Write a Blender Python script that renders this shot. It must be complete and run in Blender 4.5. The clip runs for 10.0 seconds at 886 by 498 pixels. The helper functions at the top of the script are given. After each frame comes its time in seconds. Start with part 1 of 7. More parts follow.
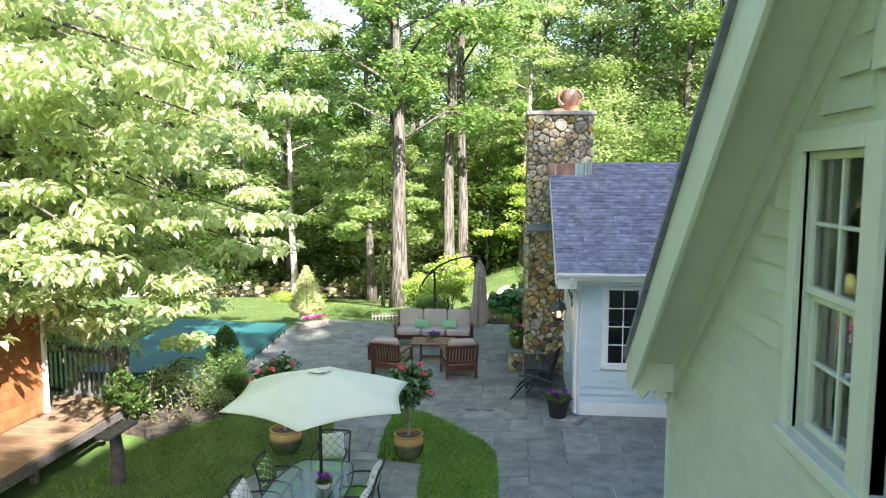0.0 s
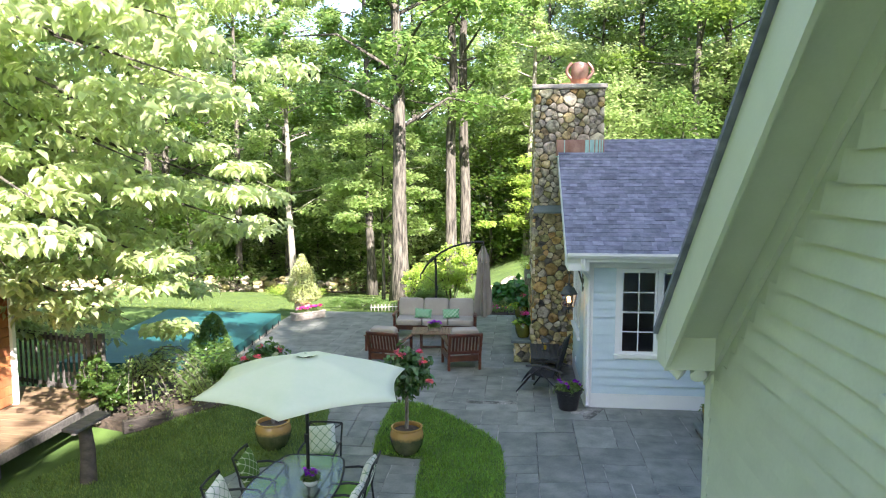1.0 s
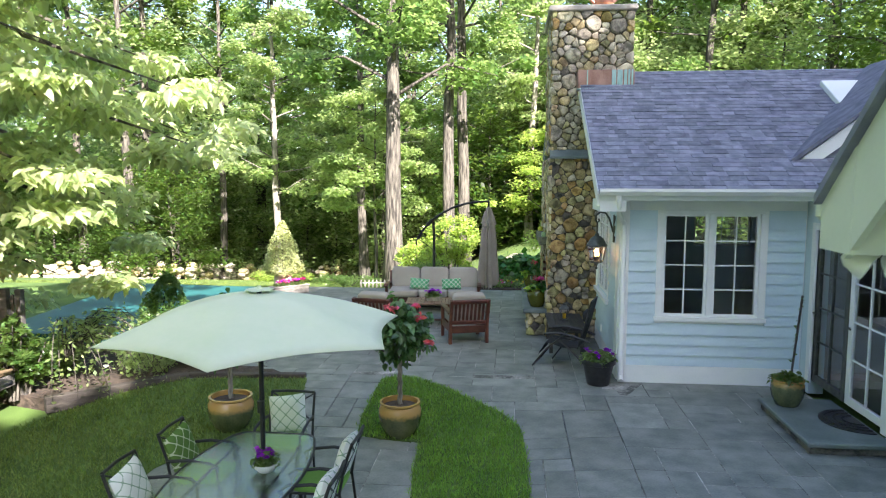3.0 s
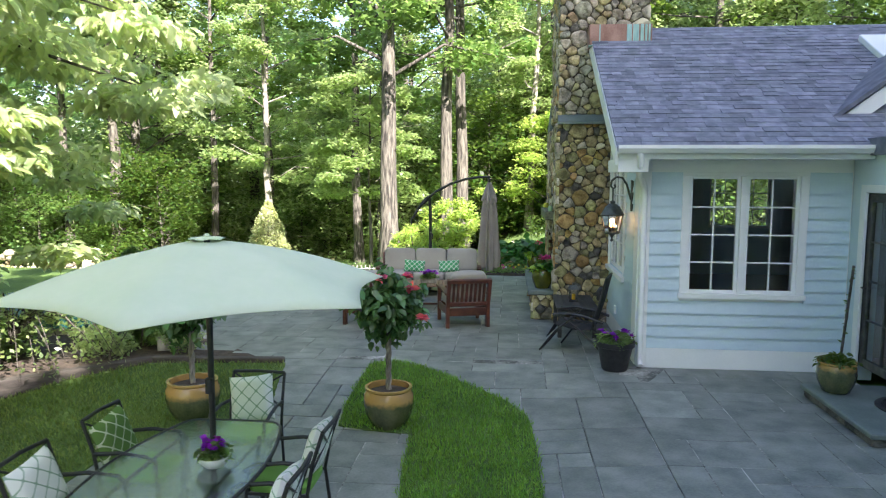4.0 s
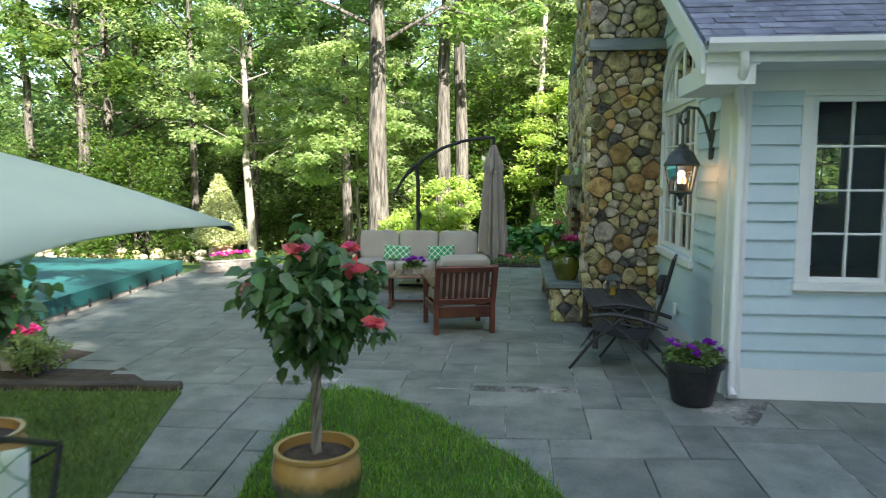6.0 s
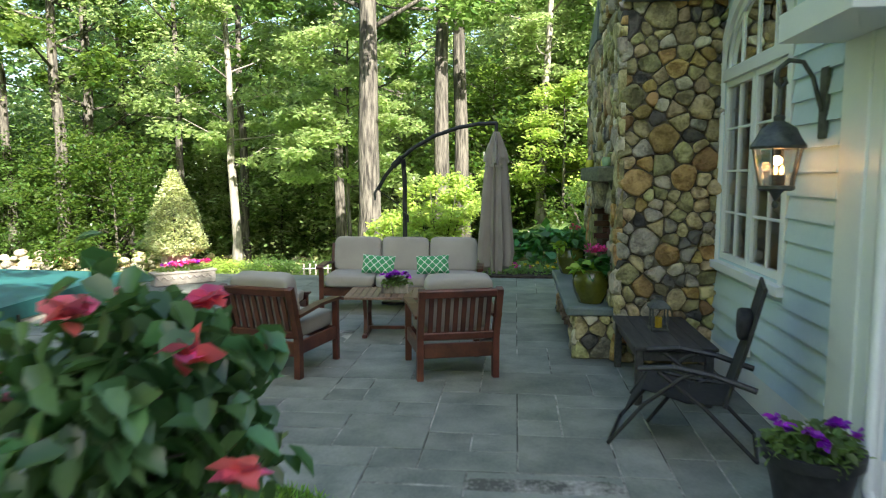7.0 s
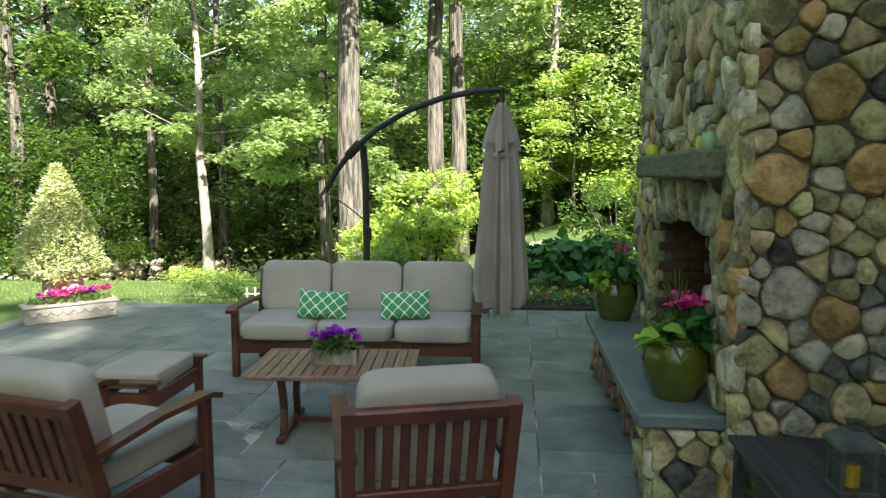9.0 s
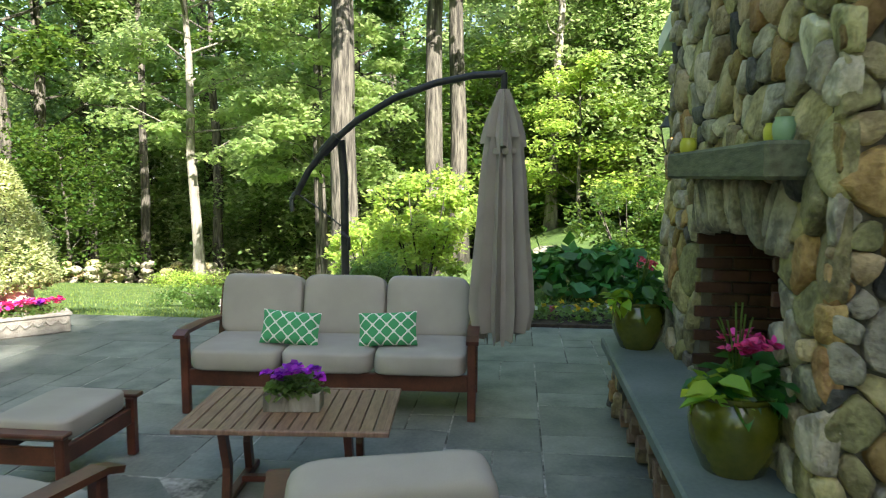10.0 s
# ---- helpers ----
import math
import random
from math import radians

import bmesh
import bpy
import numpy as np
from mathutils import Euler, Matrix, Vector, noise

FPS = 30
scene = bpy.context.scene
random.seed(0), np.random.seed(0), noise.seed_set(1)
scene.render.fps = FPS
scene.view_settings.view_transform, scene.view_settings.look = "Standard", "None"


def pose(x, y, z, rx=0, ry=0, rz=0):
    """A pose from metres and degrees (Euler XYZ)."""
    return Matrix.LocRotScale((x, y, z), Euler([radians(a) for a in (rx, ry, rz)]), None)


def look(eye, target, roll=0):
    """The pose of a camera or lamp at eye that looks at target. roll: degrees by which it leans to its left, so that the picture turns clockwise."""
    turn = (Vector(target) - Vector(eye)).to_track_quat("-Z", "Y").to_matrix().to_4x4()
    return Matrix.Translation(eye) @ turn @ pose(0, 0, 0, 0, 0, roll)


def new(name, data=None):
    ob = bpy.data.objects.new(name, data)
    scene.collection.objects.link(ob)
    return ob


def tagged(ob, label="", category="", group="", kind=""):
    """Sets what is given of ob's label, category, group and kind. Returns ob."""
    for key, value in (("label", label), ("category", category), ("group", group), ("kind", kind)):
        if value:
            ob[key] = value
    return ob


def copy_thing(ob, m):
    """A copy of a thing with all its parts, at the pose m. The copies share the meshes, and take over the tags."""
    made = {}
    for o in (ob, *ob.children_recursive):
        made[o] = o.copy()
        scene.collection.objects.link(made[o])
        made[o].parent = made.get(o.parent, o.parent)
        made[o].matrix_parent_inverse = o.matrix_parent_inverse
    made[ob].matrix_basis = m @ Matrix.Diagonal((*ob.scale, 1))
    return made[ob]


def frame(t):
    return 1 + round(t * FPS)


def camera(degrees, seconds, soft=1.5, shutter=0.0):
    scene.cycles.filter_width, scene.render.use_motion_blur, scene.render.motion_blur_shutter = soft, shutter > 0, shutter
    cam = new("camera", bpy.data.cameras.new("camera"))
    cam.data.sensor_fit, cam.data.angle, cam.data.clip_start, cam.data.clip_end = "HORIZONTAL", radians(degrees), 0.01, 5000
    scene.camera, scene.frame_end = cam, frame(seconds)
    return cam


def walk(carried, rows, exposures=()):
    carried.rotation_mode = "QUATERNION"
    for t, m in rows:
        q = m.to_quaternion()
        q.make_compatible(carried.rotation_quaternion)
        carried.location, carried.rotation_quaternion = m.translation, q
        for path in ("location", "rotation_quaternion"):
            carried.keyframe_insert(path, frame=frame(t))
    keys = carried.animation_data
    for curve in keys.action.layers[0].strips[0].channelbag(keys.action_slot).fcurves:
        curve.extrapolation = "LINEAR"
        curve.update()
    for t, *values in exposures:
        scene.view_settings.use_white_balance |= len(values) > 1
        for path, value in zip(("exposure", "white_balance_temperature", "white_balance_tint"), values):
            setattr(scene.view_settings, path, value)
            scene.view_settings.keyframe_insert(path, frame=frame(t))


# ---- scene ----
cam = camera(64.8, 10.0, soft=1.1, shutter=0.4)
PATH = [
    (0, (1.857, -13.217, 4.521), (1.649, -11.238, 4.317), 0.1),
    (0.5, (1.817, -12.766, 4.33), (1.607, -10.788, 4.124), 0.1),
    (1, (1.785, -12.31, 4.085), (1.57, -10.332, 3.878), -0.0),
    (1.5, (1.685, -11.794, 3.799), (1.476, -9.816, 3.594), 0.1),
    (2, (1.605, -11.266, 3.538), (1.399, -9.287, 3.332), 0.2),
    (2.5, (1.525, -10.72, 3.251), (1.322, -8.741, 3.048), 0.1),
    (4, (1.357, -9.035, 2.445), (1.163, -7.055, 2.237), 0.2),
    (4.5, (1.343, -8.416, 2.24), (1.145, -6.436, 2.034), 0.1),
    (5, (1.248, -7.659, 2.077), (1.063, -5.679, 1.867), 0.1),
    (5.5, (1.24, -6.831, 1.921), (1.047, -4.851, 1.712), 0.2),
    (7, (1.154, -3.803, 1.764), (0.949, -1.824, 1.553), 0.0),
    (7.5, (1.116, -2.887, 1.719), (0.911, -0.909, 1.506), -0.0),
    (8, (1.072, -2.044, 1.683), (0.868, -0.066, 1.47), 0.2),
    (8.5, (1.05, -1.323, 1.682), (0.842, 0.655, 1.47), 0.1),
    (9, (1.027, -0.686, 1.719), (0.821, 1.292, 1.506), 0.0),
    (9.5, (1.002, -0.181, 1.758), (0.799, 1.796, 1.53), 0.2),
    (10, (1.008, 0.266, 1.707), (0.798, 2.244, 1.498), 0.3),
]
walk(cam, [(t, look(eye, target, roll)) for t, eye, target, roll in PATH],
     exposures=[(0.0, 2.40, 6350, 20), (2.7, 2.40, 6350, 20), (5.0, 2.32, 6300, 16), (7.5, 2.15, 6560, 10), (10.0, 2.12, 6560, 10)])

# ---- world, sun, exposure ----
SUN_ELEV, SUN_AZ = 36.0, 148.0      # azimuth clockwise from +y
world = bpy.data.worlds.new("sky_world")
scene.world = world
world.use_nodes = True
wn = world.node_tree.nodes
sky = wn.new("ShaderNodeTexSky")
sky.sky_type = "NISHITA"
sky.sun_disc = False
sky.sun_elevation = radians(SUN_ELEV)
sky.sun_rotation = radians(SUN_AZ)
sky.air_density, sky.dust_density, sky.ozone_density = 1.0, 1.5, 1.0
wn["Background"].inputs["Strength"].default_value = 0.098
world.node_tree.links.new(sky.outputs[0], wn["Background"].inputs["Color"])
sun = new("sun", bpy.data.lights.new("sun", "SUN"))
sun.data.energy, sun.data.angle, sun.data.color = 5.0, radians(0.6), (1.0, 0.955, 0.87)
sun_dir = Vector((math.sin(radians(SUN_AZ)) * math.cos(radians(SUN_ELEV)), math.cos(radians(SUN_AZ)) * math.cos(radians(SUN_ELEV)), math.sin(radians(SUN_ELEV))))
sun.matrix_world = look(sun_dir * 60, (0, 0, 0))

# ---- materials ----
def material(name, c1, c2, scale=8.0, rough=0.6, bump=0.15, fine=60.0, metal=0.0, vary=0.0, island=0.0, stretch=(1, 1, 1), spec=0.5, ramp=(0.3, 0.7), dist=0.01, coat=0.0):
    """Two colours mixed by coarse and fine noise, with relief; vary: by piece; island: by loose part."""
    m = bpy.data.materials.new(name)
    m.use_nodes = True
    nt, L = m.node_tree, m.node_tree.links
    bs = nt.nodes["Principled BSDF"]
    co = nt.nodes.new("ShaderNodeTexCoord")
    mp = nt.nodes.new("ShaderNodeMapping")
    mp.inputs["Scale"].default_value = stretch
    L.new(co.outputs["Object"], mp.inputs["Vector"])
    n1, n2 = nt.nodes.new("ShaderNodeTexNoise"), nt.nodes.new("ShaderNodeTexNoise")
    n1.inputs["Scale"].default_value, n1.inputs["Detail"].default_value = scale, 5
    n2.inputs["Scale"].default_value, n2.inputs["Detail"].default_value = fine, 3
    vec = mp.outputs[0]
    if vary:
        oi = nt.nodes.new("ShaderNodeObjectInfo")
        ad = nt.nodes.new("ShaderNodeVectorMath")
        ad.operation = "MULTIPLY_ADD"
        L.new(oi.outputs["Random"], ad.inputs[0])
        ad.inputs[1].default_value = (37, 53, 71)
        L.new(vec, ad.inputs[2])
        vec = ad.outputs[0]
    L.new(vec, n1.inputs["Vector"]), L.new(vec, n2.inputs["Vector"])
    mx = nt.nodes.new("ShaderNodeMath")
    mx.operation = "MULTIPLY_ADD"
    L.new(n2.outputs["Fac"], mx.inputs[0])
    mx.inputs[1].default_value = 0.35
    sb = nt.nodes.new("ShaderNodeMath")
    sb.operation = "SUBTRACT"
    L.new(n1.outputs["Fac"], sb.inputs[0])
    sb.inputs[1].default_value = 0.175
    L.new(sb.outputs[0], mx.inputs[2])
    cr = nt.nodes.new("ShaderNodeValToRGB")
    cr.color_ramp.elements[0].position, cr.color_ramp.elements[1].position = ramp
    cr.color_ramp.elements[0].color, cr.color_ramp.elements[1].color = (*c1, 1), (*c2, 1)
    L.new(mx.outputs[0], cr.inputs[0])
    col = cr.outputs[0]
    for amount, node, out in ((vary, "ShaderNodeObjectInfo", "Random"), (island, "ShaderNodeNewGeometry", "Random Per Island")):
        if amount:
            oi = nt.nodes.new(node)
            mr = nt.nodes.new("ShaderNodeMapRange")
            mr.inputs["To Min"].default_value, mr.inputs["To Max"].default_value = 1 - amount, 1 + amount
            L.new(oi.outputs[out], mr.inputs["Value"])
            hs = nt.nodes.new("ShaderNodeHueSaturation")
            L.new(mr.outputs[0], hs.inputs["Value"])
            mh = nt.nodes.new("ShaderNodeMath")
            mh.operation = "MULTIPLY_ADD"
            L.new(oi.outputs[out], mh.inputs[0])
            mh.inputs[1].default_value, mh.inputs[2].default_value = 7.3, 0
            fr = nt.nodes.new("ShaderNodeMath")
            fr.operation = "FRACT"
            L.new(mh.outputs[0], fr.inputs[0])
            m2 = nt.nodes.new("ShaderNodeMapRange")
            m2.inputs["To Min"].default_value, m2.inputs["To Max"].default_value = 0.5 - amount * 0.06, 0.5 + amount * 0.06
            L.new(fr.outputs[0], m2.inputs["Value"])
            L.new(m2.outputs[0], hs.inputs["Hue"])
            L.new(col, hs.inputs["Color"])
            col = hs.outputs[0]
    L.new(col, bs.inputs["Base Color"])
    bs.inputs["Roughness"].default_value, bs.inputs["Metallic"].default_value = rough, metal
    bs.inputs["Specular IOR Level"].default_value = spec
    bs.inputs["Coat Weight"].default_value = coat
    if bump:
        bp = nt.nodes.new("ShaderNodeBump")
        bp.inputs["Strength"].default_value, bp.inputs["Distance"].default_value = bump, dist
        L.new(mx.outputs[0], bp.inputs["Height"])
        L.new(bp.outputs[0], bs.inputs["Normal"])
    return m


def leaf_material(name, dark, light, through_col, amount=0.45, gloss=0.35):
    """Leaves: coloured leaf by leaf, letting light through."""
    m = material(name, dark, light, 3.0, gloss, 0.0, 20.0, island=0.5, ramp=(0.35, 0.65))
    nt, L = m.node_tree, m.node_tree.links
    bs, out = nt.nodes["Principled BSDF"], nt.nodes["Material Output"]
    tr = nt.nodes.new("ShaderNodeBsdfTranslucent")
    tr.inputs["Color"].default_value = (*through_col, 1)
    ms = nt.nodes.new("ShaderNodeMixShader")
    ms.inputs[0].default_value = amount
    L.new(bs.outputs[0], ms.inputs[1]), L.new(tr.outputs[0], ms.inputs[2])
    L.new(ms.outputs[0], out.inputs["Surface"])
    return m


def glass_material(name, tint=(1, 1, 1), rough=0.0):
    m = bpy.data.materials.new(name)
    m.use_nodes = True
    bs = m.node_tree.nodes["Principled BSDF"]
    bs.inputs["Base Color"].default_value = (*tint, 1)
    bs.inputs["Transmission Weight"].default_value = 1.0
    bs.inputs["Roughness"].default_value, bs.inputs["IOR"].default_value = rough, 1.45
    return m


SIDING = material("painted_siding", (0.50, 0.62, 0.67), (0.57, 0.685, 0.725), 2.5, 0.5, 0.08, 40, vary=0.03)
WHITE = material("white_trim_paint", (0.74, 0.76, 0.74), (0.82, 0.83, 0.80), 2.0, 0.45, 0.06, 50)
WING_SIDING = material("cream_siding", (0.47, 0.51, 0.40), (0.54, 0.58, 0.46), 2.5, 0.5, 0.08, 40, vary=0.03)
WING_TRIM = material("cream_trim_paint", (0.56, 0.60, 0.48), (0.63, 0.66, 0.54), 2.0, 0.45, 0.06, 50)
SHINGLE = material("asphalt_shingle", (0.105, 0.115, 0.148), (0.225, 0.238, 0.285), 6.0, 0.9, 0.5, 260, vary=0.22, dist=0.006)
SHINGLE_REST = material("asphalt_shingle_rest", (0.105, 0.115, 0.148), (0.225, 0.238, 0.285), 6.0, 0.9, 0.5, 260, island=0.22, dist=0.006)
PAVER = material("bluestone_paver", (0.105, 0.122, 0.108), (0.255, 0.268, 0.232), 3.2, 0.6, 0.6, 42, vary=0.15, dist=0.012, ramp=(0.26, 0.74))
PAVER_REST = material("bluestone_paver_rest", (0.105, 0.122, 0.108), (0.255, 0.268, 0.232), 3.2, 0.6, 0.6, 42, island=0.15, dist=0.012, ramp=(0.26, 0.74))
SLAB = material("bluestone_slab", (0.10, 0.13, 0.12), (0.19, 0.22, 0.20), 2.2, 0.6, 0.35, 45, dist=0.006)
MORTAR = material("pale_joint_mortar", (0.085, 0.088, 0.075), (0.50, 0.485, 0.44), 2.3, 0.95, 0.4, 30, ramp=(0.42, 0.68))
STONE_MORTAR = material("chimney_mortar", (0.075, 0.065, 0.045), (0.17, 0.148, 0.105), 6.0, 0.95, 0.6, 80)
STONES = [material("fieldstone_" + n, a, b, 7.0, 0.85, 1.0, 38, vary=0.34, dist=0.04, ramp=(0.36, 0.62), stretch=(1, 1, 1.6)) for n, a, b in (
    ("grey", (0.15, 0.135, 0.10), (0.43, 0.385, 0.285)), ("tan", (0.22, 0.17, 0.082), (0.54, 0.43, 0.23)),
    ("ochre", (0.22, 0.135, 0.04), (0.47, 0.32, 0.12)), ("dark", (0.03, 0.03, 0.026), (0.13, 0.12, 0.10)),
    ("olive", (0.16, 0.14, 0.06), (0.43, 0.38, 0.18)), ("pale", (0.30, 0.265, 0.18), (0.60, 0.53, 0.38)))]
GRASS_SOIL = material("lawn_ground", (0.04, 0.085, 0.012), (0.10, 0.17, 0.03), 1.2, 0.95, 0.6, 70, dist=0.03)
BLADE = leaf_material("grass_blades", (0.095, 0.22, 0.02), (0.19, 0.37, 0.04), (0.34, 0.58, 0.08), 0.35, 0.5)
# Darker olive copy of the blades: the second lawn's leaf shade is in the colour.
BLADE_SHADED = leaf_material("shaded_lawn_blades", (0.075, 0.125, 0.022), (0.17, 0.235, 0.05), (0.30, 0.42, 0.09), 0.35, 0.55)
# Duller blade copy with the back lawn's tree shade put into its colour.
BLADE_BACK_SHADE = leaf_material("back_lawn_shade_blades", (0.10, 0.15, 0.03), (0.19, 0.25, 0.06), (0.34, 0.44, 0.10), 0.35, 0.5)
SOIL = material("dark_soil", (0.035, 0.025, 0.018), (0.09, 0.065, 0.045), 12, 0.95, 1.0, 60, dist=0.03)
BARK = material("grey_bark", (0.03, 0.026, 0.021), (0.165, 0.148, 0.118), 11.0, 0.92, 1.0, 40, stretch=(1, 1, 0.13), dist=0.08, ramp=(0.36, 0.66))
PALE_BARK = material("pale_bark", (0.14, 0.125, 0.10), (0.36, 0.33, 0.28), 9.0, 0.88, 0.8, 34, stretch=(1, 1, 0.25), dist=0.04)
LEAF = leaf_material("maple_leaves", (0.052, 0.102, 0.026), (0.118, 0.195, 0.055), (0.37, 0.54, 0.15), 0.5)
LEAF_DARK = leaf_material("forest_leaves", (0.03, 0.065, 0.014), (0.075, 0.135, 0.03), (0.24, 0.36, 0.06), 0.5)
LEAF_YELLOW = leaf_material("yellow_green_leaves", (0.115, 0.17, 0.05), (0.21, 0.28, 0.105), (0.62, 0.76, 0.32), 0.5)
# Paler than real foliage: sun glare on the overhanging crown is part of the colour.
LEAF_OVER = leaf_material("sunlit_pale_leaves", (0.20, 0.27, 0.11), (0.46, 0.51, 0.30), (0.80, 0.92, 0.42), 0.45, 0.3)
# Brightened leaf colour that carries the sunlight of shrubs, dogwood and ground cover.
LEAF_SUNLIT = leaf_material("sunlit_shrub_leaves", (0.20, 0.29, 0.05), (0.38, 0.48, 0.11), (0.70, 0.86, 0.24), 0.45, 0.35)
LEAF_GLOSSY = leaf_material("glossy_dark_leaves", (0.045, 0.105, 0.036), (0.11, 0.21, 0.075), (0.20, 0.38, 0.10), 0.24, 0.26)
LEAF_HOSTA = leaf_material("broad_hosta_leaves", (0.03, 0.12, 0.022), (0.075, 0.23, 0.045), (0.12, 0.34, 0.045), 0.25, 0.4)
LEAF_LIME = leaf_material("lime_leaves", (0.22, 0.36, 0.02), (0.38, 0.52, 0.04), (0.4, 0.6, 0.05), 0.3)
SPRUCE = leaf_material("spruce_needles", (0.36, 0.40, 0.16), (0.60, 0.63, 0.33), (0.66, 0.70, 0.32), 0.35, 0.6)
PETAL_PINK = leaf_material("pink_petals", (0.55, 0.03, 0.20), (0.75, 0.09, 0.32), (0.8, 0.1, 0.3), 0.3)
PETAL_CORAL = leaf_material("coral_petals", (0.68, 0.07, 0.14), (0.90, 0.22, 0.28), (0.90, 0.20, 0.26), 0.35)
PETAL_PURPLE = leaf_material("purple_petals", (0.25, 0.01, 0.40), (0.42, 0.03, 0.60), (0.4, 0.04, 0.6), 0.3)
PETAL_YELLOW = leaf_material("yellow_petals", (0.75, 0.55, 0.02), (0.85, 0.70, 0.06), (0.8, 0.6, 0.05), 0.3)
TEAK = material("red_brown_wood", (0.055, 0.017, 0.010), (0.13, 0.042, 0.022), 6.0, 0.38, 0.15, 60, stretch=(1, 1, 1), vary=0.1)
TABLE_WOOD = material("weathered_brown_wood", (0.15, 0.085, 0.05), (0.27, 0.17, 0.11), 9.0, 0.45, 0.2, 70, stretch=(6, 1, 1), vary=0.12)
OLD_WOOD = material("grey_weathered_wood", (0.055, 0.05, 0.045), (0.14, 0.13, 0.115), 5.0, 0.8, 0.5, 60, stretch=(1, 5, 5), vary=0.15)
BENCH_WOOD = material("dark_weathered_wood", (0.018, 0.017, 0.016), (0.062, 0.058, 0.053), 5.0, 0.6, 0.6, 60, stretch=(5, 0.6, 5), vary=0.2)
DECK_WOOD = material("sunlit_deck_wood", (0.12, 0.08, 0.045), (0.24, 0.165, 0.095), 4.0, 0.7, 0.4, 50, stretch=(1, 6, 6), vary=0.15)
CEDAR = material("orange_cedar", (0.26, 0.09, 0.03), (0.42, 0.17, 0.06), 5.0, 0.7, 0.4, 40, stretch=(1, 1, 0.2), vary=0.12)
CUSHION = material("taupe_cushion_cloth", (0.315, 0.293, 0.25), (0.395, 0.368, 0.315), 3.0, 0.9, 0.25, 320, dist=0.002)
IRON = material("black_iron", (0.012, 0.012, 0.013), (0.03, 0.03, 0.032), 20, 0.45, 0.1, 120)
BRONZE = material("weathered_bronze", (0.05, 0.055, 0.05), (0.12, 0.125, 0.11), 15, 0.5, 0.3, 90, metal=0.4)
COPPER = material("copper_sheet", (0.26, 0.13, 0.10), (0.46, 0.28, 0.22), 4, 0.35, 0.1, 40, metal=0.5)
PATINA = material("copper_patina", (0.24, 0.42, 0.38), (0.42, 0.60, 0.54), 9, 0.8, 0.2, 60, stretch=(4, 1, 0.6))
MINT = leaf_material("mint_canvas", (0.68, 0.76, 0.57), (0.74, 0.80, 0.62), (0.72, 0.80, 0.58), 0.3, 0.85)
GREY_CANVAS = material("taupe_canvas", (0.28, 0.25, 0.21), (0.36, 0.325, 0.28), 3, 0.9, 0.2, 200, dist=0.003)
TEAL = material("teal_vinyl_cover", (0.010, 0.085, 0.085), (0.022, 0.125, 0.118), 1.5, 0.5, 0.25, 12, dist=0.02)
GLAZE = material("olive_glaze", (0.055, 0.066, 0.004), (0.110, 0.110, 0.011), 5, 0.16, 0.05, 40, coat=0.5)
TERRACOTTA = material("terracotta", (0.42, 0.17, 0.09), (0.58, 0.28, 0.16), 6, 0.85, 0.2, 70)
PALE_POT = material("pale_clay", (0.55, 0.42, 0.33), (0.68, 0.55, 0.45), 5, 0.85, 0.3, 50)
CAST_STONE = material("cast_stone", (0.30, 0.27, 0.23), (0.48, 0.44, 0.38), 9, 0.9, 0.7, 60, dist=0.02)
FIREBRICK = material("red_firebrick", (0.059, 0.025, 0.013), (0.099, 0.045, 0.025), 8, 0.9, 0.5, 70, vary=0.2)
LOG = material("split_firewood", (0.14, 0.09, 0.06), (0.30, 0.21, 0.14), 9, 0.9, 0.6, 50, vary=0.25)
# Near-dark wall colour: the gloom of the rooms behind the glass is painted in.
UNLIT_ROOM = material("dim_interior_wall", (0.07, 0.065, 0.06), (0.11, 0.10, 0.095), 2, 0.9, 0.05, 30)
GREEN_SEAT = material("green_seat_cloth", (0.16, 0.34, 0.06), (0.22, 0.44, 0.09), 4, 0.85, 0.2, 250, dist=0.002)
SLING = material("black_sling_mesh", (0.012, 0.012, 0.012), (0.028, 0.027, 0.026), 30, 0.85, 0.3, 300, dist=0.002)
RAILTIE = material("dark_timber", (0.035, 0.03, 0.026), (0.10, 0.085, 0.07), 6, 0.9, 0.7, 40, stretch=(0.4, 2, 2), dist=0.02)
MANTEL = material("grey_green_timber", (0.081, 0.086, 0.050), (0.174, 0.182, 0.107), 6, 0.85, 0.6, 50, stretch=(5, 1, 5))
JAR_YELLOW = material("yellow_jar_glaze", (0.50, 0.50, 0.04), (0.62, 0.60, 0.08), 8, 0.3, 0.05, 40)
JAR_GREEN = material("green_jar_glaze", (0.160, 0.306, 0.176), (0.288, 0.414, 0.240), 8, 0.3, 0.05, 40)
GLASS = glass_material("window_glass")
TABLE_GLASS = glass_material("rippled_table_glass", (0.80, 0.93, 0.90), 0.10)
rip, rbp = TABLE_GLASS.node_tree.nodes.new("ShaderNodeTexNoise"), TABLE_GLASS.node_tree.nodes.new("ShaderNodeBump")
rip.inputs["Scale"].default_value, rip.inputs["Detail"].default_value = 38, 2
rbp.inputs["Strength"].default_value, rbp.inputs["Distance"].default_value = 0.35, 0.004
TABLE_GLASS.node_tree.links.new(rip.outputs["Fac"], rbp.inputs["Height"])
TABLE_GLASS.node_tree.links.new(rbp.outputs[0], TABLE_GLASS.node_tree.nodes["Principled BSDF"].inputs["Normal"])


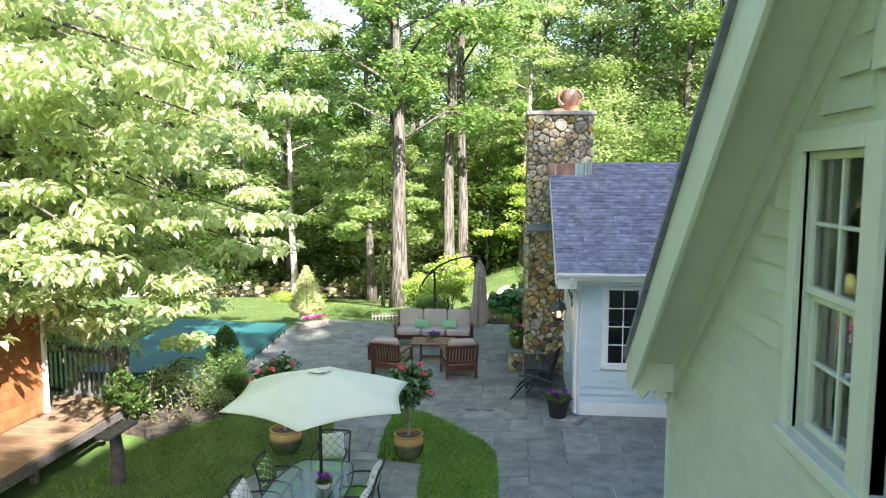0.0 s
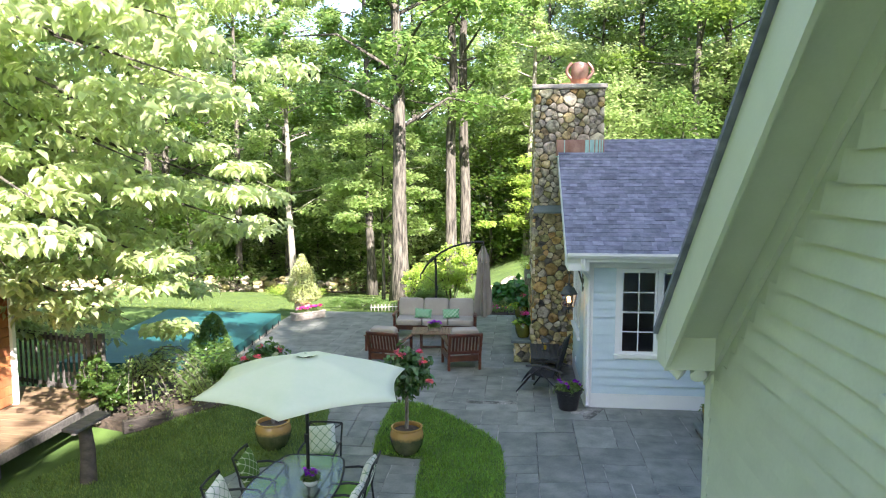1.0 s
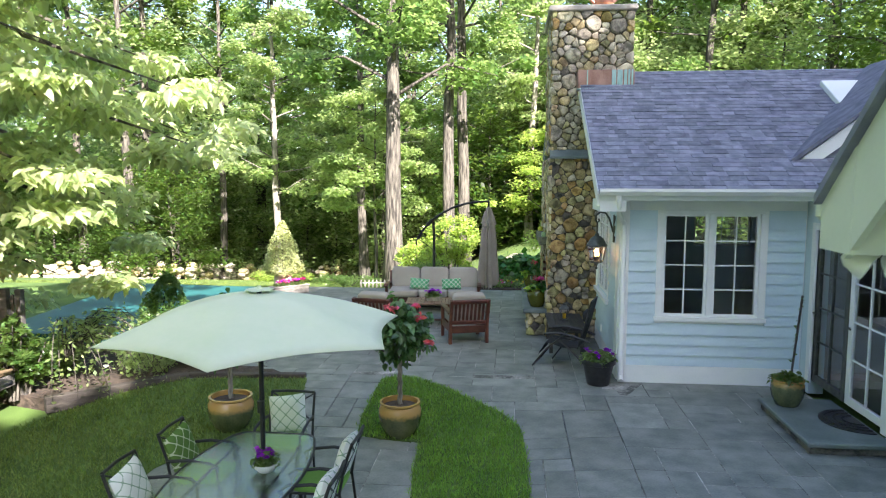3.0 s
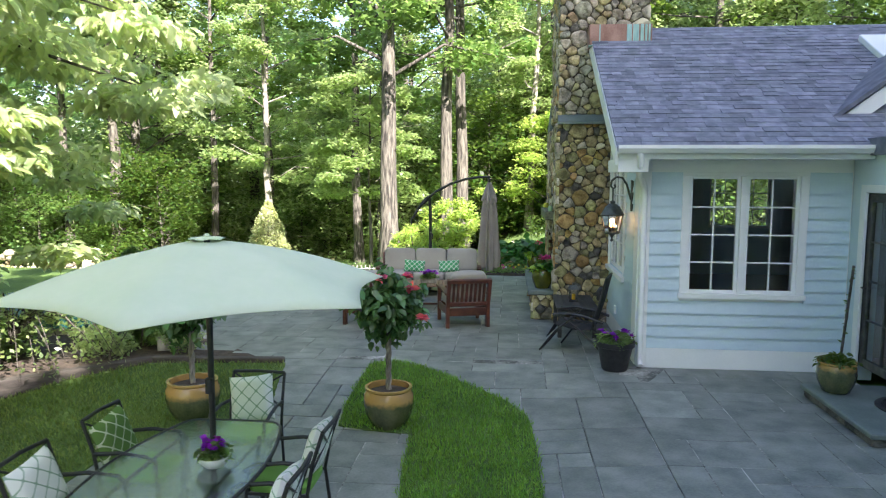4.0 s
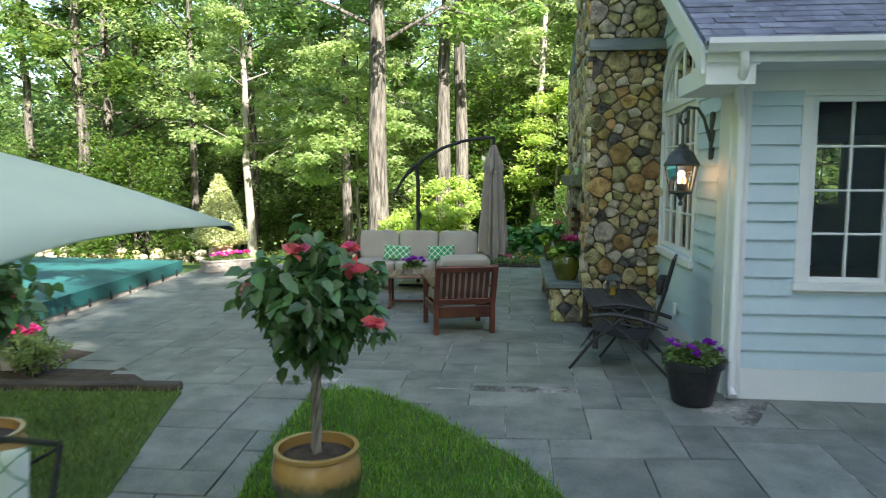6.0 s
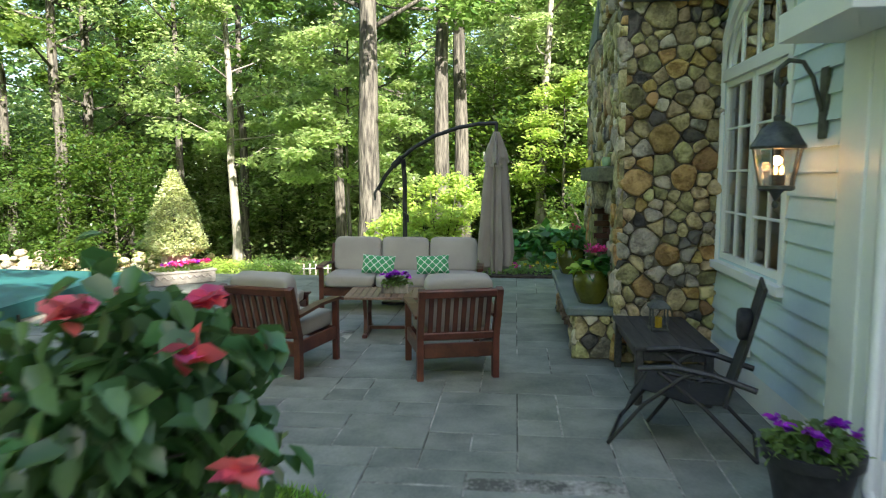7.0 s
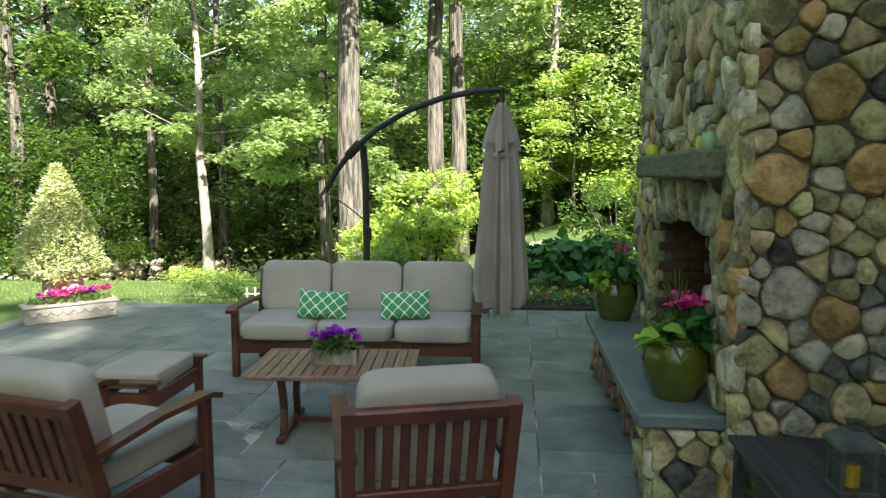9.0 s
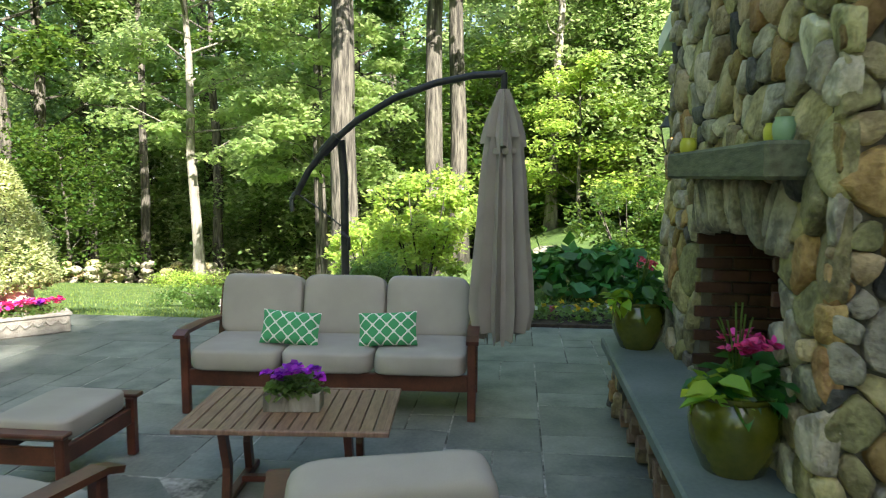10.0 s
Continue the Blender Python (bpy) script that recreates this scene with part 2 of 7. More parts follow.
def trellis_cloth(name, ground, line, scale, width=0.22):
    """Cloth printed with a curved trellis of pale lines."""
    m = bpy.data.materials.new(name)
    m.use_nodes = True
    nt, L = m.node_tree, m.node_tree.links
    bs = nt.nodes["Principled BSDF"]
    co, sp = nt.nodes.new("ShaderNodeTexCoord"), nt.nodes.new("ShaderNodeSeparateXYZ")
    L.new(co.outputs["Object"], sp.inputs[0])

    def op(kind, a, b=None):
        n = nt.nodes.new("ShaderNodeMath")
        n.operation = kind
        for i, v in enumerate((a, b)):
            if v is None:
                continue
            if isinstance(v, (int, float)):
                n.inputs[i].default_value = v
            else:
                L.new(v, n.inputs[i])
        return n.outputs[0]
    u, v = op("MULTIPLY", sp.outputs[0], scale), op("MULTIPLY", sp.outputs[2], scale)
    s1 = op("MULTIPLY", op("SINE", u), op("SINE", v))
    d = op("ABSOLUTE", op("ADD", op("COSINE", u), op("COSINE", v)))
    e = op("SUBTRACT", d, op("MULTIPLY", op("ABSOLUTE", s1), 0.16))
    fac = op("LESS_THAN", op("ABSOLUTE", e), width)
    mx = nt.nodes.new("ShaderNodeMix")
    mx.data_type = "RGBA"
    L.new(fac, mx.inputs["Factor"])
    mx.inputs["A"].default_value, mx.inputs["B"].default_value = (*ground, 1), (*line, 1)
    L.new(mx.outputs["Result"], bs.inputs["Base Color"])
    bs.inputs["Roughness"].default_value = 0.9
    nz, bp = nt.nodes.new("ShaderNodeTexNoise"), nt.nodes.new("ShaderNodeBump")
    nz.inputs["Scale"].default_value = 300
    bp.inputs["Strength"].default_value, bp.inputs["Distance"].default_value = 0.2, 0.002
    L.new(nz.outputs["Fac"], bp.inputs["Height"]), L.new(bp.outputs[0], bs.inputs["Normal"])
    return m


PILLOW_GREEN = trellis_cloth("green_trellis_cloth", (0.06, 0.33, 0.13), (0.72, 0.76, 0.68), 62)
PILLOW_OLIVE = trellis_cloth("olive_trellis_cloth", (0.13, 0.24, 0.05), (0.60, 0.66, 0.45), 52, 0.16)
PILLOW_WHITE = trellis_cloth("white_trellis_cloth", (0.78, 0.80, 0.74), (0.30, 0.42, 0.30), 50, 0.13)


# ---- mesh tools ----
class Shape:
    """Collects points and faces of one mesh."""
    def __init__(self):
        self.v, self.f = [], []

    def add(self, verts, faces, m=None):
        k = len(self.v)
        self.v += [tuple(m @ Vector(p)) if m else tuple(p) for p in verts]
        self.f += [tuple(k + i for i in q) for q in faces]
        return self

    def box(self, c, s, m=None, b=0.004):
        """A box of middle c and size s with chamfered edges."""
        h = [max(x / 2, 1e-4) for x in s]
        b = min(b, *[x * 0.45 for x in h])
        vs, ids = [], {}
        for sx in (-1, 1):
            for sy in (-1, 1):
                for sz in (-1, 1):
                    g = (sx, sy, sz)
                    for ax in range(3):
                        p = [c[i] + g[i] * (h[i] - (0 if i == ax else b)) for i in range(3)]
                        ids[g, ax] = len(vs)
                        vs.append(p)
        fs = []
        for ax in range(3):
            o = [i for i in range(3) if i != ax]
            for sg in (-1, 1):
                q = []
                for a, d in ((-1, -1), (1, -1), (1, 1), (-1, 1)):
                    g = [0, 0, 0]
                    g[ax], g[o[0]], g[o[1]] = sg, a, d
                    q.append(ids[tuple(g), ax])
                flip = (sg < 0) != (ax == 1)
                fs.append(tuple(reversed(q)) if flip else tuple(q))
        for ax in range(3):
            o = [i for i in range(3) if i != ax]
            for a in (-1, 1):
                for d in (-1, 1):
                    g0, g1 = [0, 0, 0], [0, 0, 0]
                    g0[ax], g1[ax] = -1, 1
                    for g in (g0, g1):
                        g[o[0]], g[o[1]] = a, d
                    fs.append((ids[tuple(g0), o[0]], ids[tuple(g1), o[0]], ids[tuple(g1), o[1]], ids[tuple(g0), o[1]]))
        for sx in (-1, 1):
            for sy in (-1, 1):
                for sz in (-1, 1):
                    fs.append(tuple(ids[(sx, sy, sz), i] for i in range(3)))
        return self.add(vs, fs, m)

    def lathe(self, profile, n=24, m=None, c=(0, 0, 0)):
        """Turns (radius, height) pairs round the z axis."""
        vs = [(c[0] + r * math.cos(2 * math.pi * i / n), c[1] + r * math.sin(2 * math.pi * i / n), c[2] + z) for r, z in profile for i in range(n)]
        fs = [(j * n + i, j * n + (i + 1) % n, (j + 1) * n + (i + 1) % n, (j + 1) * n + i) for j in range(len(profile) - 1) for i in range(n)]
        if profile[0][0] > 1e-4:
            fs.append(tuple(reversed(range(n))))
        if profile[-1][0] > 1e-4:
            fs.append(tuple(range((len(profile) - 1) * n, len(profile) * n)))
        return self.add(vs, fs, m)

    def tube(self, pts, r, n=8, m=None):
        """A round bar along pts; r: one radius or one a point."""
        pts = [Vector(p) for p in pts]
        rs = r if isinstance(r, (list, tuple)) else [r] * len(pts)
        vs, fs = [], []
        side = None
        for i, p in enumerate(pts):
            d = (pts[min(i + 1, len(pts) - 1)] - pts[max(i - 1, 0)]).normalized()
            if side is None:
                side = d.orthogonal().normalized()
            side = (side - d * side.dot(d)).normalized()
            up = d.cross(side)
            vs += [p + (side * math.cos(2 * math.pi * k / n) + up * math.sin(2 * math.pi * k / n)) * rs[i] for k in range(n)]
        for j in range(len(pts) - 1):
            fs += [(j * n + k, j * n + (k + 1) % n, (j + 1) * n + (k + 1) % n, (j + 1) * n + k) for k in range(n)]
        fs += [tuple(reversed(range(n))), tuple(range((len(pts) - 1) * n, len(pts) * n))]
        return self.add(vs, fs, m)

    def bar(self, pts, w, t, m=None):
        """A rectangular bar along pts that lie in a plane of constant x: w along x, t across."""
        vs, fs = [], []
        pts = [Vector(p) for p in pts]
        for i, p in enumerate(pts):
            d = (pts[min(i + 1, len(pts) - 1)] - pts[max(i - 1, 0)]).normalized()
            nrm = Vector((0, -d.z, d.y))
            for a, b in ((-1, -1), (1, -1), (1, 1), (-1, 1)):
                vs.append(p + Vector((a * w / 2, 0, 0)) + nrm * (b * t / 2))
        for j in range(len(pts) - 1):
            fs += [(j * 4 + k, j * 4 + (k + 1) % 4, (j + 1) * 4 + (k + 1) % 4, (j + 1) * 4 + k) for k in range(4)]
        fs += [(3, 2, 1, 0), tuple(len(vs) - 4 + k for k in range(4))]
        return self.add(vs, fs, m)

    def prism(self, poly, z0, z1, m=None):
        """A plate: a plan outline (counter-clockwise) from z0 up to z1."""
        n = len(poly)
        vs = [(x, y, z0) for x, y in poly] + [(x, y, z1) for x, y in poly]
        fs = [tuple(reversed(range(n))), tuple(range(n, 2 * n))] + [(i, (i + 1) % n, n + (i + 1) % n, n + i) for i in range(n)]
        return self.add(vs, fs, m)

    def pillow(self, c, s, e=0.35, n=20, m=None, puff=0.0):
        """A padded block: a rounded box of size s, e: roundness."""
        vs, fs = [], []
        rows = n // 2
        sg = lambda a, p: math.copysign(abs(a) ** p, a)
        for j in range(rows + 1):
            th = -math.pi / 2 + math.pi * j / rows
            for i in range(n):
                ph = 2 * math.pi * (i + 0.5) / n
                x, y, z = sg(math.cos(th), e) * sg(math.cos(ph), e), sg(math.cos(th), e) * sg(math.sin(ph), e), sg(math.sin(th), e)
                k = 1 + puff * noise.noise(Vector((x * 1.3 + c[0], y * 1.3 + c[1], z * 1.3 + c[2])))
                vs.append((c[0] + x * s[0] / 2 * k, c[1] + y * s[1] / 2 * k, c[2] + z * s[2] / 2 * k))
        for j in range(rows):
            fs += [(j * n + i, j * n + (i + 1) % n, (j + 1) * n + (i + 1) % n, (j + 1) * n + i) for i in range(n)]
        return self.add(vs, fs, m)

    def mesh(self, name, mat, smooth=False):
        me = bpy.data.meshes.new(name)
        me.from_pydata(self.v, [], self.f)
        me.materials.append(mat)
        if smooth:
            me.shade_smooth()
        me.update()
        return me


def part(name, shape, mat, parent=None, label="", smooth=False, at=None):
    """One mesh object under a thing or a part."""
    me = shape.mesh(name, mat, smooth) if isinstance(shape, Shape) else shape
    ob = new(name, me)
    if smooth and isinstance(shape, Shape):
        me.set_sharp_from_angle(angle=radians(50))
    ob.parent = parent
    if at is not None:
        ob.matrix_basis = at
    if label:
        ob["label"] = label
    return ob


def thing(name, label, category, at=None, group="", kind=""):
    """An empty at a thing's base, for its parts."""
    ob = tagged(new(name), label, category, group, kind)
    ob.empty_display_size = 0.1
    if at is not None:
        ob.matrix_basis = at
    return ob


def fast_mesh(name, verts, quads, mat):
    """A mesh from numpy arrays of points and four-sided faces."""
    me = bpy.data.meshes.new(name)
    me.vertices.add(len(verts))
    me.vertices.foreach_set("co", np.asarray(verts, dtype=np.float32).ravel())
    me.loops.add(quads.size)
    me.loops.foreach_set("vertex_index", quads.astype(np.int32).ravel())
    me.polygons.add(len(quads))
    me.polygons.foreach_set("loop_start", np.arange(0, quads.size, 4, dtype=np.int32))
    me.polygons.foreach_set("loop_total", np.full(len(quads), 4, dtype=np.int32))
    me.materials.append(mat)
    me.update(calc_edges=True)
    return me


def leaves(name, places, size, mat, seed=1, droop=0.35, wide=0.62, spread=1.0, fine=False):
    """Leaves as folded diamonds at the given places, each its own island."""
    rg = np.random.default_rng(seed)
    n = len(places)
    yaw, s = rg.uniform(0, 2 * np.pi, n), size * rg.uniform(0.65, 1.3, n)
    pitch, roll = rg.normal(-droop, 0.45 * spread, n), rg.normal(0, 0.55 * spread, n)
    d = np.stack([np.cos(yaw) * np.cos(pitch), np.sin(yaw) * np.cos(pitch), np.sin(pitch)], 1)
    side = np.stack([-np.sin(yaw), np.cos(yaw), np.zeros(n)], 1)
    nrm = np.cross(d, side)
    side = side * np.cos(roll)[:, None] + nrm * np.sin(roll)[:, None]
    w = (s * wide / 2)[:, None]
    mid = places + d * (s * 0.45)[:, None] - nrm * (s * 0.06)[:, None]
    if fine:
        q1, q2 = places + d * (s * 0.28)[:, None], places + d * (s * 0.66)[:, None] - nrm * (s * 0.03)[:, None]
        lift = nrm * (s * 0.10)[:, None]
        tip = places + d * s[:, None] - nrm * (s * 0.16)[:, None]
        v = np.stack([places, q1 + side * w * 0.9 + lift, q2 + side * w * 0.8 + lift, tip, q2 - side * w * 0.8 + lift, q1 - side * w * 0.9 + lift], 1).reshape(-1, 3)
        k = np.arange(n)[:, None] * 6
        return fast_mesh(name, v, np.concatenate([k + np.array([0, 1, 2, 3]), k + np.array([0, 3, 4, 5])]), mat)
    v = np.stack([places, mid + side * w, places + d * s[:, None], mid - side * w], 1).reshape(-1, 3)
    return fast_mesh(name, v, np.arange(4 * n).reshape(n, 4), mat)


def puffs(rg, centres, radii, count, flat=0.55):
    """Random places in ellipsoids round the centres, denser towards their outside."""
    k = rg.integers(0, len(centres), count)
    d = rg.normal(size=(count, 3))
    d /= np.linalg.norm(d, axis=1)[:, None]
    r = rg.uniform(0.15, 1, count) ** 0.5
    return centres[k] + d * (r * radii[k])[:, None] * np.array([1, 1, flat])


def drop(x, y):
    """The fall of the garden towards the dining terrace, away from the house."""
    a, b = min(max(-y / 2.4, 0), 1), min(max((3.0 - x) / 2.6, 0), 1)
    return -0.15 * a * a * (3 - 2 * a) * b * b * (3 - 2 * b)


def height(x, y):
    """The lie of the land: level by the house, falling away to the back."""
    g = min(max((3 - x) / 7, 0), 1)
    g = g * g * (3 - 2 * g) * 0.35 + g * 0.65
    return drop(x, y) - 0.145 * min(max(y - 8.2, 0), 30) * g

# ---- ground ----
xs = sorted(set([round(-12 + 0.5 * i, 2) for i in range(50)] + [-600, -300, -150, -90, -60, -45, -36, -30, -26, -22, -18, -15, 14, 16, 18, 22, 28, 36, 50, 80, 150, 300, 600]))
ys = sorted(set([round(-20 + 0.5 * i, 2) for i in range(110)] + [-600, -300, -150, -80, -50, -35, -26, 36, 38, 40, 44, 50, 60, 80, 120, 200, 350, 600]))
gs = Shape()
vv = []
for yy in ys:
    for xx in xs:
        edge = 1.0 if (yy > 8.4 or xx < -5) else 0.0
        vv.append((xx, yy, height(xx, yy) - 0.06 + edge * 0.05 * noise.noise(Vector((xx * 0.3, yy * 0.3, 0)))))
nx = len(xs)
gs.add(vv, [(j * nx + i, j * nx + i + 1, (j + 1) * nx + i + 1, (j + 1) * nx + i) for j in range(len(ys) - 1) for i in range(nx - 1)])
ground = tagged(part("ground", gs, GRASS_SOIL, smooth=True), "green lawn ground falling away towards the woods", "ground", kind="structure")

bed = Shape()
for x0, x1, y0, y1 in ((-4.0, 5.5, -16.0, 0.0), (-4.0, 3.02, 0.0, 0.9), (-4.9, 3.02, 0.9, 8.15)):
    nx_, ny_ = max(1, round((x1 - x0) / 0.2)), max(1, round((y1 - y0) / 0.2))
    px_, py_ = [x0 + (x1 - x0) * i / nx_ for i in range(nx_ + 1)], [y0 + (y1 - y0) * j / ny_ for j in range(ny_ + 1)]
    bed.add([(x, y, drop(x, y) - 0.004 - (0.011 if -0.1495 < drop(x, y) < -0.0005 else 0)) for y in py_ for x in px_], [(j * (nx_ + 1) + i, j * (nx_ + 1) + i + 1, (j + 1) * (nx_ + 1) + i + 1, (j + 1) * (nx_ + 1) + i) for j in range(ny_) for i in range(nx_)])
patio = tagged(part("patio_bed", bed, MORTAR), "bluestone patio laid in pale mortar joints", "patio", kind="structure")

# Leaf litter sheet, added dark to deepen the shade under the trees.
litter = Shape()
for i in range(40):
    for j in range(14):
        x, y = -40 + i * 2.0, 30 + j * 2.0
        litter.add([(x + a, y + b, height(x + a, y + b) + 0.03 + 0.04 * noise.noise(Vector((x + a, y + b, 3)))) for a, b in ((0, 0), (2, 0), (2, 2), (0, 2))], [(0, 1, 2, 3)])
tagged(part("woodland_floor", litter, SOIL), "dark leaf litter under the woods", "ground", kind="structure")

# ---- house ----
SL = 2.02 / 3.47                      # rise of the main roof
EAVE_Y, EAVE_Z, RIDGE_Y, RIDGE_Z = -0.50, 2.80, 2.96, 4.82
BACK_Y, BACK_Z = 8.65, 3.30
BACK_SL = (RIDGE_Z - BACK_Z) / (BACK_Y - RIDGE_Y)
house = thing("house", "pale blue clapboard house with a grey shingle roof and white trim", "house")


def board_mesh(length, exposure=0.152, depth=0.032):
    """A lap board along +x, facing -y, its foot proud."""
    s = Shape()
    v = []
    for x in (0, length):
        v += [(x, 0, 0), (x, -depth, 0), (x, -0.006, exposure + 0.01), (x, 0, exposure + 0.01)]
    s.add(v, [(0, 1, 2, 3), (7, 6, 5, 4), (0, 4, 5, 1), (1, 5, 6, 2), (2, 6, 7, 3), (3, 7, 4, 0)])
    return s


def clad(parent, mat, m, length, z0, z1, holes=(), top=None):
    """Lap boards over a wall, cut at the holes (a, b, z0, z1) and under a sloping top."""
    z, cache = z0, {}
    while z < z1 - 0.02:
        a0, a1 = (0, length) if top is None else top(z + 0.15)
        spans = [(a0, a1)]
        for ha, hb, h0, h1 in holes:
            if z + 0.14 > h0 and z + 0.02 < h1:
                spans = [q for p, r in spans for q in ((p, min(r, ha)), (max(p, hb), r)) if q[1] - q[0] > 0.02]
        for p, r in spans:
            if r - p < 0.03:
                continue
            key = round(r - p, 3)
            if key not in cache:
                cache[key] = board_mesh(key).mesh("clapboard", mat)
            part("clapboard", cache[key], mat, parent, at=m @ Matrix.Translation((p, 0, z)))
        z += 0.152


def slab_box(lo, hi, b=0.003):
    return Shape().box([(a + c) / 2 for a, c in zip(lo, hi)], [c - a for a, c in zip(lo, hi)], b=b)


# walls with real openings: front y = 0..0.2, west x = 3..3.2
fw = Shape()
for lo, hi in (((3.0, 0.0, 0.0), (3.572, 0.2, 2.75)), ((4.897, 0.0, 0.0), (5.52, 0.2, 2.75)), ((3.572, 0.0, 0.0), (4.897, 0.2, 0.98)), ((3.572, 0.0, 2.46), (4.897, 0.2, 2.75))):
    fw.box([(a + c) / 2 for a, c in zip(lo, hi)], [c - a for a, c in zip(lo, hi)], b=0)
front = part("front_wall", fw, WHITE, house)
ww = Shape()
WY0, WY1, WZ0, WSPRING, WTOP = 1.22, 2.74, 1.02, 2.60, 3.24


def gable_z(y):
    return (EAVE_Z + (y - EAVE_Y) * SL if y < RIDGE_Y else RIDGE_Z - (y - RIDGE_Y) * BACK_SL) - 0.16


def arch_z(y):
    q = (y - (WY0 + WY1) / 2) / ((WY1 - WY0) / 2)
    return WSPRING + 0.08 + (WTOP - WSPRING - 0.08) * math.sqrt(max(0, 1 - q * q))


yk = [0.2, WY0] + [WY0 + (WY1 - WY0) * i / 12 for i in range(1, 12)] + [WY1, RIDGE_Y, 5.5, 8.2]
for a, b in zip(yk, yk[1:]):
    hole = a >= WY0 - 1e-6 and b <= WY1 + 1e-6
    zs = [(0, 0, WZ0, WZ0), (arch_z(a), arch_z(b), gable_z(a), gable_z(b))] if hole else [(0, 0, gable_z(a), gable_z(b))]
    for za, zb, zc, zd in zs:
        ww.add([(3.0, a, za), (3.0, b, zb), (3.0, b, zd), (3.0, a, zc), (3.2, a, za), (3.2, b, zb), (3.2, b, zd), (3.2, a, zc)],
               [(3, 2, 1, 0), (4, 5, 6, 7), (0, 1, 5, 4), (2, 3, 7, 6), (1, 2, 6, 5), (3, 0, 4, 7)])
west = part("west_wall", ww, SIDING, house)
bw_ = Shape()
for lo, hi in (((3.2, 8.0, 0), (6.0, 8.2, 3.25)), ((7.4, 8.0, 0), (12, 8.2, 3.25)), ((6.0, 8.0, 0), (7.4, 8.2, 1.25)), ((6.0, 8.0, 2.5), (7.4, 8.2, 3.25))):
    bw_.box([(a + c) / 2 for a, c in zip(lo, hi)], [c - a for a, c in zip(lo, hi)], b=0)
part("back_wall", bw_, SIDING, house)
part("east_wall", slab_box((11.8, 0.0, 0), (12.0, 8.0, 2.75)), SIDING, house)
part("inner_floor", slab_box((3.2, 0.2, 0.05), (11.8, 8.0, 0.15)), TABLE_WOOD, house)
part("inner_wall", slab_box((8.5, 0.2, 0.15), (8.6, 8.0, 2.7)), UNLIT_ROOM, house)
part("inner_ceiling", slab_box((3.2, 0.2, 2.6), (11.8, 8.0, 2.68)), UNLIT_ROOM, house)
clad(front, SIDING, Matrix.Translation((3.10, 0, 0)), 2.40, 0.26, 2.49, holes=[(0.385, 1.90, 0.90, 2.6)])
clad(west, SIDING, Matrix.LocRotScale((3.0, 2.86, 0), Euler((0, 0, radians(-90))), None), 2.46, 0.26, 3.6, holes=[(-0.1, 1.74, 0.93, 3.32)],
     top=lambda z: (0, 2.46) if z < 2.75 else (0, max(0.05, 2.86 - ((z + 0.16 - EAVE_Z) / SL + EAVE_Y) - 0.12)))
trims = (("corner_board", (2.99, -0.025, 0.0), (3.10, 0.1, 2.62)), ("side_corner_board", (2.975, 0.1, 0.0), (3.0, 0.40, 2.62)), ("skirt_board", (3.10, -0.03, 0.0), (5.5, 0.0, 0.26)),
         ("frieze_board", (3.10, -0.022, 2.502), (5.5, 0.0, 2.66)), ("side_skirt_board", (2.97, 0.40, 0.0), (3.0, 2.8, 0.26)),
         ("soffit", (2.62, -0.46, 2.655), (5.6, 0.0, 2.675)), ("fascia", (2.62, -0.485, 2.655), (5.6, -0.46, 2.82)), ("corner_return", (2.62, -0.46, 2.50), (2.975, 0.42, 2.655)))
for nm, lo, hi in trims:
    part(nm, slab_box(lo, hi), WHITE, house)
# rake boards up the west gable
for nm, y0, y1 in (("rake_board", EAVE_Y + 0.03, RIDGE_Y), ("far_rake_board", BACK_Y, RIDGE_Y)):
    s = Shape()
    za, zb = (EAVE_Z if y0 < RIDGE_Y else BACK_Z) - 0.02, RIDGE_Z - 0.02
    v = [(x, y, z) for x in (2.58, 2.61) for y, z in ((y0, za), (y1, zb), (y1, zb - 0.24), (y0, za - 0.2))]
    s.add(v, [(0, 1, 2, 3), (7, 6, 5, 4), (0, 4, 5, 1), (1, 5, 6, 2), (2, 6, 7, 3), (3, 7, 4, 0)])
    part(nm, s, WHITE, house)
    s = Shape()
    v = [(x, y, z) for x in (2.61, 3.0) for y, z in ((y0, za - 0.12), (y1, zb - 0.12), (y1, zb - 0.14), (y0, za - 0.14))]
    s.add(v, [(0, 1, 2, 3), (7, 6, 5, 4), (0, 4, 5, 1), (1, 5, 6, 2), (2, 6, 7, 3), (3, 7, 4, 0)])
    part("rake_soffit", s, WHITE, house)
# gutter and downpipe
g = Shape()
prof = [(0, 0.0), (-0.075, 0.0), (-0.115, 0.055), (-0.115, 0.095), (-0.105, 0.095), (-0.105, 0.06), (-0.07, 0.012), (-0.01, 0.012), (-0.01, 0.09), (0, 0.09)]
v = [(x, -0.487 + p, 2.72 + q) for x in (2.60, 5.7) for p, q in prof]
k = len(prof)
g.add(v, [(i, (i + 1) % k, k + (i + 1) % k, k + i) for i in range(k)] + [tuple(range(k)), tuple(reversed(range(k, 2 * k)))])
part("gutter", g, WHITE, house)
part("downpipe", Shape().tube([(2.86, -0.53, 2.73), (2.87, -0.53, 2.62), (2.90, -0.32, 2.47), (3.005, -0.075, 2.32), (3.015, -0.066, 2.2), (3.015, -0.066, 0.12), (3.015, -0.14, 0.05)], 0.036, 10), WHITE, house, smooth=True)

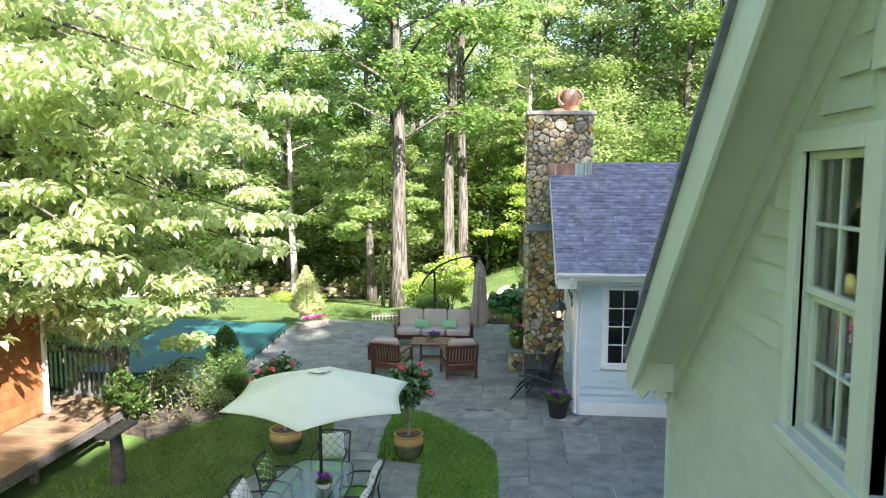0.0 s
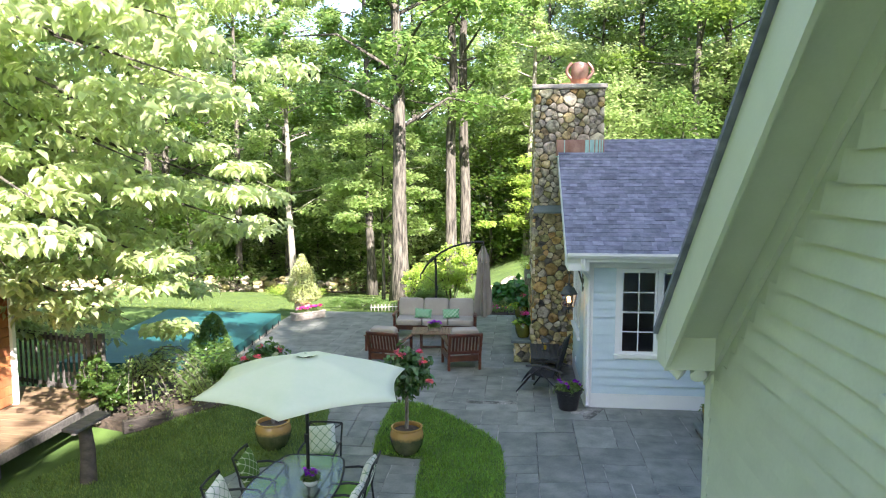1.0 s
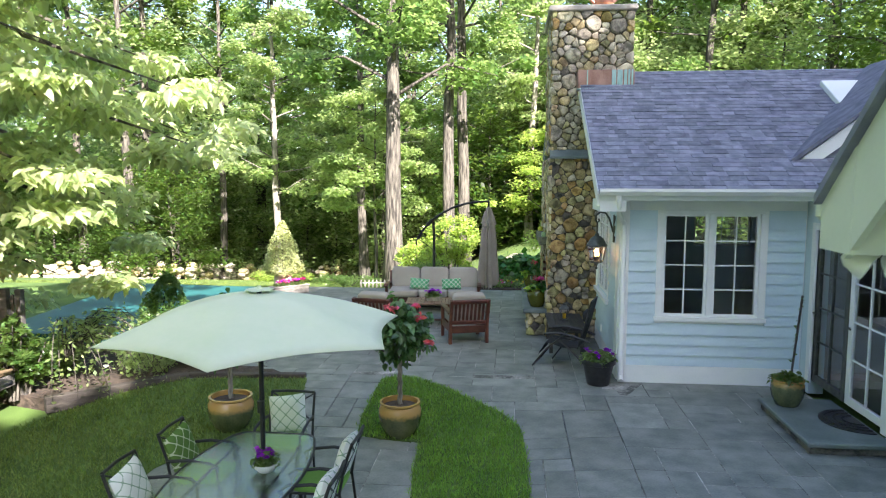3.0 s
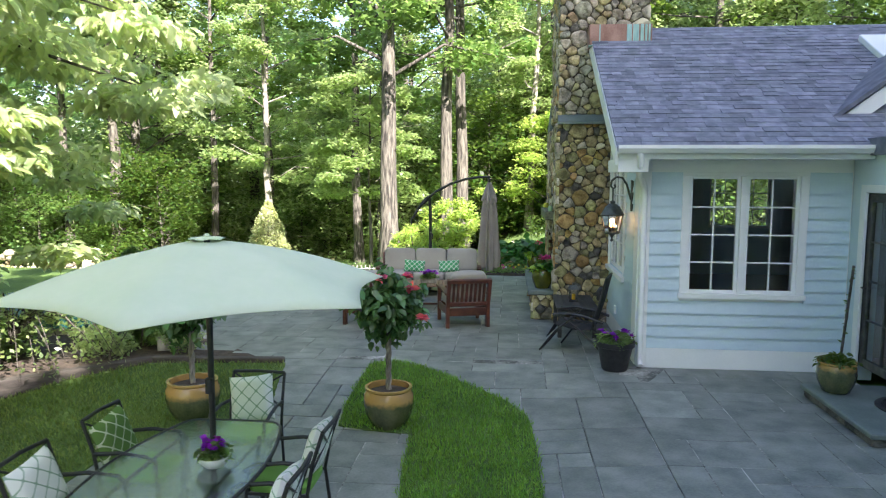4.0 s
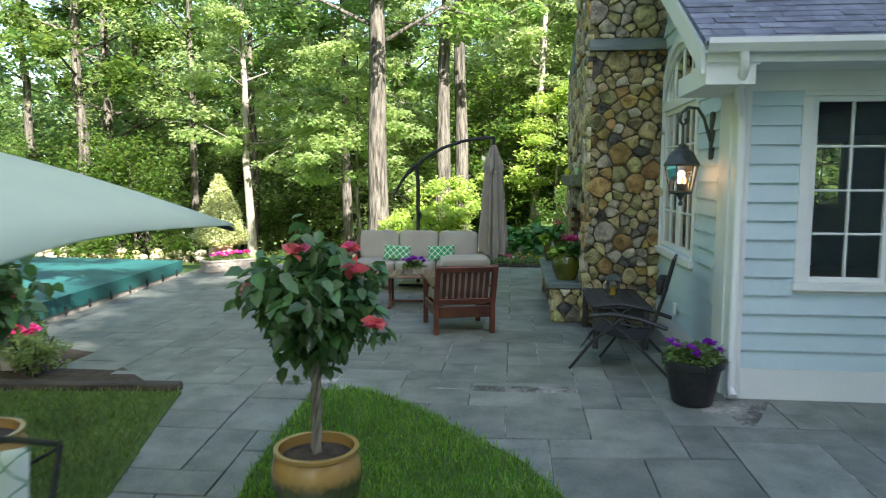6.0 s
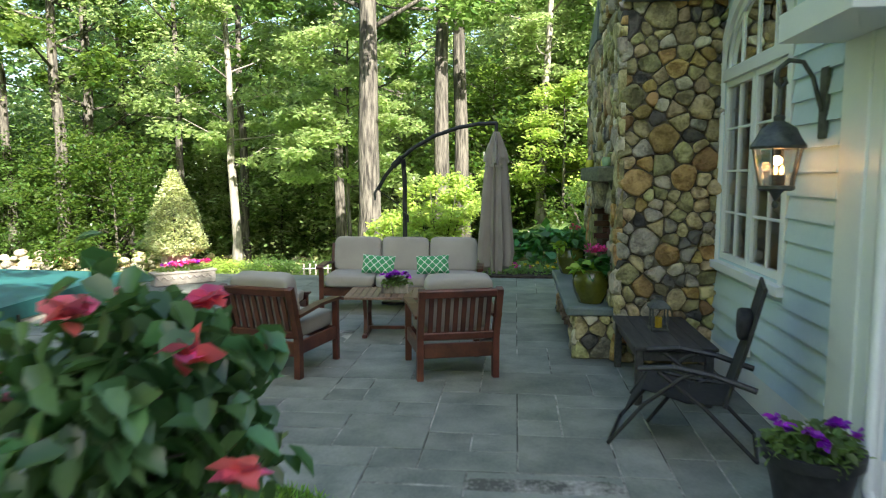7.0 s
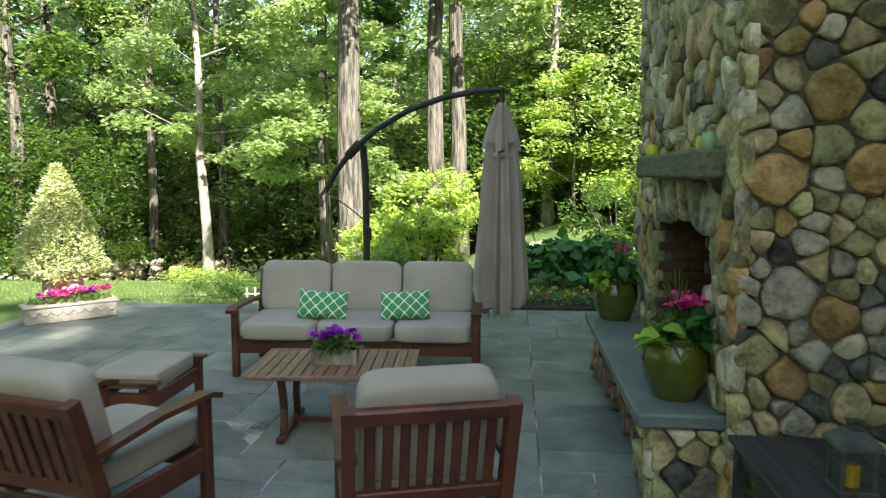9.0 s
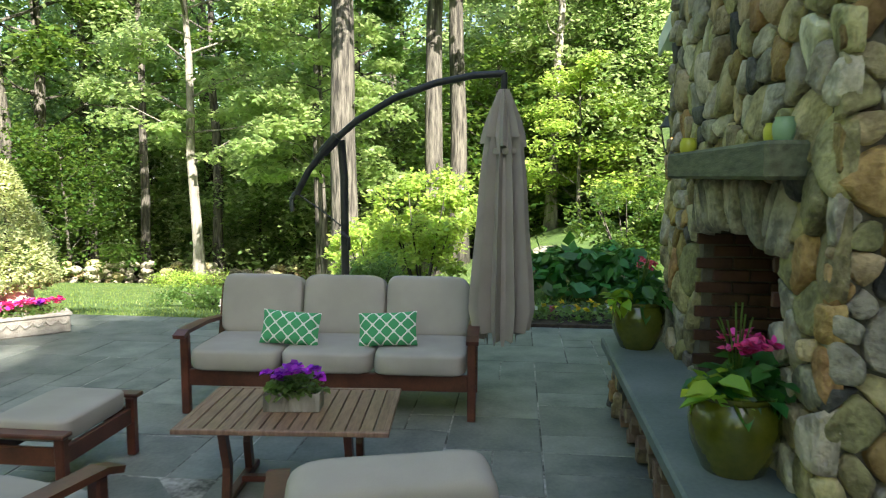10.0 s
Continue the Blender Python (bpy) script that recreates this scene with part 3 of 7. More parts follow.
# main roof: deck and shingles
roof = part("roof", Shape().add([(x, y, z + dz) for dz in (-0.05, -0.012) for x in (2.60, 12.4) for y, z in ((EAVE_Y - 0.04, EAVE_Z - 0.02), (RIDGE_Y, RIDGE_Z))],
            [(0, 1, 3, 2), (4, 6, 7, 5), (0, 4, 5, 1), (2, 3, 7, 6), (0, 2, 6, 4), (1, 5, 7, 3)]), SHINGLE, house)
part("back_roof", Shape().add([(x, y, z + dz) for dz in (-0.05, 0.0) for x in (2.60, 12.4) for y, z in ((BACK_Y, BACK_Z - 0.02), (RIDGE_Y, RIDGE_Z))],
     [(2, 3, 1, 0), (5, 7, 6, 4), (1, 5, 4, 0), (6, 7, 3, 2), (4, 6, 2, 0), (3, 7, 5, 1)]), SHINGLE, house)
part("ridge_cap", Shape().tube([(2.6, RIDGE_Y, RIDGE_Z - 0.01), (12.4, RIDGE_Y, RIDGE_Z - 0.01)], 0.05, 8), SHINGLE, house)
RUN = math.hypot(RIDGE_Y - EAVE_Y, RIDGE_Z - EAVE_Z)
PITCH = math.degrees(math.atan2(RIDGE_Z - EAVE_Z, RIDGE_Y - EAVE_Y))
ROOF_M = Matrix.Translation((2.59, EAVE_Y - 0.05, EAVE_Z - 0.025)) @ pose(0, 0, 0, PITCH, 0, 0)
rr = random.Random(5)
tab_cache, rest, count = {}, Shape(), 0
COURSE = 0.128


def tab_shape(w, lift):
    s = Shape()
    v = [(x, y, z) for x in (0, w - 0.004) for y, z in ((0, 0), (0, lift), (COURSE + 0.03, 0.006), (COURSE + 0.03, 0))]
    return s.add(v, [(0, 1, 2, 3), (7, 6, 5, 4), (0, 4, 5, 1), (1, 5, 6, 2), (2, 6, 7, 3), (3, 7, 4, 0)])


for j in range(int(RUN / COURSE) + 1):
    x = -rr.uniform(0, 0.2) if j % 2 else -0.05
    while x < 7.6:
        w = rr.choice((0.14, 0.18, 0.22, 0.28, 0.34))
        lift = rr.choice((0.010, 0.013, 0.018))
        y = j * COURSE
        x0 = max(x, 0)
        ww_ = w - (x0 - x)
        if ww_ > 0.03 and y < RUN - 0.03:
            if count < 300 and x0 < 3.4:
                key = (round(ww_, 2), lift)
                if key not in tab_cache:
                    tab_cache[key] = tab_shape(*key).mesh("shingle", SHINGLE)
                part("shingle", tab_cache[key], SHINGLE, roof, at=ROOF_M @ Matrix.Translation((x0, y, 0.012)))
                count += 1
            else:
                sh = tab_shape(ww_, lift)
                rest.add(sh.v, sh.f, ROOF_M @ Matrix.Translation((x0, y, 0.012)))
        x += w
tagged(part("shingles_rest", rest, SHINGLE_REST, roof), "rows of grey asphalt shingles", kind="stuff")
# skylight and the gable of the connecting part
part("skylight", Shape().box((0, 0, 0.06), (0.6, 0.95, 0.12), b=0.01), WHITE, house, "white framed skylight", at=Matrix.Translation((6.85, 2.0, 4.25)) @ pose(0, 0, 0, PITCH, 0, 0))
cg = Shape()
for lo_x, lo_z, hi_x, hi_z in ((5.42, 2.98, 7.6, 4.6),):
    v = [(x, y, z) for y in (0.18, 0.24) for x, z in ((lo_x, lo_z), (hi_x, hi_z), (hi_x, hi_z + 0.26), (lo_x - 0.1, lo_z + 0.14))]
    cg.add(v, [(0, 1, 2, 3), (7, 6, 5, 4), (0, 4, 5, 1), (1, 5, 6, 2), (2, 6, 7, 3), (3, 7, 4, 0)])
part("side_gable_rake", cg, WHITE, house)
cg = Shape()
v = [(x, y, z) for y in (0.12, 3.0) for x, z in ((5.28, 3.13), (7.6, 4.87), (7.6, 4.93), (5.25, 3.17))]
cg.add(v, [(0, 1, 2, 3), (7, 6, 5, 4), (0, 4, 5, 1), (1, 5, 6, 2), (2, 6, 7, 3), (3, 7, 4, 0)])
part("side_gable_roof", cg, SHINGLE, house)


# ---- windows ----
def casement(name, width, tall, cols, rows, at, label, frame_w=0.055, paint=WHITE):
    """A glazed sash: frame, bars, one pane a light. Faces -y, foot at its lower left corner."""
    ob = tagged(new(name), label, "window", kind="structure")
    ob.matrix_basis = at
    fs = Shape()
    for lo, hi in (((0, 0), (frame_w, tall)), ((width - frame_w, 0), (width, tall)), ((frame_w, 0), (width - frame_w, frame_w)), ((frame_w, tall - frame_w), (width - frame_w, tall))):
        fs.box(((lo[0] + hi[0]) / 2, 0, (lo[1] + hi[1]) / 2), (hi[0] - lo[0], 0.05, hi[1] - lo[1]))
    part("sash_frame", fs, paint, ob)
    iw, it = width - 2 * frame_w, tall - 2 * frame_w
    for c in range(1, cols):
        part("glazing_bar", Shape().box((frame_w + iw * c / cols, 0, tall / 2), (0.02, 0.034, it)), paint, ob)
    for r in range(1, rows):
        part("glazing_bar", Shape().box((width / 2, 0, frame_w + it * r / rows), (iw, 0.03, 0.02)), paint, ob)
    pw, pt = iw / cols, it / rows
    pm = Shape().box((0, 0, 0), (pw - 0.004, 0.006, pt - 0.004), b=0.001).mesh("pane", GLASS)
    for c in range(cols):
        for r in range(rows):
            p = part("pane", pm, GLASS, ob, at=Matrix.Translation((frame_w + pw * (c + 0.5), 0.004, frame_w + pt * (r + 0.5))))
            p.visible_shadow = False
    return ob


casement("window_1", 0.622, 1.48, 2, 4, Matrix.Translation((3.572, 0.02, 0.98)), "white casement window with eight small panes", 0.042)
casement("window_2", 0.634, 1.48, 2, 4, Matrix.Translation((4.263, 0.02, 0.98)), "white casement window with eight small panes beside its twin", 0.042)
for nm, lo, hi in (("window_casing", (3.484, -0.03, 0.98), (3.570, 0.0, 2.458)), ("window_casing", (4.899, -0.03, 0.98), (5.0, 0.0, 2.458)), ("window_head", (3.484, -0.036, 2.46), (5.0, 0.0, 2.50)), ("window_sill", (3.47, -0.06, 0.915), (5.014, 0.03, 0.978)), ("window_mullion", (4.196, -0.02, 0.982), (4.261, 0.06, 2.456))):
    part(nm, slab_box(lo, hi), WHITE, house)
casement("window_10", 1.4, 1.25, 4, 3, Matrix.Translation((6.0, 8.1, 1.25)), "white window across the room with small panes")
WEST_M = Matrix.LocRotScale((3.03, WY1, WZ0), Euler((0, 0, radians(-90))), None)
half = (WY1 - WY0) / 2
casement("window_3", half - 0.01, WSPRING - WZ0 - 0.02, 2, 4, WEST_M, "white side window sash with small panes beside the chimney")
casement("window_4", half - 0.01, WSPRING - WZ0 - 0.02, 2, 4, WEST_M @ Matrix.Translation((half + 0.01, 0, 0)), "white side window sash with small panes beside the lantern")
arch = tagged(new("window_5"), "white arched transom window with radiating panes", "window", kind="structure")
cy, aw, ah = (WY0 + WY1) / 2, half, WTOP - WSPRING - 0.08


def arc(rx, rz, n=24):
    return [(3.03, cy + rx * math.cos(math.pi * i / n), WSPRING + 0.08 + rz * math.sin(math.pi * i / n)) for i in range(n + 1)]


s = Shape()
for p0, p1, x0, x1 in ((arc(aw + 0.11, ah + 0.11), arc(aw, ah), 2.965, 3.02), (arc(aw, ah), arc(aw - 0.06, ah - 0.06), 3.0, 3.05)):
    for i in range(24):
        a, b, c_, d = p0[i], p0[i + 1], p1[i + 1], p1[i]
        v = [(x, q[1], q[2]) for x in (x0, x1) for q in (a, b, c_, d)]
        s.add(v, [(0, 1, 2, 3), (7, 6, 5, 4), (0, 4, 5, 1), (2, 6, 7, 3)])
part("arch_frame", s, WHITE, arch)
for i in (1, 2, 3):
    yy = WY0 + (WY1 - WY0) * i / 4
    q = (yy - cy) / aw
    part("glazing_bar", slab_box((3.01, yy - 0.01, WSPRING + 0.08), (3.045, yy + 0.01, WSPRING + 0.08 + ah * math.sqrt(1 - q * q) - 0.02)), WHITE, arch)
    v = arc(aw - 0.03, ah - 0.03)
pn = Shape()
ps = arc(aw - 0.05, ah - 0.05)
pn.add([(x, p[1], p[2]) for x in (3.026, 3.032) for p in ps], [tuple(range(25)), tuple(reversed(range(25, 50)))] + [(i, 25 + i, 26 + i, i + 1) for i in range(24)])
part("pane", pn, GLASS, arch).visible_shadow = False
for nm, lo, hi in (("side_window_sill", (2.93, WY0 - 0.1, 0.93), (3.03, WY1 + 0.06, 1.0)), ("side_window_casing", (2.968, WY0 - 0.09, 1.0), (3.0, WY0, 2.68)), ("side_window_casing", (2.968, WY1, 1.0), (3.0, WY1 + 0.055, 2.68)), ("transom_bar", (2.972, WY0, WSPRING - 0.02), (3.06, WY1, WSPRING + 0.08))):
    part(nm, slab_box(lo, hi), WHITE, house)

# ---- connecting part with the glazed doors ----
link = thing("house_link", "pale clapboard link wall with white glazed doors over a stone step", "house")
lw = Shape()
for lo, hi in (((5.52, -0.32, 0), (5.72, 0.0, 2.7)), ((5.52, -2.35, 2.3), (5.72, -0.32, 2.7)), ((5.52, -6.9, 0), (5.72, -2.35, 2.7))):
    lw.box([(a + c) / 2 for a, c in zip(lo, hi)], [c - a for a, c in zip(lo, hi)], b=0)
part("link_wall", lw, SIDING, link)
part("link_roof", slab_box((5.46, -7.0, 2.7), (12, 0.05, 2.9)), SHINGLE, link)
part("link_back_wall", slab_box((11.7, -6.9, 0), (11.9, 0, 2.7)), SIDING, link)
part("link_inner_wall", slab_box((7.6, -6.7, 0.1), (7.7, -0.1, 2.7)), UNLIT_ROOM, link)
for yy in (-0.33, -2.35):
    part("door_casing", slab_box((5.485, yy - 0.06, 0.17), (5.52, yy + 0.06, 2.36)), WHITE, link)
part("door_head", slab_box((5.485, -2.29, 2.27), (5.52, -0.39, 2.36)), WHITE, link)
DOOR_M = Matrix.LocRotScale((5.56, -0.36, 0.2), Euler((0, 0, radians(-90))), None)
for i in range(2):
    d = casement("door_%d" % (i + 1), 0.95, 2.06, 2, 4, DOOR_M @ Matrix.Translation((i * 0.97, 0, 0)), "glazed garden door with small panes, %s" % ("dark bronze frame" if i == 0 else "white frame"), 0.10, BRONZE if i == 0 else WHITE)
    d["category"] = "door"
    part("door_handle", Shape().tube([(0.06, -0.03, 0.95), (0.06, -0.07, 0.95), (0.16, -0.075, 0.95)], 0.011, 8), BRONZE, d)
tagged(part("door_step", Shape().box((5.07, -1.80, 0.04), (0.84, 1.50, 0.08), b=0.01), STONES[3]), "dark stone base of the door step", "step", kind="structure")
tagged(part("step_slab", Shape().box((5.07, -1.80, 0.11), (0.90, 1.58, 0.055), b=0.012), SLAB), "bluestone slab on the door step", "step", kind="structure")

# ---- near wing with the gable ----
wing = thing("gabled_wing", "pale cream clapboard wing with a deep gable eave and tall windows", "house")
GX, GY0, GY1, GZ = 3.30, -6.72, -17.6, 2.52
GMID, GS = (GY0 + GY1) / 2, 0.86
WN = (-10.17, -9.515, 3.235, 4.65)
CN = (-11.25, -10.32, 3.235, 4.95)


def wing_z(y):
    return GZ - 0.02 + (min(GY0 - y, y - GY1)) * GS


s = Shape()
yk = [GY0, WN[1], WN[0], CN[1], CN[0], GMID, GY1]
for a, b in zip(yk, yk[1:]):
    hole = (WN if (a, b) == (WN[1], WN[0]) else CN if (a, b) == (CN[1], CN[0]) else None)
    zs = [(0, 0, wing_z(a), wing_z(b))] if hole is None else [(0, 0, hole[2], hole[2]), (hole[3], hole[3], wing_z(a), wing_z(b))]
    for za, zb, zc, zd in zs:
        s.add([(x, y, z) for x in (GX, GX + 0.2) for y, z in ((a, za), (b, zb), (b, zd), (a, zc))],
              [(0, 1, 2, 3), (7, 6, 5, 4), (0, 4, 5, 1), (1, 5, 6, 2), (2, 6, 7, 3), (3, 7, 4, 0)])
ww_ob = part("gable_wall", s, WING_SIDING, wing)
part("north_wall", slab_box((GX + 0.2, GY0 - 0.2, 0), (12, GY0, 2.6)), WING_SIDING, wing)
part("south_wall", slab_box((GX + 0.2, GY1, 0), (12, GY1 + 0.2, 2.6)), WING_SIDING, wing)
part("inner_wall", slab_box((6.0, GY1 + 0.3, 0.1), (6.1, GY0 - 0.3, 6.0)), UNLIT_ROOM, wing)
part("inner_floor", slab_box((3.5, GY1 + 0.3, 2.5), (6.0, GY0 - 0.3, 2.6)), TABLE_WOOD, wing)
clad(ww_ob, WING_SIDING, Matrix.LocRotScale((GX, GY0, 0), Euler((0, 0, radians(-90))), None), GY0 - GY1, 0.1, 7.0,
     holes=[(GY0 - WN[1] - 0.1, GY0 - WN[0] + 0.15, WN[2] - 0.1, WN[3] + 0.12), (GY0 - CN[1] - 0.15, GY0 - CN[0] + 0.1, CN[2] - 0.1, 5.6)],
     top=lambda z: (0.12, GY0 - GY1 - 0.12) if z < GZ - 0.05 else ((z - GZ) / GS + 0.16, GY0 - GY1 - (z - GZ) / GS - 0.16))
part("corner_board", slab_box((GX - 0.024, GY0 - 0.13, 0), (GX + 0.1, GY0 + 0.025, GZ + 0.12)), WING_TRIM, wing)
for sgn in (1, -1):
    ya, yb = (GY0 + 0.02, GMID) if sgn > 0 else (GY1 - 0.02, GMID)
    zb = GZ - 0.03 + abs(GMID - GY0) * GS
    za = zb - abs(GMID - ya) * GS

    def plank(nm, x0, x1, d0, d1, mat):
        q = Shape().add([(x, y, z + d) for x in (x0, x1) for y, z, d in ((ya, za, d0), (yb, zb, d0), (yb, zb, d1), (ya, za, d1))],
                        [(0, 1, 2, 3), (7, 6, 5, 4), (0, 4, 5, 1), (1, 5, 6, 2), (2, 6, 7, 3), (3, 7, 4, 0)])
        part(nm, q, mat, wing)
    ya, za = (GY0 - 0.23 if sgn > 0 else GY1 + 0.23), za + 0.25 * GS
    plank("rake_board", 2.90, 2.93, -0.08, 0.36, WING_TRIM)
    ya, za = (GY0 + 0.02 if sgn > 0 else GY1 - 0.02), za - 0.25 * GS
    plank("rake_soffit", 2.93, 3.30, 0.15, 0.17, WING_TRIM)
    plank("rake_frieze", 3.262, 3.297, -0.04, 0.148, WING_TRIM)
    plank("wing_roof", 2.86, 12.2, 0.365, 0.41, SHINGLE)
part("eave_return", Shape().add([(x, y, z) for x in (2.897, 3.26) for y, z in ((GY0 - 0.28, GZ + 0.11), (GY0 + 0.02, GZ + 0.11), (GY0 + 0.02, GZ + 0.333), (GY0 - 0.28, GZ + 0.59))],
     [(0, 1, 2, 3), (7, 6, 5, 4), (0, 4, 5, 1), (1, 5, 6, 2), (2, 6, 7, 3), (3, 7, 4, 0)]), WING_TRIM, wing)
part("north_soffit", slab_box((3.31, GY0, GZ + 0.18), (12, GY0 + 0.16, GZ + 0.20)), WING_TRIM, wing)
part("north_frieze", slab_box((3.5, GY0, GZ - 0.2), (12, GY0 + 0.02, GZ + 0.18)), WING_TRIM, wing)
part("wing_gutter", slab_box((2.90, GY0 + 0.024, GZ + 0.24), (12, GY0 + 0.11, GZ + 0.34), b=0.02), WING_TRIM, wing)
fl = Shape()
for dx in (0, 0.2):
    fl.lathe([(0.02, 0), (0.045, 0.03), (0.065, 0.12), (0.05, 0.125)], 14, Matrix.Translation((2.98 + dx, GY0 - 0.04, GZ + 0.09)) @ pose(0, 0, 0, 120, 0, 60 - dx * 300))
fl.lathe([(0.05, 0), (0.05, 0.03)], 12, Matrix.Translation((3.08, GY0 - 0.06, GZ + 0.08)))
tagged(part("flood_light", fl, WHITE, None, smooth=True), "white twin-headed floodlight under the wing eave", "light")
WING_M = Matrix.LocRotScale((GX + 0.05, WN[1], WN[2]), Euler((0, 0, radians(-90))), None)
for j in range(2):
    casement("window_%d" % (6 + j), WN[1] - WN[0], 0.7075, 2, 2, WING_M @ Matrix.Translation((0, 0.03 * (1 - j), 0.7075 * j)), "cream sash window of the wing with small panes", 0.04, WING_TRIM)
for j in range(2):
    casement("window_%d" % (8 + j), CN[1] - CN[0], 0.8575, 3, 2, Matrix.LocRotScale((GX + 0.05, CN[1], CN[2] + 0.8575 * j), Euler((0, 0, radians(-90))), None) @ Matrix.Translation((0, 0.03 * (1 - j), 0)), "wide cream sash window of the wing", 0.04, WING_TRIM)
for lo, hi in (((GX - 0.03, WN[1], WN[2] - 0.02), (GX + 0.02, WN[1] + 0.1, WN[3] + 0.1)), ((GX - 0.03, CN[1], WN[2] - 0.02), (GX + 0.12, WN[0], WN[3] + 0.1)), ((GX - 0.032, WN[0] + 0.002, WN[3]), (GX + 0.02, WN[1] - 0.002, WN[3] + 0.1)), ((GX - 0.06, CN[0] - 0.1, WN[2] - 0.09), (GX + 0.05, WN[1] + 0.12, WN[2] - 0.02)), ((GX - 0.03, CN[0] - 0.1, WN[2] - 0.02), (GX + 0.02, CN[0], CN[3]))):
    part("window_casing", slab_box(lo, hi), WING_TRIM, wing)
s = Shape()
wc, wr = (CN[0] + CN[1]) / 2, (CN[1] - CN[0]) / 2
pa = [(wc + (wr + 0.13) * math.cos(math.pi * i / 16), CN[3] + (wr + 0.13) * math.sin(math.pi * i / 16)) for i in range(17)]
pb = [(wc + wr * math.cos(math.pi * i / 16), CN[3] + wr * math.sin(math.pi * i / 16)) for i in range(17)]
for i in range(16):
    s.add([(x, p[0], p[1]) for x in (GX - 0.035, GX + 0.005) for p in (pa[i], pa[i + 1], pb[i + 1], pb[i])], [(0, 1, 2, 3), (7, 6, 5, 4), (0, 4, 5, 1), (2, 6, 7, 3)])
part("arch_casing", s, WING_TRIM, wing)

# ---- stone work ----
def cells(width, tall, step, rg, holes=()):
    """Irregular cells that fill a rectangle, each a list of corners."""
    pts = []
    tries = 0
    while tries < 5000 and len(pts) < width * tall / (step * step) * 1.6:
        tries += 1
        p, r = (rg.uniform(0, width), rg.uniform(0, tall)), step * rg.choice((0.42, 0.5, 0.62, 0.8, 1.0, 1.25))
        if all((p[0] - q[0]) ** 2 + ((p[1] - q[1]) * 1.15) ** 2 > (0.5 * (r + s)) ** 2 * 1.5 for q, s in pts):
            pts.append((p, r))
    out = []
    for i, (p, r) in enumerate(pts):
        poly = [(0, 0), (width, 0), (width, tall), (0, tall)]
        for j, (q, s) in enumerate(pts):
            if i == j or abs(p[0] - q[0]) > step * 4 or abs(p[1] - q[1]) > step * 4:
                continue
            nx_, ny_ = q[0] - p[0], q[1] - p[1]
            d2 = nx_ * nx_ + ny_ * ny_
            lim = 0.5 * (d2 + r * r * 0.35 - s * s * 0.35)
            f = [(a[0] - p[0]) * nx_ + (a[1] - p[1]) * ny_ - lim for a in poly]
            nxt = []
            for k in range(len(poly)):
                a, b, fa, fb = poly[k], poly[(k + 1) % len(poly)], f[k], f[(k + 1) % len(poly)]
                if fa <= 0:
                    nxt.append(a)
                if (fa < 0) != (fb < 0) and fa != fb:
                    t = fa / (fa - fb)
                    nxt.append((a[0] + (b[0] - a[0]) * t, a[1] + (b[1] - a[1]) * t))
            poly = nxt
            if len(poly) < 3:
                break
        if len(poly) < 3:
            continue
        c = (sum(a[0] for a in poly) / len(poly), sum(a[1] for a in poly) / len(poly))
        if any(h[0] < c[0] < h[1] and h[2] < c[1] < h[3] for h in holes):
            continue
        for h in holes:
            if h[0] - 0.3 < c[0] < h[1] + 0.3 and h[2] - 0.3 < c[1] < h[3] + 0.3:
                if c[1] < h[3] and c[0] <= h[0]:
                    poly = [(min(a[0], h[0]), a[1]) for a in poly]
                elif c[1] < h[3] and c[0] >= h[1]:
                    poly = [(max(a[0], h[1]), a[1]) for a in poly]
                elif h[0] < c[0] < h[1]:
                    poly = [(a[0], max(a[1], h[3])) for a in poly]
        out.append(poly)
    return out


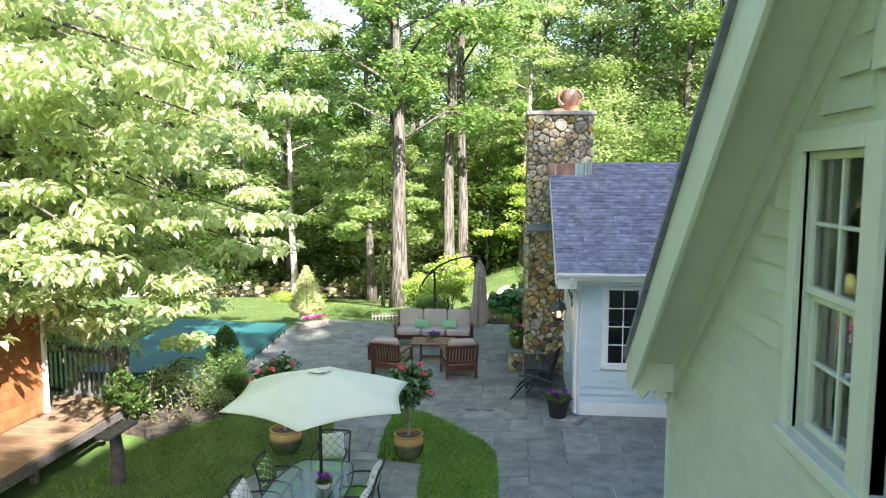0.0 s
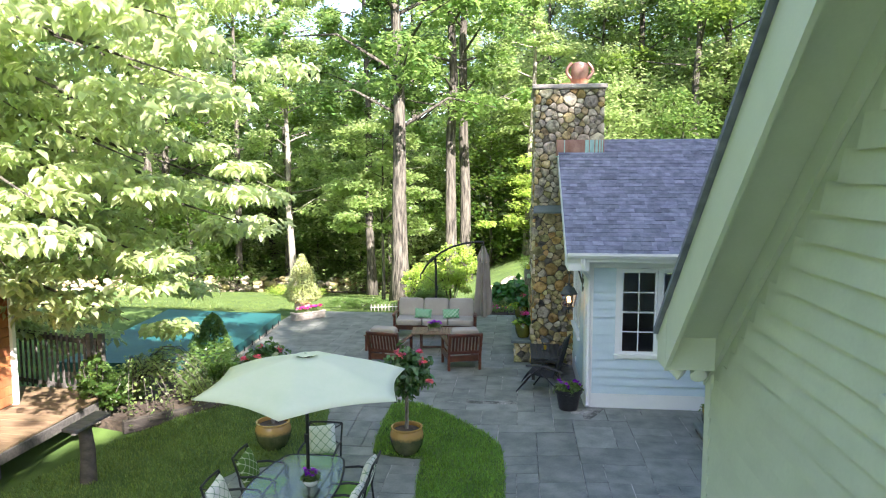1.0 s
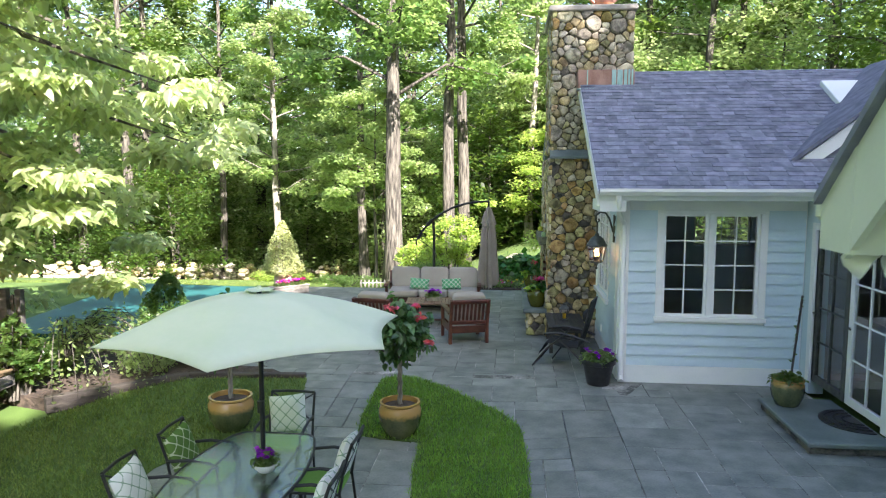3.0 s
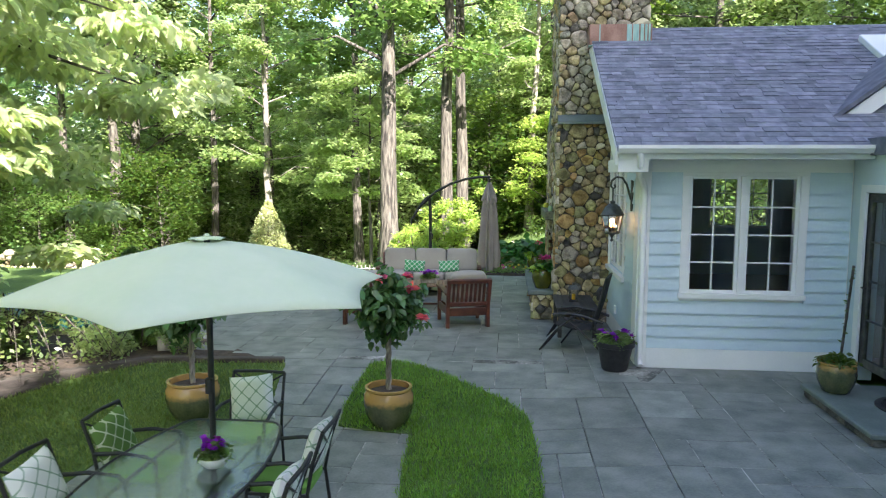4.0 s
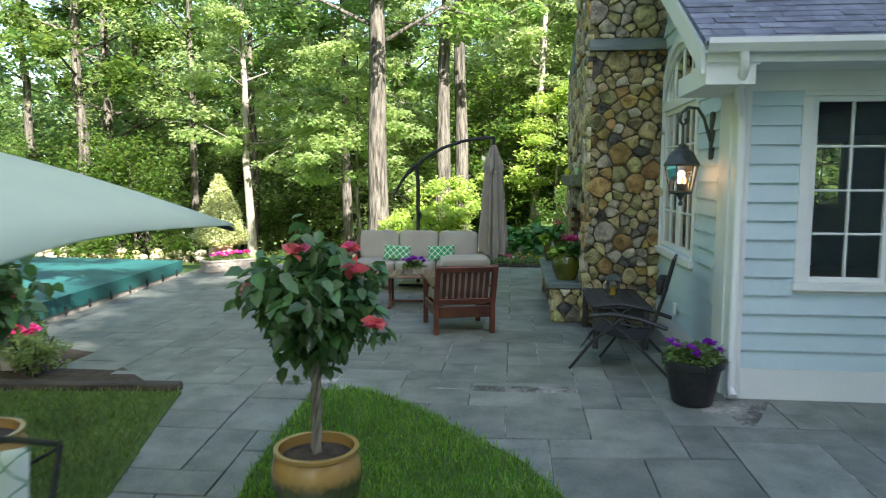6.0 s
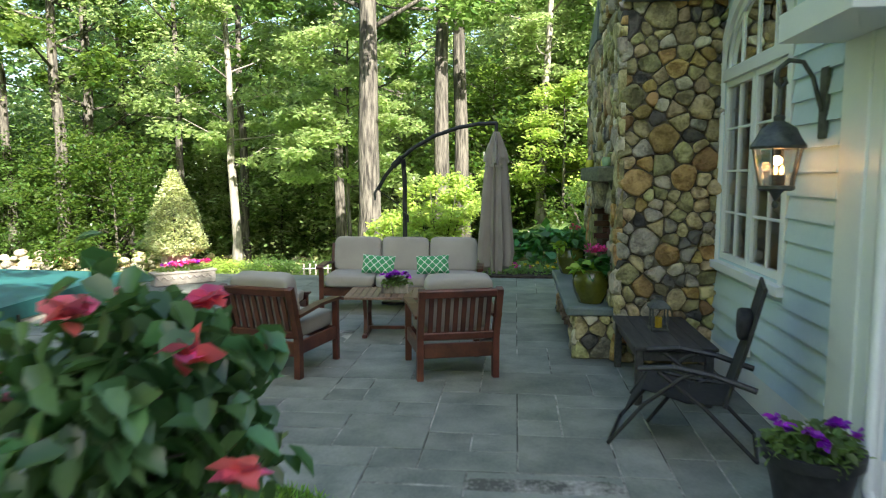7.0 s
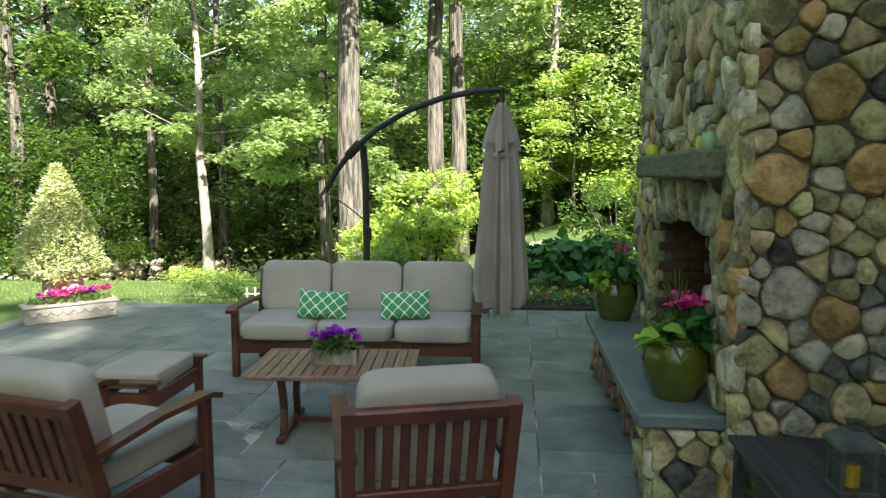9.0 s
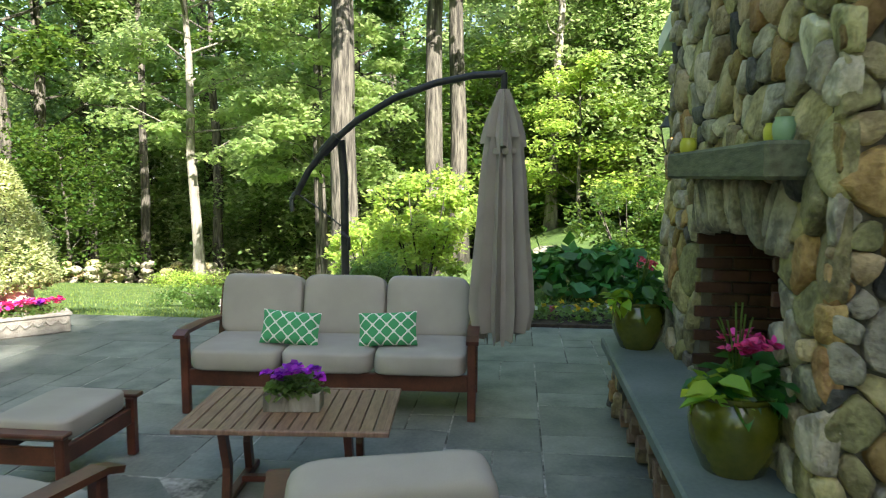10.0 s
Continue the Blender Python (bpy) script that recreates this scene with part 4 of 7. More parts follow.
def stone_shape(poly, rg, gap=0.0025, proud=0.046):
    """A rough fieldstone over a cell: x, y in the face, z out of it."""
    cx, cy_ = sum(a[0] for a in poly) / len(poly), sum(a[1] for a in poly) / len(poly)
    size = max(0.02, math.sqrt(sum((a[0] - cx) ** 2 + (a[1] - cy_) ** 2 for a in poly) / len(poly)))
    k = max(0.5, 1 - gap / (size * 0.8))
    pts = [(cx + (a[0] - cx) * k, cy_ + (a[1] - cy_) * k) for a in poly]
    off = Vector((rg.uniform(0, 50), rg.uniform(0, 50), rg.uniform(0, 50)))
    ring, blunt = [], rg.uniform(0.1, 0.24)
    for i in range(len(pts)):
        a, b = pts[i], pts[(i + 1) % len(pts)]
        if math.hypot(b[0] - a[0], b[1] - a[1]) < size * 0.22:
            ring.append(((a[0] + b[0]) / 2, (a[1] + b[1]) / 2))
            continue
        for t in (blunt, 0.5, 1 - blunt):
            p = Vector((a[0] + (b[0] - a[0]) * t, a[1] + (b[1] - a[1]) * t, 0))
            q = noise.noise(p * 14 + off) * 0.013 - 0.004 + (0.004 if t == 0.5 else 0)
            d = Vector((p.x - cx, p.y - cy_, 0)).normalized()
            ring.append((p.x + d.x * q, p.y + d.y * q))
    h = proud * rg.uniform(0.5, 1.35)
    tx, ty = rg.uniform(-0.18, 0.18), rg.uniform(-0.18, 0.18)
    n, s, v, f = len(ring), Shape(), [], []
    flat = rg.uniform(0.62, 0.86)
    for sc, z in ((1.0, -0.02), (0.985, h * 0.45), (0.93, h * 0.86), (flat, h), (flat * 0.5, h * 1.02)):
        for a in ring:
            dx, dy = (a[0] - cx) * sc, (a[1] - cy_) * sc
            p = Vector((cx + dx, cy_ + dy, 0))
            lump = noise.noise(p * 16 + off) * 0.010 + noise.noise(p * 42 + off) * 0.006 if z > 0 else 0
            v.append((p.x, p.y, z + (dx * tx + dy * ty + lump if z > 0 else 0)))
    v.append((cx, cy_, h * 1.02 + noise.noise(Vector((cx, cy_, 0)) * 16 + off) * 0.010))
    for j in range(4):
        f += [(j * n + i, j * n + (i + 1) % n, (j + 1) * n + (i + 1) % n, (j + 1) * n + i) for i in range(n)]
    f += [(4 * n + i, 4 * n + (i + 1) % n, 5 * n) for i in range(n)]
    return s.add(v, f)


def stone_face(parent, m, width, tall, step, seed, weights, holes=(), proud=0.046):
    rg = random.Random(seed)
    for poly in cells(width, tall, step, rg, holes):
        mat = rg.choices(STONES, weights)[0]
        me = stone_shape(poly, rg, proud=proud).mesh("stone", mat, True)
        part("stone", me, mat, parent, at=m)


def face_matrix(origin, u, v):
    u, v = Vector(u), Vector(v)
    w = u.cross(v)
    return Matrix(((u.x, v.x, w.x, origin[0]), (u.y, v.y, w.y, origin[1]), (u.z, v.z, w.z, origin[2]), (0, 0, 0, 1)))


chimney = thing("chimney", "tall fieldstone chimney with an outdoor fireplace and copper cap", "chimney")
FX, FY0, FY1 = 2.12, 2.80, 5.52       # face of the fireplace side; near and far ends
OP0, OP1, OPZ = 3.28, 4.56, 1.46
core_ob = None
for lo, hi in (((FX, FY0, 0), (2.98, OP0, 3.34)), ((FX, OP1, 0), (2.98, FY1, 3.34)), ((FX, OP0, OPZ), (2.98, OP1, 3.34)), ((2.80, OP0, 0), (2.98, OP1, OPZ)), ((FX, OP0, 0), (2.80, OP1, 0.46)), ((FX + 0.02, FY0 + 0.06, 3.34), (3.54, 4.72, 5.92))):
    block = part("masonry_core", slab_box(lo, hi, 0), STONE_MORTAR, chimney)
    core_ob = core_ob or block
near_w, west_w, top_w = (2.6, 6, 3.4, 1.5, 6, 1.6), (3, 6, 1.6, 0.8, 3, 4), (5, 3, 0.4, 0.6, 1, 5)
stone_face(core_ob, face_matrix((FX - 0.04, FY0, 0), (1, 0, 0), (0, 0, 1)), 0.93, 3.32, 0.172, 11, near_w)
stone_face(core_ob, face_matrix((FX, FY1, 0.0), (0, -1, 0), (0, 0, 1)), FY1 - FY0 + 0.05, 3.32, 0.21, 12, west_w, holes=[(FY1 - OP1, FY1 - OP0, 0, OPZ + 0.22)])
stone_face(core_ob, face_matrix((FX - 0.02, FY0 + 0.06, 3.46), (1, 0, 0), (0, 0, 1)), 1.46, 2.46, 0.185, 13, top_w)
stone_face(core_ob, face_matrix((FX + 0.02, 4.72, 3.40), (0, -1, 0), (0, 0, 1)), 4.72 - FY0 - 0.03, 2.52, 0.205, 14, west_w)
# upright lintel stones over the opening
rg = random.Random(21)
yy = OP1 + 0.1
while yy > OP0 - 0.1:
    w = rg.uniform(0.11, 0.2)
    dip = rg.uniform(-0.05, 0.03) + 0.07 * abs((yy - w / 2 - 3.92) / 0.64) ** 2 * -1
    poly = [(0, dip), (w, dip + rg.uniform(-0.03, 0.03)), (w, 0.27), (0, 0.27)]
    part("lintel_stone", stone_shape(poly, rg, 0.006, 0.06).mesh("lintel_stone", STONES[0], True), STONES[0], core_ob, at=face_matrix((FX, yy, OPZ - 0.02), (0, -1, 0), (0, 0, 1)))
    yy -= w
part("shoulder_slab", Shape().add([(x, y, z) for x in (2.10, 2.99) for y, z in ((2.66, 3.30), (2.66, 3.34), (2.90, 3.50), (2.90, 3.30))], [(0, 1, 2, 3), (7, 6, 5, 4), (0, 4, 5, 1), (1, 5, 6, 2), (2, 6, 7, 3), (3, 7, 4, 0)]), SLAB, chimney, "sloping bluestone shoulder slab")
part("side_shoulder_slab", Shape().add([(x, y, z) for x in (2.08, 3.0) for y, z in ((4.70, 3.34), (4.70, 3.80), (5.62, 3.40), (5.62, 3.34))], [(0, 1, 2, 3), (7, 6, 5, 4), (0, 4, 5, 1), (1, 5, 6, 2), (2, 6, 7, 3), (3, 7, 4, 0)]), SLAB, chimney)
part("cap_slab", Shape().box((2.82, 3.78, 5.965), (1.56, 2.02, 0.10), b=0.02), CAST_STONE, chimney, "grey stone cap slab")
part("flue_tile", Shape().lathe([(0.24, 0), (0.24, 0.10), (0.17, 0.11)], 16, Matrix.Translation((2.86, 3.6, 6.01))), TERRACOTTA, chimney)
part("flue_neck", Shape().lathe([(0.19, 0), (0.16, 0.06), (0.19, 0.14), (0.2, 0.16)], 20, Matrix.Translation((3.07, 3.5, 6.02))), TERRACOTTA, chimney, smooth=True)
cowl = part("chimney_cowl", Shape().lathe([(0.14, 0), (0.17, 0.05), (0.2, 0.2), (0.17, 0.36), (0.05, 0.40), (0, 0.40)], 24, Matrix.Translation((3.07, 3.5, 6.17))), COPPER, chimney, "round copper chimney cowl", smooth=True)
for sx in (-1, 1):
    part("cowl_ear", Shape().tube([(3.07 + sx * (0.17 + 0.11 * math.sin(a * math.pi / 8)), 3.46, 6.20 + 0.34 * a / 8) for a in range(9)], 0.035, 8), COPPER, cowl, smooth=True)
fl_ob = part("copper_flashing", slab_box((2.55, 2.50, 4.50), (3.52, 2.86, 4.84), b=0.003), COPPER, chimney, "copper flashing with green streaks")
for xx, ww_ in ((3.15, 0.055), (3.225, 0.09), (3.34, 0.05), (3.41, 0.035), (3.465, 0.03)):
    part("patina_streak", slab_box((xx, 2.495, 4.52), (xx + ww_, 2.50, 4.835), b=0.001), PATINA, fl_ob)
for xx in (2.70, 3.13):
    part("flashing_seam", slab_box((xx, 2.487, 4.52), (xx + 0.02, 2.501, 4.835)), PATINA, fl_ob)
part("flashing_apron", slab_box((2.53, 2.36, 4.485), (3.6, 2.52, 4.50), b=0.002), PATINA, fl_ob)
# firebox: back and cheeks in brick
brick = Shape().box((0, 0, 0), (0.205, 0.03, 0.062), b=0.004).mesh("firebrick", FIREBRICK)
soot = part("firebox_lining", Shape().box((2.785, (OP0 + OP1) / 2, 0.98), (0.02, OP1 - OP0, 0.96), b=0), STONE_MORTAR, chimney)
for r in range(13):
    z = 0.54 + r * 0.073
    for c in range(7):
        y = OP0 + 0.1 + c * 0.217 - (0.1 if r % 2 else 0)
        if y < OP1 - 0.05:
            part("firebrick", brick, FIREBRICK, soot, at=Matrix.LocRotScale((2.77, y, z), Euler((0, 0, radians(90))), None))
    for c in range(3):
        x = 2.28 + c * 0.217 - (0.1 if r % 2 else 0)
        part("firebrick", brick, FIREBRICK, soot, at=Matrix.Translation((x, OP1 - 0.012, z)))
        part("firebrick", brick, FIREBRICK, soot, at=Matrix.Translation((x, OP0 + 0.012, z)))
part("mantel", Shape().box((2.04, 3.89, 1.772), (0.22, 1.74, 0.15), b=0.015), MANTEL, chimney, "thick grey timber mantel beam")
# hearth with its wood store
hearth = thing("hearth", "raised fieldstone hearth bench with a thick bluestone slab", "hearth")
part("hearth_slab", Shape().box((1.905, 4.185, 0.468), (0.51, 2.69, 0.08), b=0.014), SLAB, hearth, "thick grey-green bluestone slab")
hc = Shape()
for lo, hi in (((1.76, 2.90, 0), (2.12, 3.34, 0.43)), ((1.76, 5.12, 0), (2.12, 5.48, 0.43)), ((2.04, 3.34, 0), (2.12, 5.12, 0.43))):
    hc.box([(a + c) / 2 for a, c in zip(lo, hi)], [c - a for a, c in zip(lo, hi)], b=0)
hcore = part("hearth_core", hc, STONE_MORTAR, hearth)
stone_face(hcore, face_matrix((1.74, 2.90, 0), (1, 0, 0), (0, 0, 1)), 0.40, 0.43, 0.18, 31, west_w)
stone_face(hcore, face_matrix((1.76, 3.34, 0), (0, -1, 0), (0, 0, 1)), 0.46, 0.43, 0.18, 32, west_w)
stone_face(hcore, face_matrix((1.76, 5.48, 0), (0, -1, 0), (0, 0, 1)), 0.36, 0.43, 0.15, 33, west_w)
rg = random.Random(8)
for j in range(4):
    for i in range(11):
        y, z, r = 3.43 + i * 0.158 + rg.uniform(-0.02, 0.02) + (0.07 if j % 2 else 0), 0.055 + j * 0.098, rg.uniform(0.052, 0.066)
        if y > 5.06:
            continue
        k = rg.choice((3, 4, 4, 5))
        a0 = rg.uniform(0, 6.28)
        ring = [(math.cos(a0 + 2 * math.pi * q / k) * r, math.sin(a0 + 2 * math.pi * q / k) * r) for q in range(k)]
        ob = part("firewood_log", Shape().prism(ring, 0, rg.uniform(0.24, 0.30)), LOG, at=Matrix.LocRotScale((2.03, y, z), Euler((0, radians(-90), rg.uniform(-0.05, 0.05))), None))
        tagged(ob, "split firewood log stored under the hearth slab", "firewood", "firewood under the hearth")

# ---- lawns, trees and shrubs ----
def inside(poly, x, y):
    c = False
    for i in range(len(poly)):
        (x0, y0), (x1, y1) = poly[i], poly[i - 1]
        if (y0 > y) != (y1 > y) and x < (x1 - x0) * (y - y0) / (y1 - y0) + x0:
            c = not c
    return c


def lawn(name, poly, blades, seed, size=0.055, label="", blade=BLADE):
    turf, rows_ = Shape(), []
    lo_y, hi_y = min(p[1] for p in poly) + 1e-4, max(p[1] for p in poly) - 1e-4
    steps = int((hi_y - lo_y) / 0.08)
    for i in range(steps + 1):
        y = lo_y + (hi_y - lo_y) * i / steps
        cut = sorted(a[0] + (b[0] - a[0]) * (y - a[1]) / (b[1] - a[1]) for a, b in zip(poly, poly[1:] + poly[:1]) if (a[1] > y) != (b[1] > y))
        rows_.append([(cut[0] + (cut[-1] - cut[0]) * k / 8, y) for k in range(9)])
    v = [(x, y, drop(x, y) + 0.012) for r in rows_ for x, y in r]
    turf.add(v, [(j * 9 + k, j * 9 + k + 1, (j + 1) * 9 + k + 1, (j + 1) * 9 + k) for j in range(steps) for k in range(8)])
    turf.add([(x, y, z - dz) for r in (0, 8) for x, y, z in v[r::9] for dz in (0, 0.06)], [(o + 2 * j, o + 2 * j + 1, o + 2 * j + 3, o + 2 * j + 2) for o in (0, 2 * (steps + 1)) for j in range(steps)])
    ob = tagged(part(name, turf, GRASS_SOIL, smooth=True), label, "lawn", kind="structure")
    rg = np.random.default_rng(seed)
    x0, x1, y0, y1 = min(p[0] for p in poly), max(p[0] for p in poly), min(p[1] for p in poly), max(p[1] for p in poly)
    pts = []
    while len(pts) < blades:
        x, y = rg.uniform(x0 - 0.02, x1 + 0.02), rg.uniform(y0 - 0.02, y1 + 0.02)
        if inside(poly, x + rg.uniform(-0.03, 0.03), y + rg.uniform(-0.03, 0.03)):
            pts.append((x, y, drop(x, y) + 0.008))
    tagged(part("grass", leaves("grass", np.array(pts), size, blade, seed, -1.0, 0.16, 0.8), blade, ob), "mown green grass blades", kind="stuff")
    return ob


LAWN_A = [(-0.45, -0.30), (-0.47, -1.57), (-0.40, -2.18), (0.38, -2.30), (0.42, -3.2), (0.50, -3.8), (0.75, -6.0), (1.0, -9.0), (1.6, -9.0), (1.64, -3.7), (1.62, -2.6), (1.56, -1.88), (1.32, -1.38), (0.95, -0.98), (0.6, -0.62), (0.15, -0.25), (-0.1, -0.13), (-0.35, -0.16)]
LAWN_B = [(-1.56, -0.35), (-2.4, -0.40), (-3.3, -0.52), (-4.0, -1.1), (-4.6, -2.2), (-5.0, -4.0), (-5.4, -7.0), (-2.5, -9.0), (-2.35, -3.3), (-2.2, -2.95), (-1.3, -2.55), (-1.22, -2.04), (-1.43, -1.03)]
lawn("lawn_1", LAWN_A, 26000, 3, 0.06, "lush green lawn bed curving between bluestone paths")
lawn("lawn_2", LAWN_B, 34000, 4, 0.06, "green lawn beside the dining terrace, in leaf shade", BLADE_SHADED)
rg = np.random.default_rng(9)
px, py = rg.uniform(-16, 2, 42000), 8.3 + 22 * rg.uniform(0, 1, 42000) ** 1.6
pz = np.array([height(a, b) - 0.05 for a, b in zip(px, py)])
tagged(part("grass", leaves("grass", np.stack([px, py, pz], 1), 0.05, BLADE_BACK_SHADE, 5, -1.0, 0.24, 0.8), BLADE_BACK_SHADE), "mown grass of the sloping back lawn", "grass", kind="stuff")


def wander(rg, p0, p1, n, amp):
    return [Vector(p0).lerp(Vector(p1), i / n) + Vector((rg.uniform(-amp, amp), rg.uniform(-amp, amp), 0)) * (1 if 0 < i < n else 0) for i in range(n + 1)]


def tree_meshes(seed, tall, r, crown_lo, crown_hi, spread, boughs, count, size, leaf, bark, flat=0.6, puff=1.0):
    """Trunk with limbs, and a crown of leaves round the limb ends."""
    rg = random.Random(seed)
    s = Shape()
    trunk = wander(rg, (0, 0, -0.3), (rg.uniform(-0.4, 0.4), rg.uniform(-0.4, 0.4), tall), 9, 0.05 * r / 0.3 + 0.04)
    s.tube(trunk, [r * 1.5] + [r * (1.05 - 0.8 * i / 9) for i in range(1, 10)], 12)
    centres, radii = [], []
    for i in range(boughs):
        z = crown_lo + (crown_hi - crown_lo) * (i + rg.random()) / boughs
        f = (z - crown_lo) / (crown_hi - crown_lo)
        reach = spread * (0.45 + 0.55 * math.sin(math.pi * min(1, 0.25 + f * 0.8))) * rg.uniform(0.6, 1.1)
        a = i * 2.4 + rg.uniform(-0.5, 0.5)
        z0 = min(z - reach * 0.25, tall * 0.95)
        k = z0 / tall
        base = trunk[min(9, max(0, int(k * 9 + 0.5)))]
        end = Vector((math.cos(a) * reach, math.sin(a) * reach, z + rg.uniform(-0.2, 0.3)))
        mid = base.lerp(end, 0.5) + Vector((0, 0, reach * 0.1))
        s.tube([Vector((base.x, base.y, z0)), mid, end], [r * 0.24, r * 0.14, r * 0.04], 6)
        for j in range(3):
            q = mid.lerp(end, (0.15, 0.6, 1.0)[j]) + Vector((rg.uniform(-1, 1), rg.uniform(-1, 1), rg.uniform(-0.8, 0.8))) * puff * 0.75
            centres.append(tuple(q))
            radii.append(puff * rg.uniform(0.55, 1.15))
    ng = np.random.default_rng(seed)
    pts = puffs(ng, np.array(centres), np.array(radii), count, flat)
    return s.mesh("trunk", bark, True), leaves("crown", pts, size, leaf, seed, 0.3, 0.62, 0.75)


def plant_tree(name, meshes, at, label, group=""):
    t = thing(name, label, "tree", at, group)
    part("trunk", meshes[0], None, t)
    part("crown", meshes[1], None, t)
    return t


def on_ground(x, y, turn=0.0, k=1.0):
    return Matrix.LocRotScale((x, y, height(x, y) - 0.05), Euler((0, 0, turn)), (k, k, k))


# trees that stand out
plant_tree("maple_tree", tree_meshes(41, 19, 0.36, 8.5, 18, 5.0, 16, 9000, 0.28, LEAF, BARK), on_ground(-3.35, 17.6), "tall grey-barked maple at the edge of the back lawn")
plant_tree("young_maple", tree_meshes(42, 8.5, 0.08, 3.3, 8.4, 2.6, 16, 11000, 0.20, LEAF_YELLOW, BARK, 0.35, 0.85), on_ground(-4.49, 19.5), "young maple with sunlit yellow-green layered leaves")
plant_tree("birch_tree", tree_meshes(43, 15, 0.20, 4.6, 15, 3.4, 20, 12000, 0.22, LEAF_YELLOW, PALE_BARK, 0.35, 0.9), on_ground(-10.3, 24.0), "pale-barked slender tree standing on the back lawn")
plant_tree("oak_tree", tree_meshes(44, 22, 0.28, 8, 22, 5.0, 16, 8000, 0.26, LEAF, BARK), on_ground(-1.28, 20.0), "thick old oak trunk in the woods")
plant_tree("oak_tree", tree_meshes(45, 22, 0.30, 10, 22, 5.0, 14, 7000, 0.28, LEAF, BARK), on_ground(-0.92, 23.0, 1.0), "second oak trunk leaning by its neighbour in the woods")
plant_tree("slender_tree", tree_meshes(46, 14, 0.22, 6, 14, 3.0, 14, 8000, 0.24, LEAF_YELLOW, PALE_BARK, 0.3), on_ground(2.26, 26.5), "slender pale trunk behind the hosta bed")
plant_tree("dogwood", tree_meshes(47, 5.0, 0.08, 1.0, 5.2, 2.6, 16, 10000, 0.17, LEAF_SUNLIT, BARK, 0.42, 0.85), on_ground(3.1, 24.0, 0.0, 1.0), "dogwood with tiers of bright sunlit leaves")
plant_tree("sunlit_tree", tree_meshes(52, 15, 0.2, 3.0, 15, 4.0, 22, 13000, 0.21, LEAF_YELLOW, BARK, 0.5, 1.1), on_ground(6.2, 29.5), "tall young tree with sunlit yellow-green leaves")
plant_tree("sunlit_tree", tree_meshes(53, 17, 0.24, 5.0, 17, 4.2, 22, 13000, 0.22, LEAF_YELLOW, BARK, 0.5, 1.2), on_ground(3.6, 35.0), "tall tree with sunlit leaves behind the rocks")
plant_tree("dark_tree", tree_meshes(48, 20, 0.34, 9, 20, 5, 14, 9000, 0.3, LEAF_DARK, BARK), on_ground(-20.3, 27.5), "dark trunk at the wood's edge")
plant_tree("grey_tree", tree_meshes(49, 20, 0.26, 9, 20, 4.5, 14, 9000, 0.3, LEAF, BARK), on_ground(-6.7, 27.5), "grey trunk behind the back lawn")

# the woods
TALL = [tree_meshes(60 + i, 19 + i, 0.30 + 0.04 * (i % 3), 5.5 + i * 0.6, 19 + i, 5.2, 30, 11000, 0.27, (LEAF, LEAF_DARK, LEAF, LEAF_YELLOW)[i], BARK, 0.75, 1.6) for i in range(4)]
# Coarse-leaved trees for places out of view.
UNSEEN = [tree_meshes(160 + i, 19 + i, 0.32, 5.5 + i * 0.6, 19 + i, 5.2, 20, 6500, 0.66, LEAF, BARK, 0.75, 1.7) for i in range(2)]
LOW = [tree_meshes(70 + i, 6 + i, 0.09, 0.6, 6.5 + i, 3.0, 28, 7500, 0.21, (LEAF_DARK, LEAF, LEAF_YELLOW, LEAF_DARK)[i], BARK, 0.6, 1.15) for i in range(4)]
rg = random.Random(17)
spots = []


def sown(n, x0, x1, y0, y1, gap, clear=()):
    k = 0
    tries = 0
    while k < n and tries < 4000:
        tries += 1
        x, y = rg.uniform(x0, x1), rg.uniform(y0, y1)
        if all((x - a) ** 2 + (y - b) ** 2 > gap * gap for a, b in spots) and not any(c[0] < x < c[1] and c[2] < y < c[3] for c in clear):
            spots.append((x, y))
            k += 1
            yield x, y


for i, (x, y, k) in enumerate(((10.3, 24.0, 1.0), (12.3, 25.5, 1.05), (16.4, 24.5, 1.1), (8.6, 30.0, 1.1), (-13.5, 33.0, 1.1), (-6.2, 31.0, 1.0), (-16.5, 31.5, 1.0), (-24.0, 29.0, 1.1))):
    plant_tree("grey_tree", tree_meshes(270 + i, 20, 0.24, 9.5, 20, 4.2, 12, 5500, 0.27, LEAF if i % 2 else LEAF_DARK, BARK), on_ground(x, y, i * 1.3, k), "grey straight trunk at the edge of the woods", "grey trunks of the woods")
CLEAR = [(-24, -15, 19, 27.3), (-16, 1.5, -20, 32), (-34, -14, -8, 26), (1, 13, -20, 14)]
for x, y in sown(34, -34, 34, 20, 60, 4.2, CLEAR):
    i, turn, k = rg.randrange(4), rg.uniform(0, 6.28), rg.uniform(0.85, 1.2)
    if 2 < x < 17 and 12 < y < 30:
        continue
    plant_tree("forest_tree", TALL[i], on_ground(x, y, turn, k), "tall leafy tree of the surrounding woods", "trees of the woods")
for x, y in sown(64, -32, 24, 24, 46, 2.0, [(-24, -15, 19, 27.3), (-16, 0, -20, 32), (-34, -14, -8, 25), (0, 30, 0, 26)]):
    i = rg.randrange(4)
    plant_tree("understory_tree", LOW[i], on_ground(x, y, rg.uniform(0, 6.28), rg.uniform(0.8, 1.3)), "leafy young tree below the tall woods", "young trees of the woods")
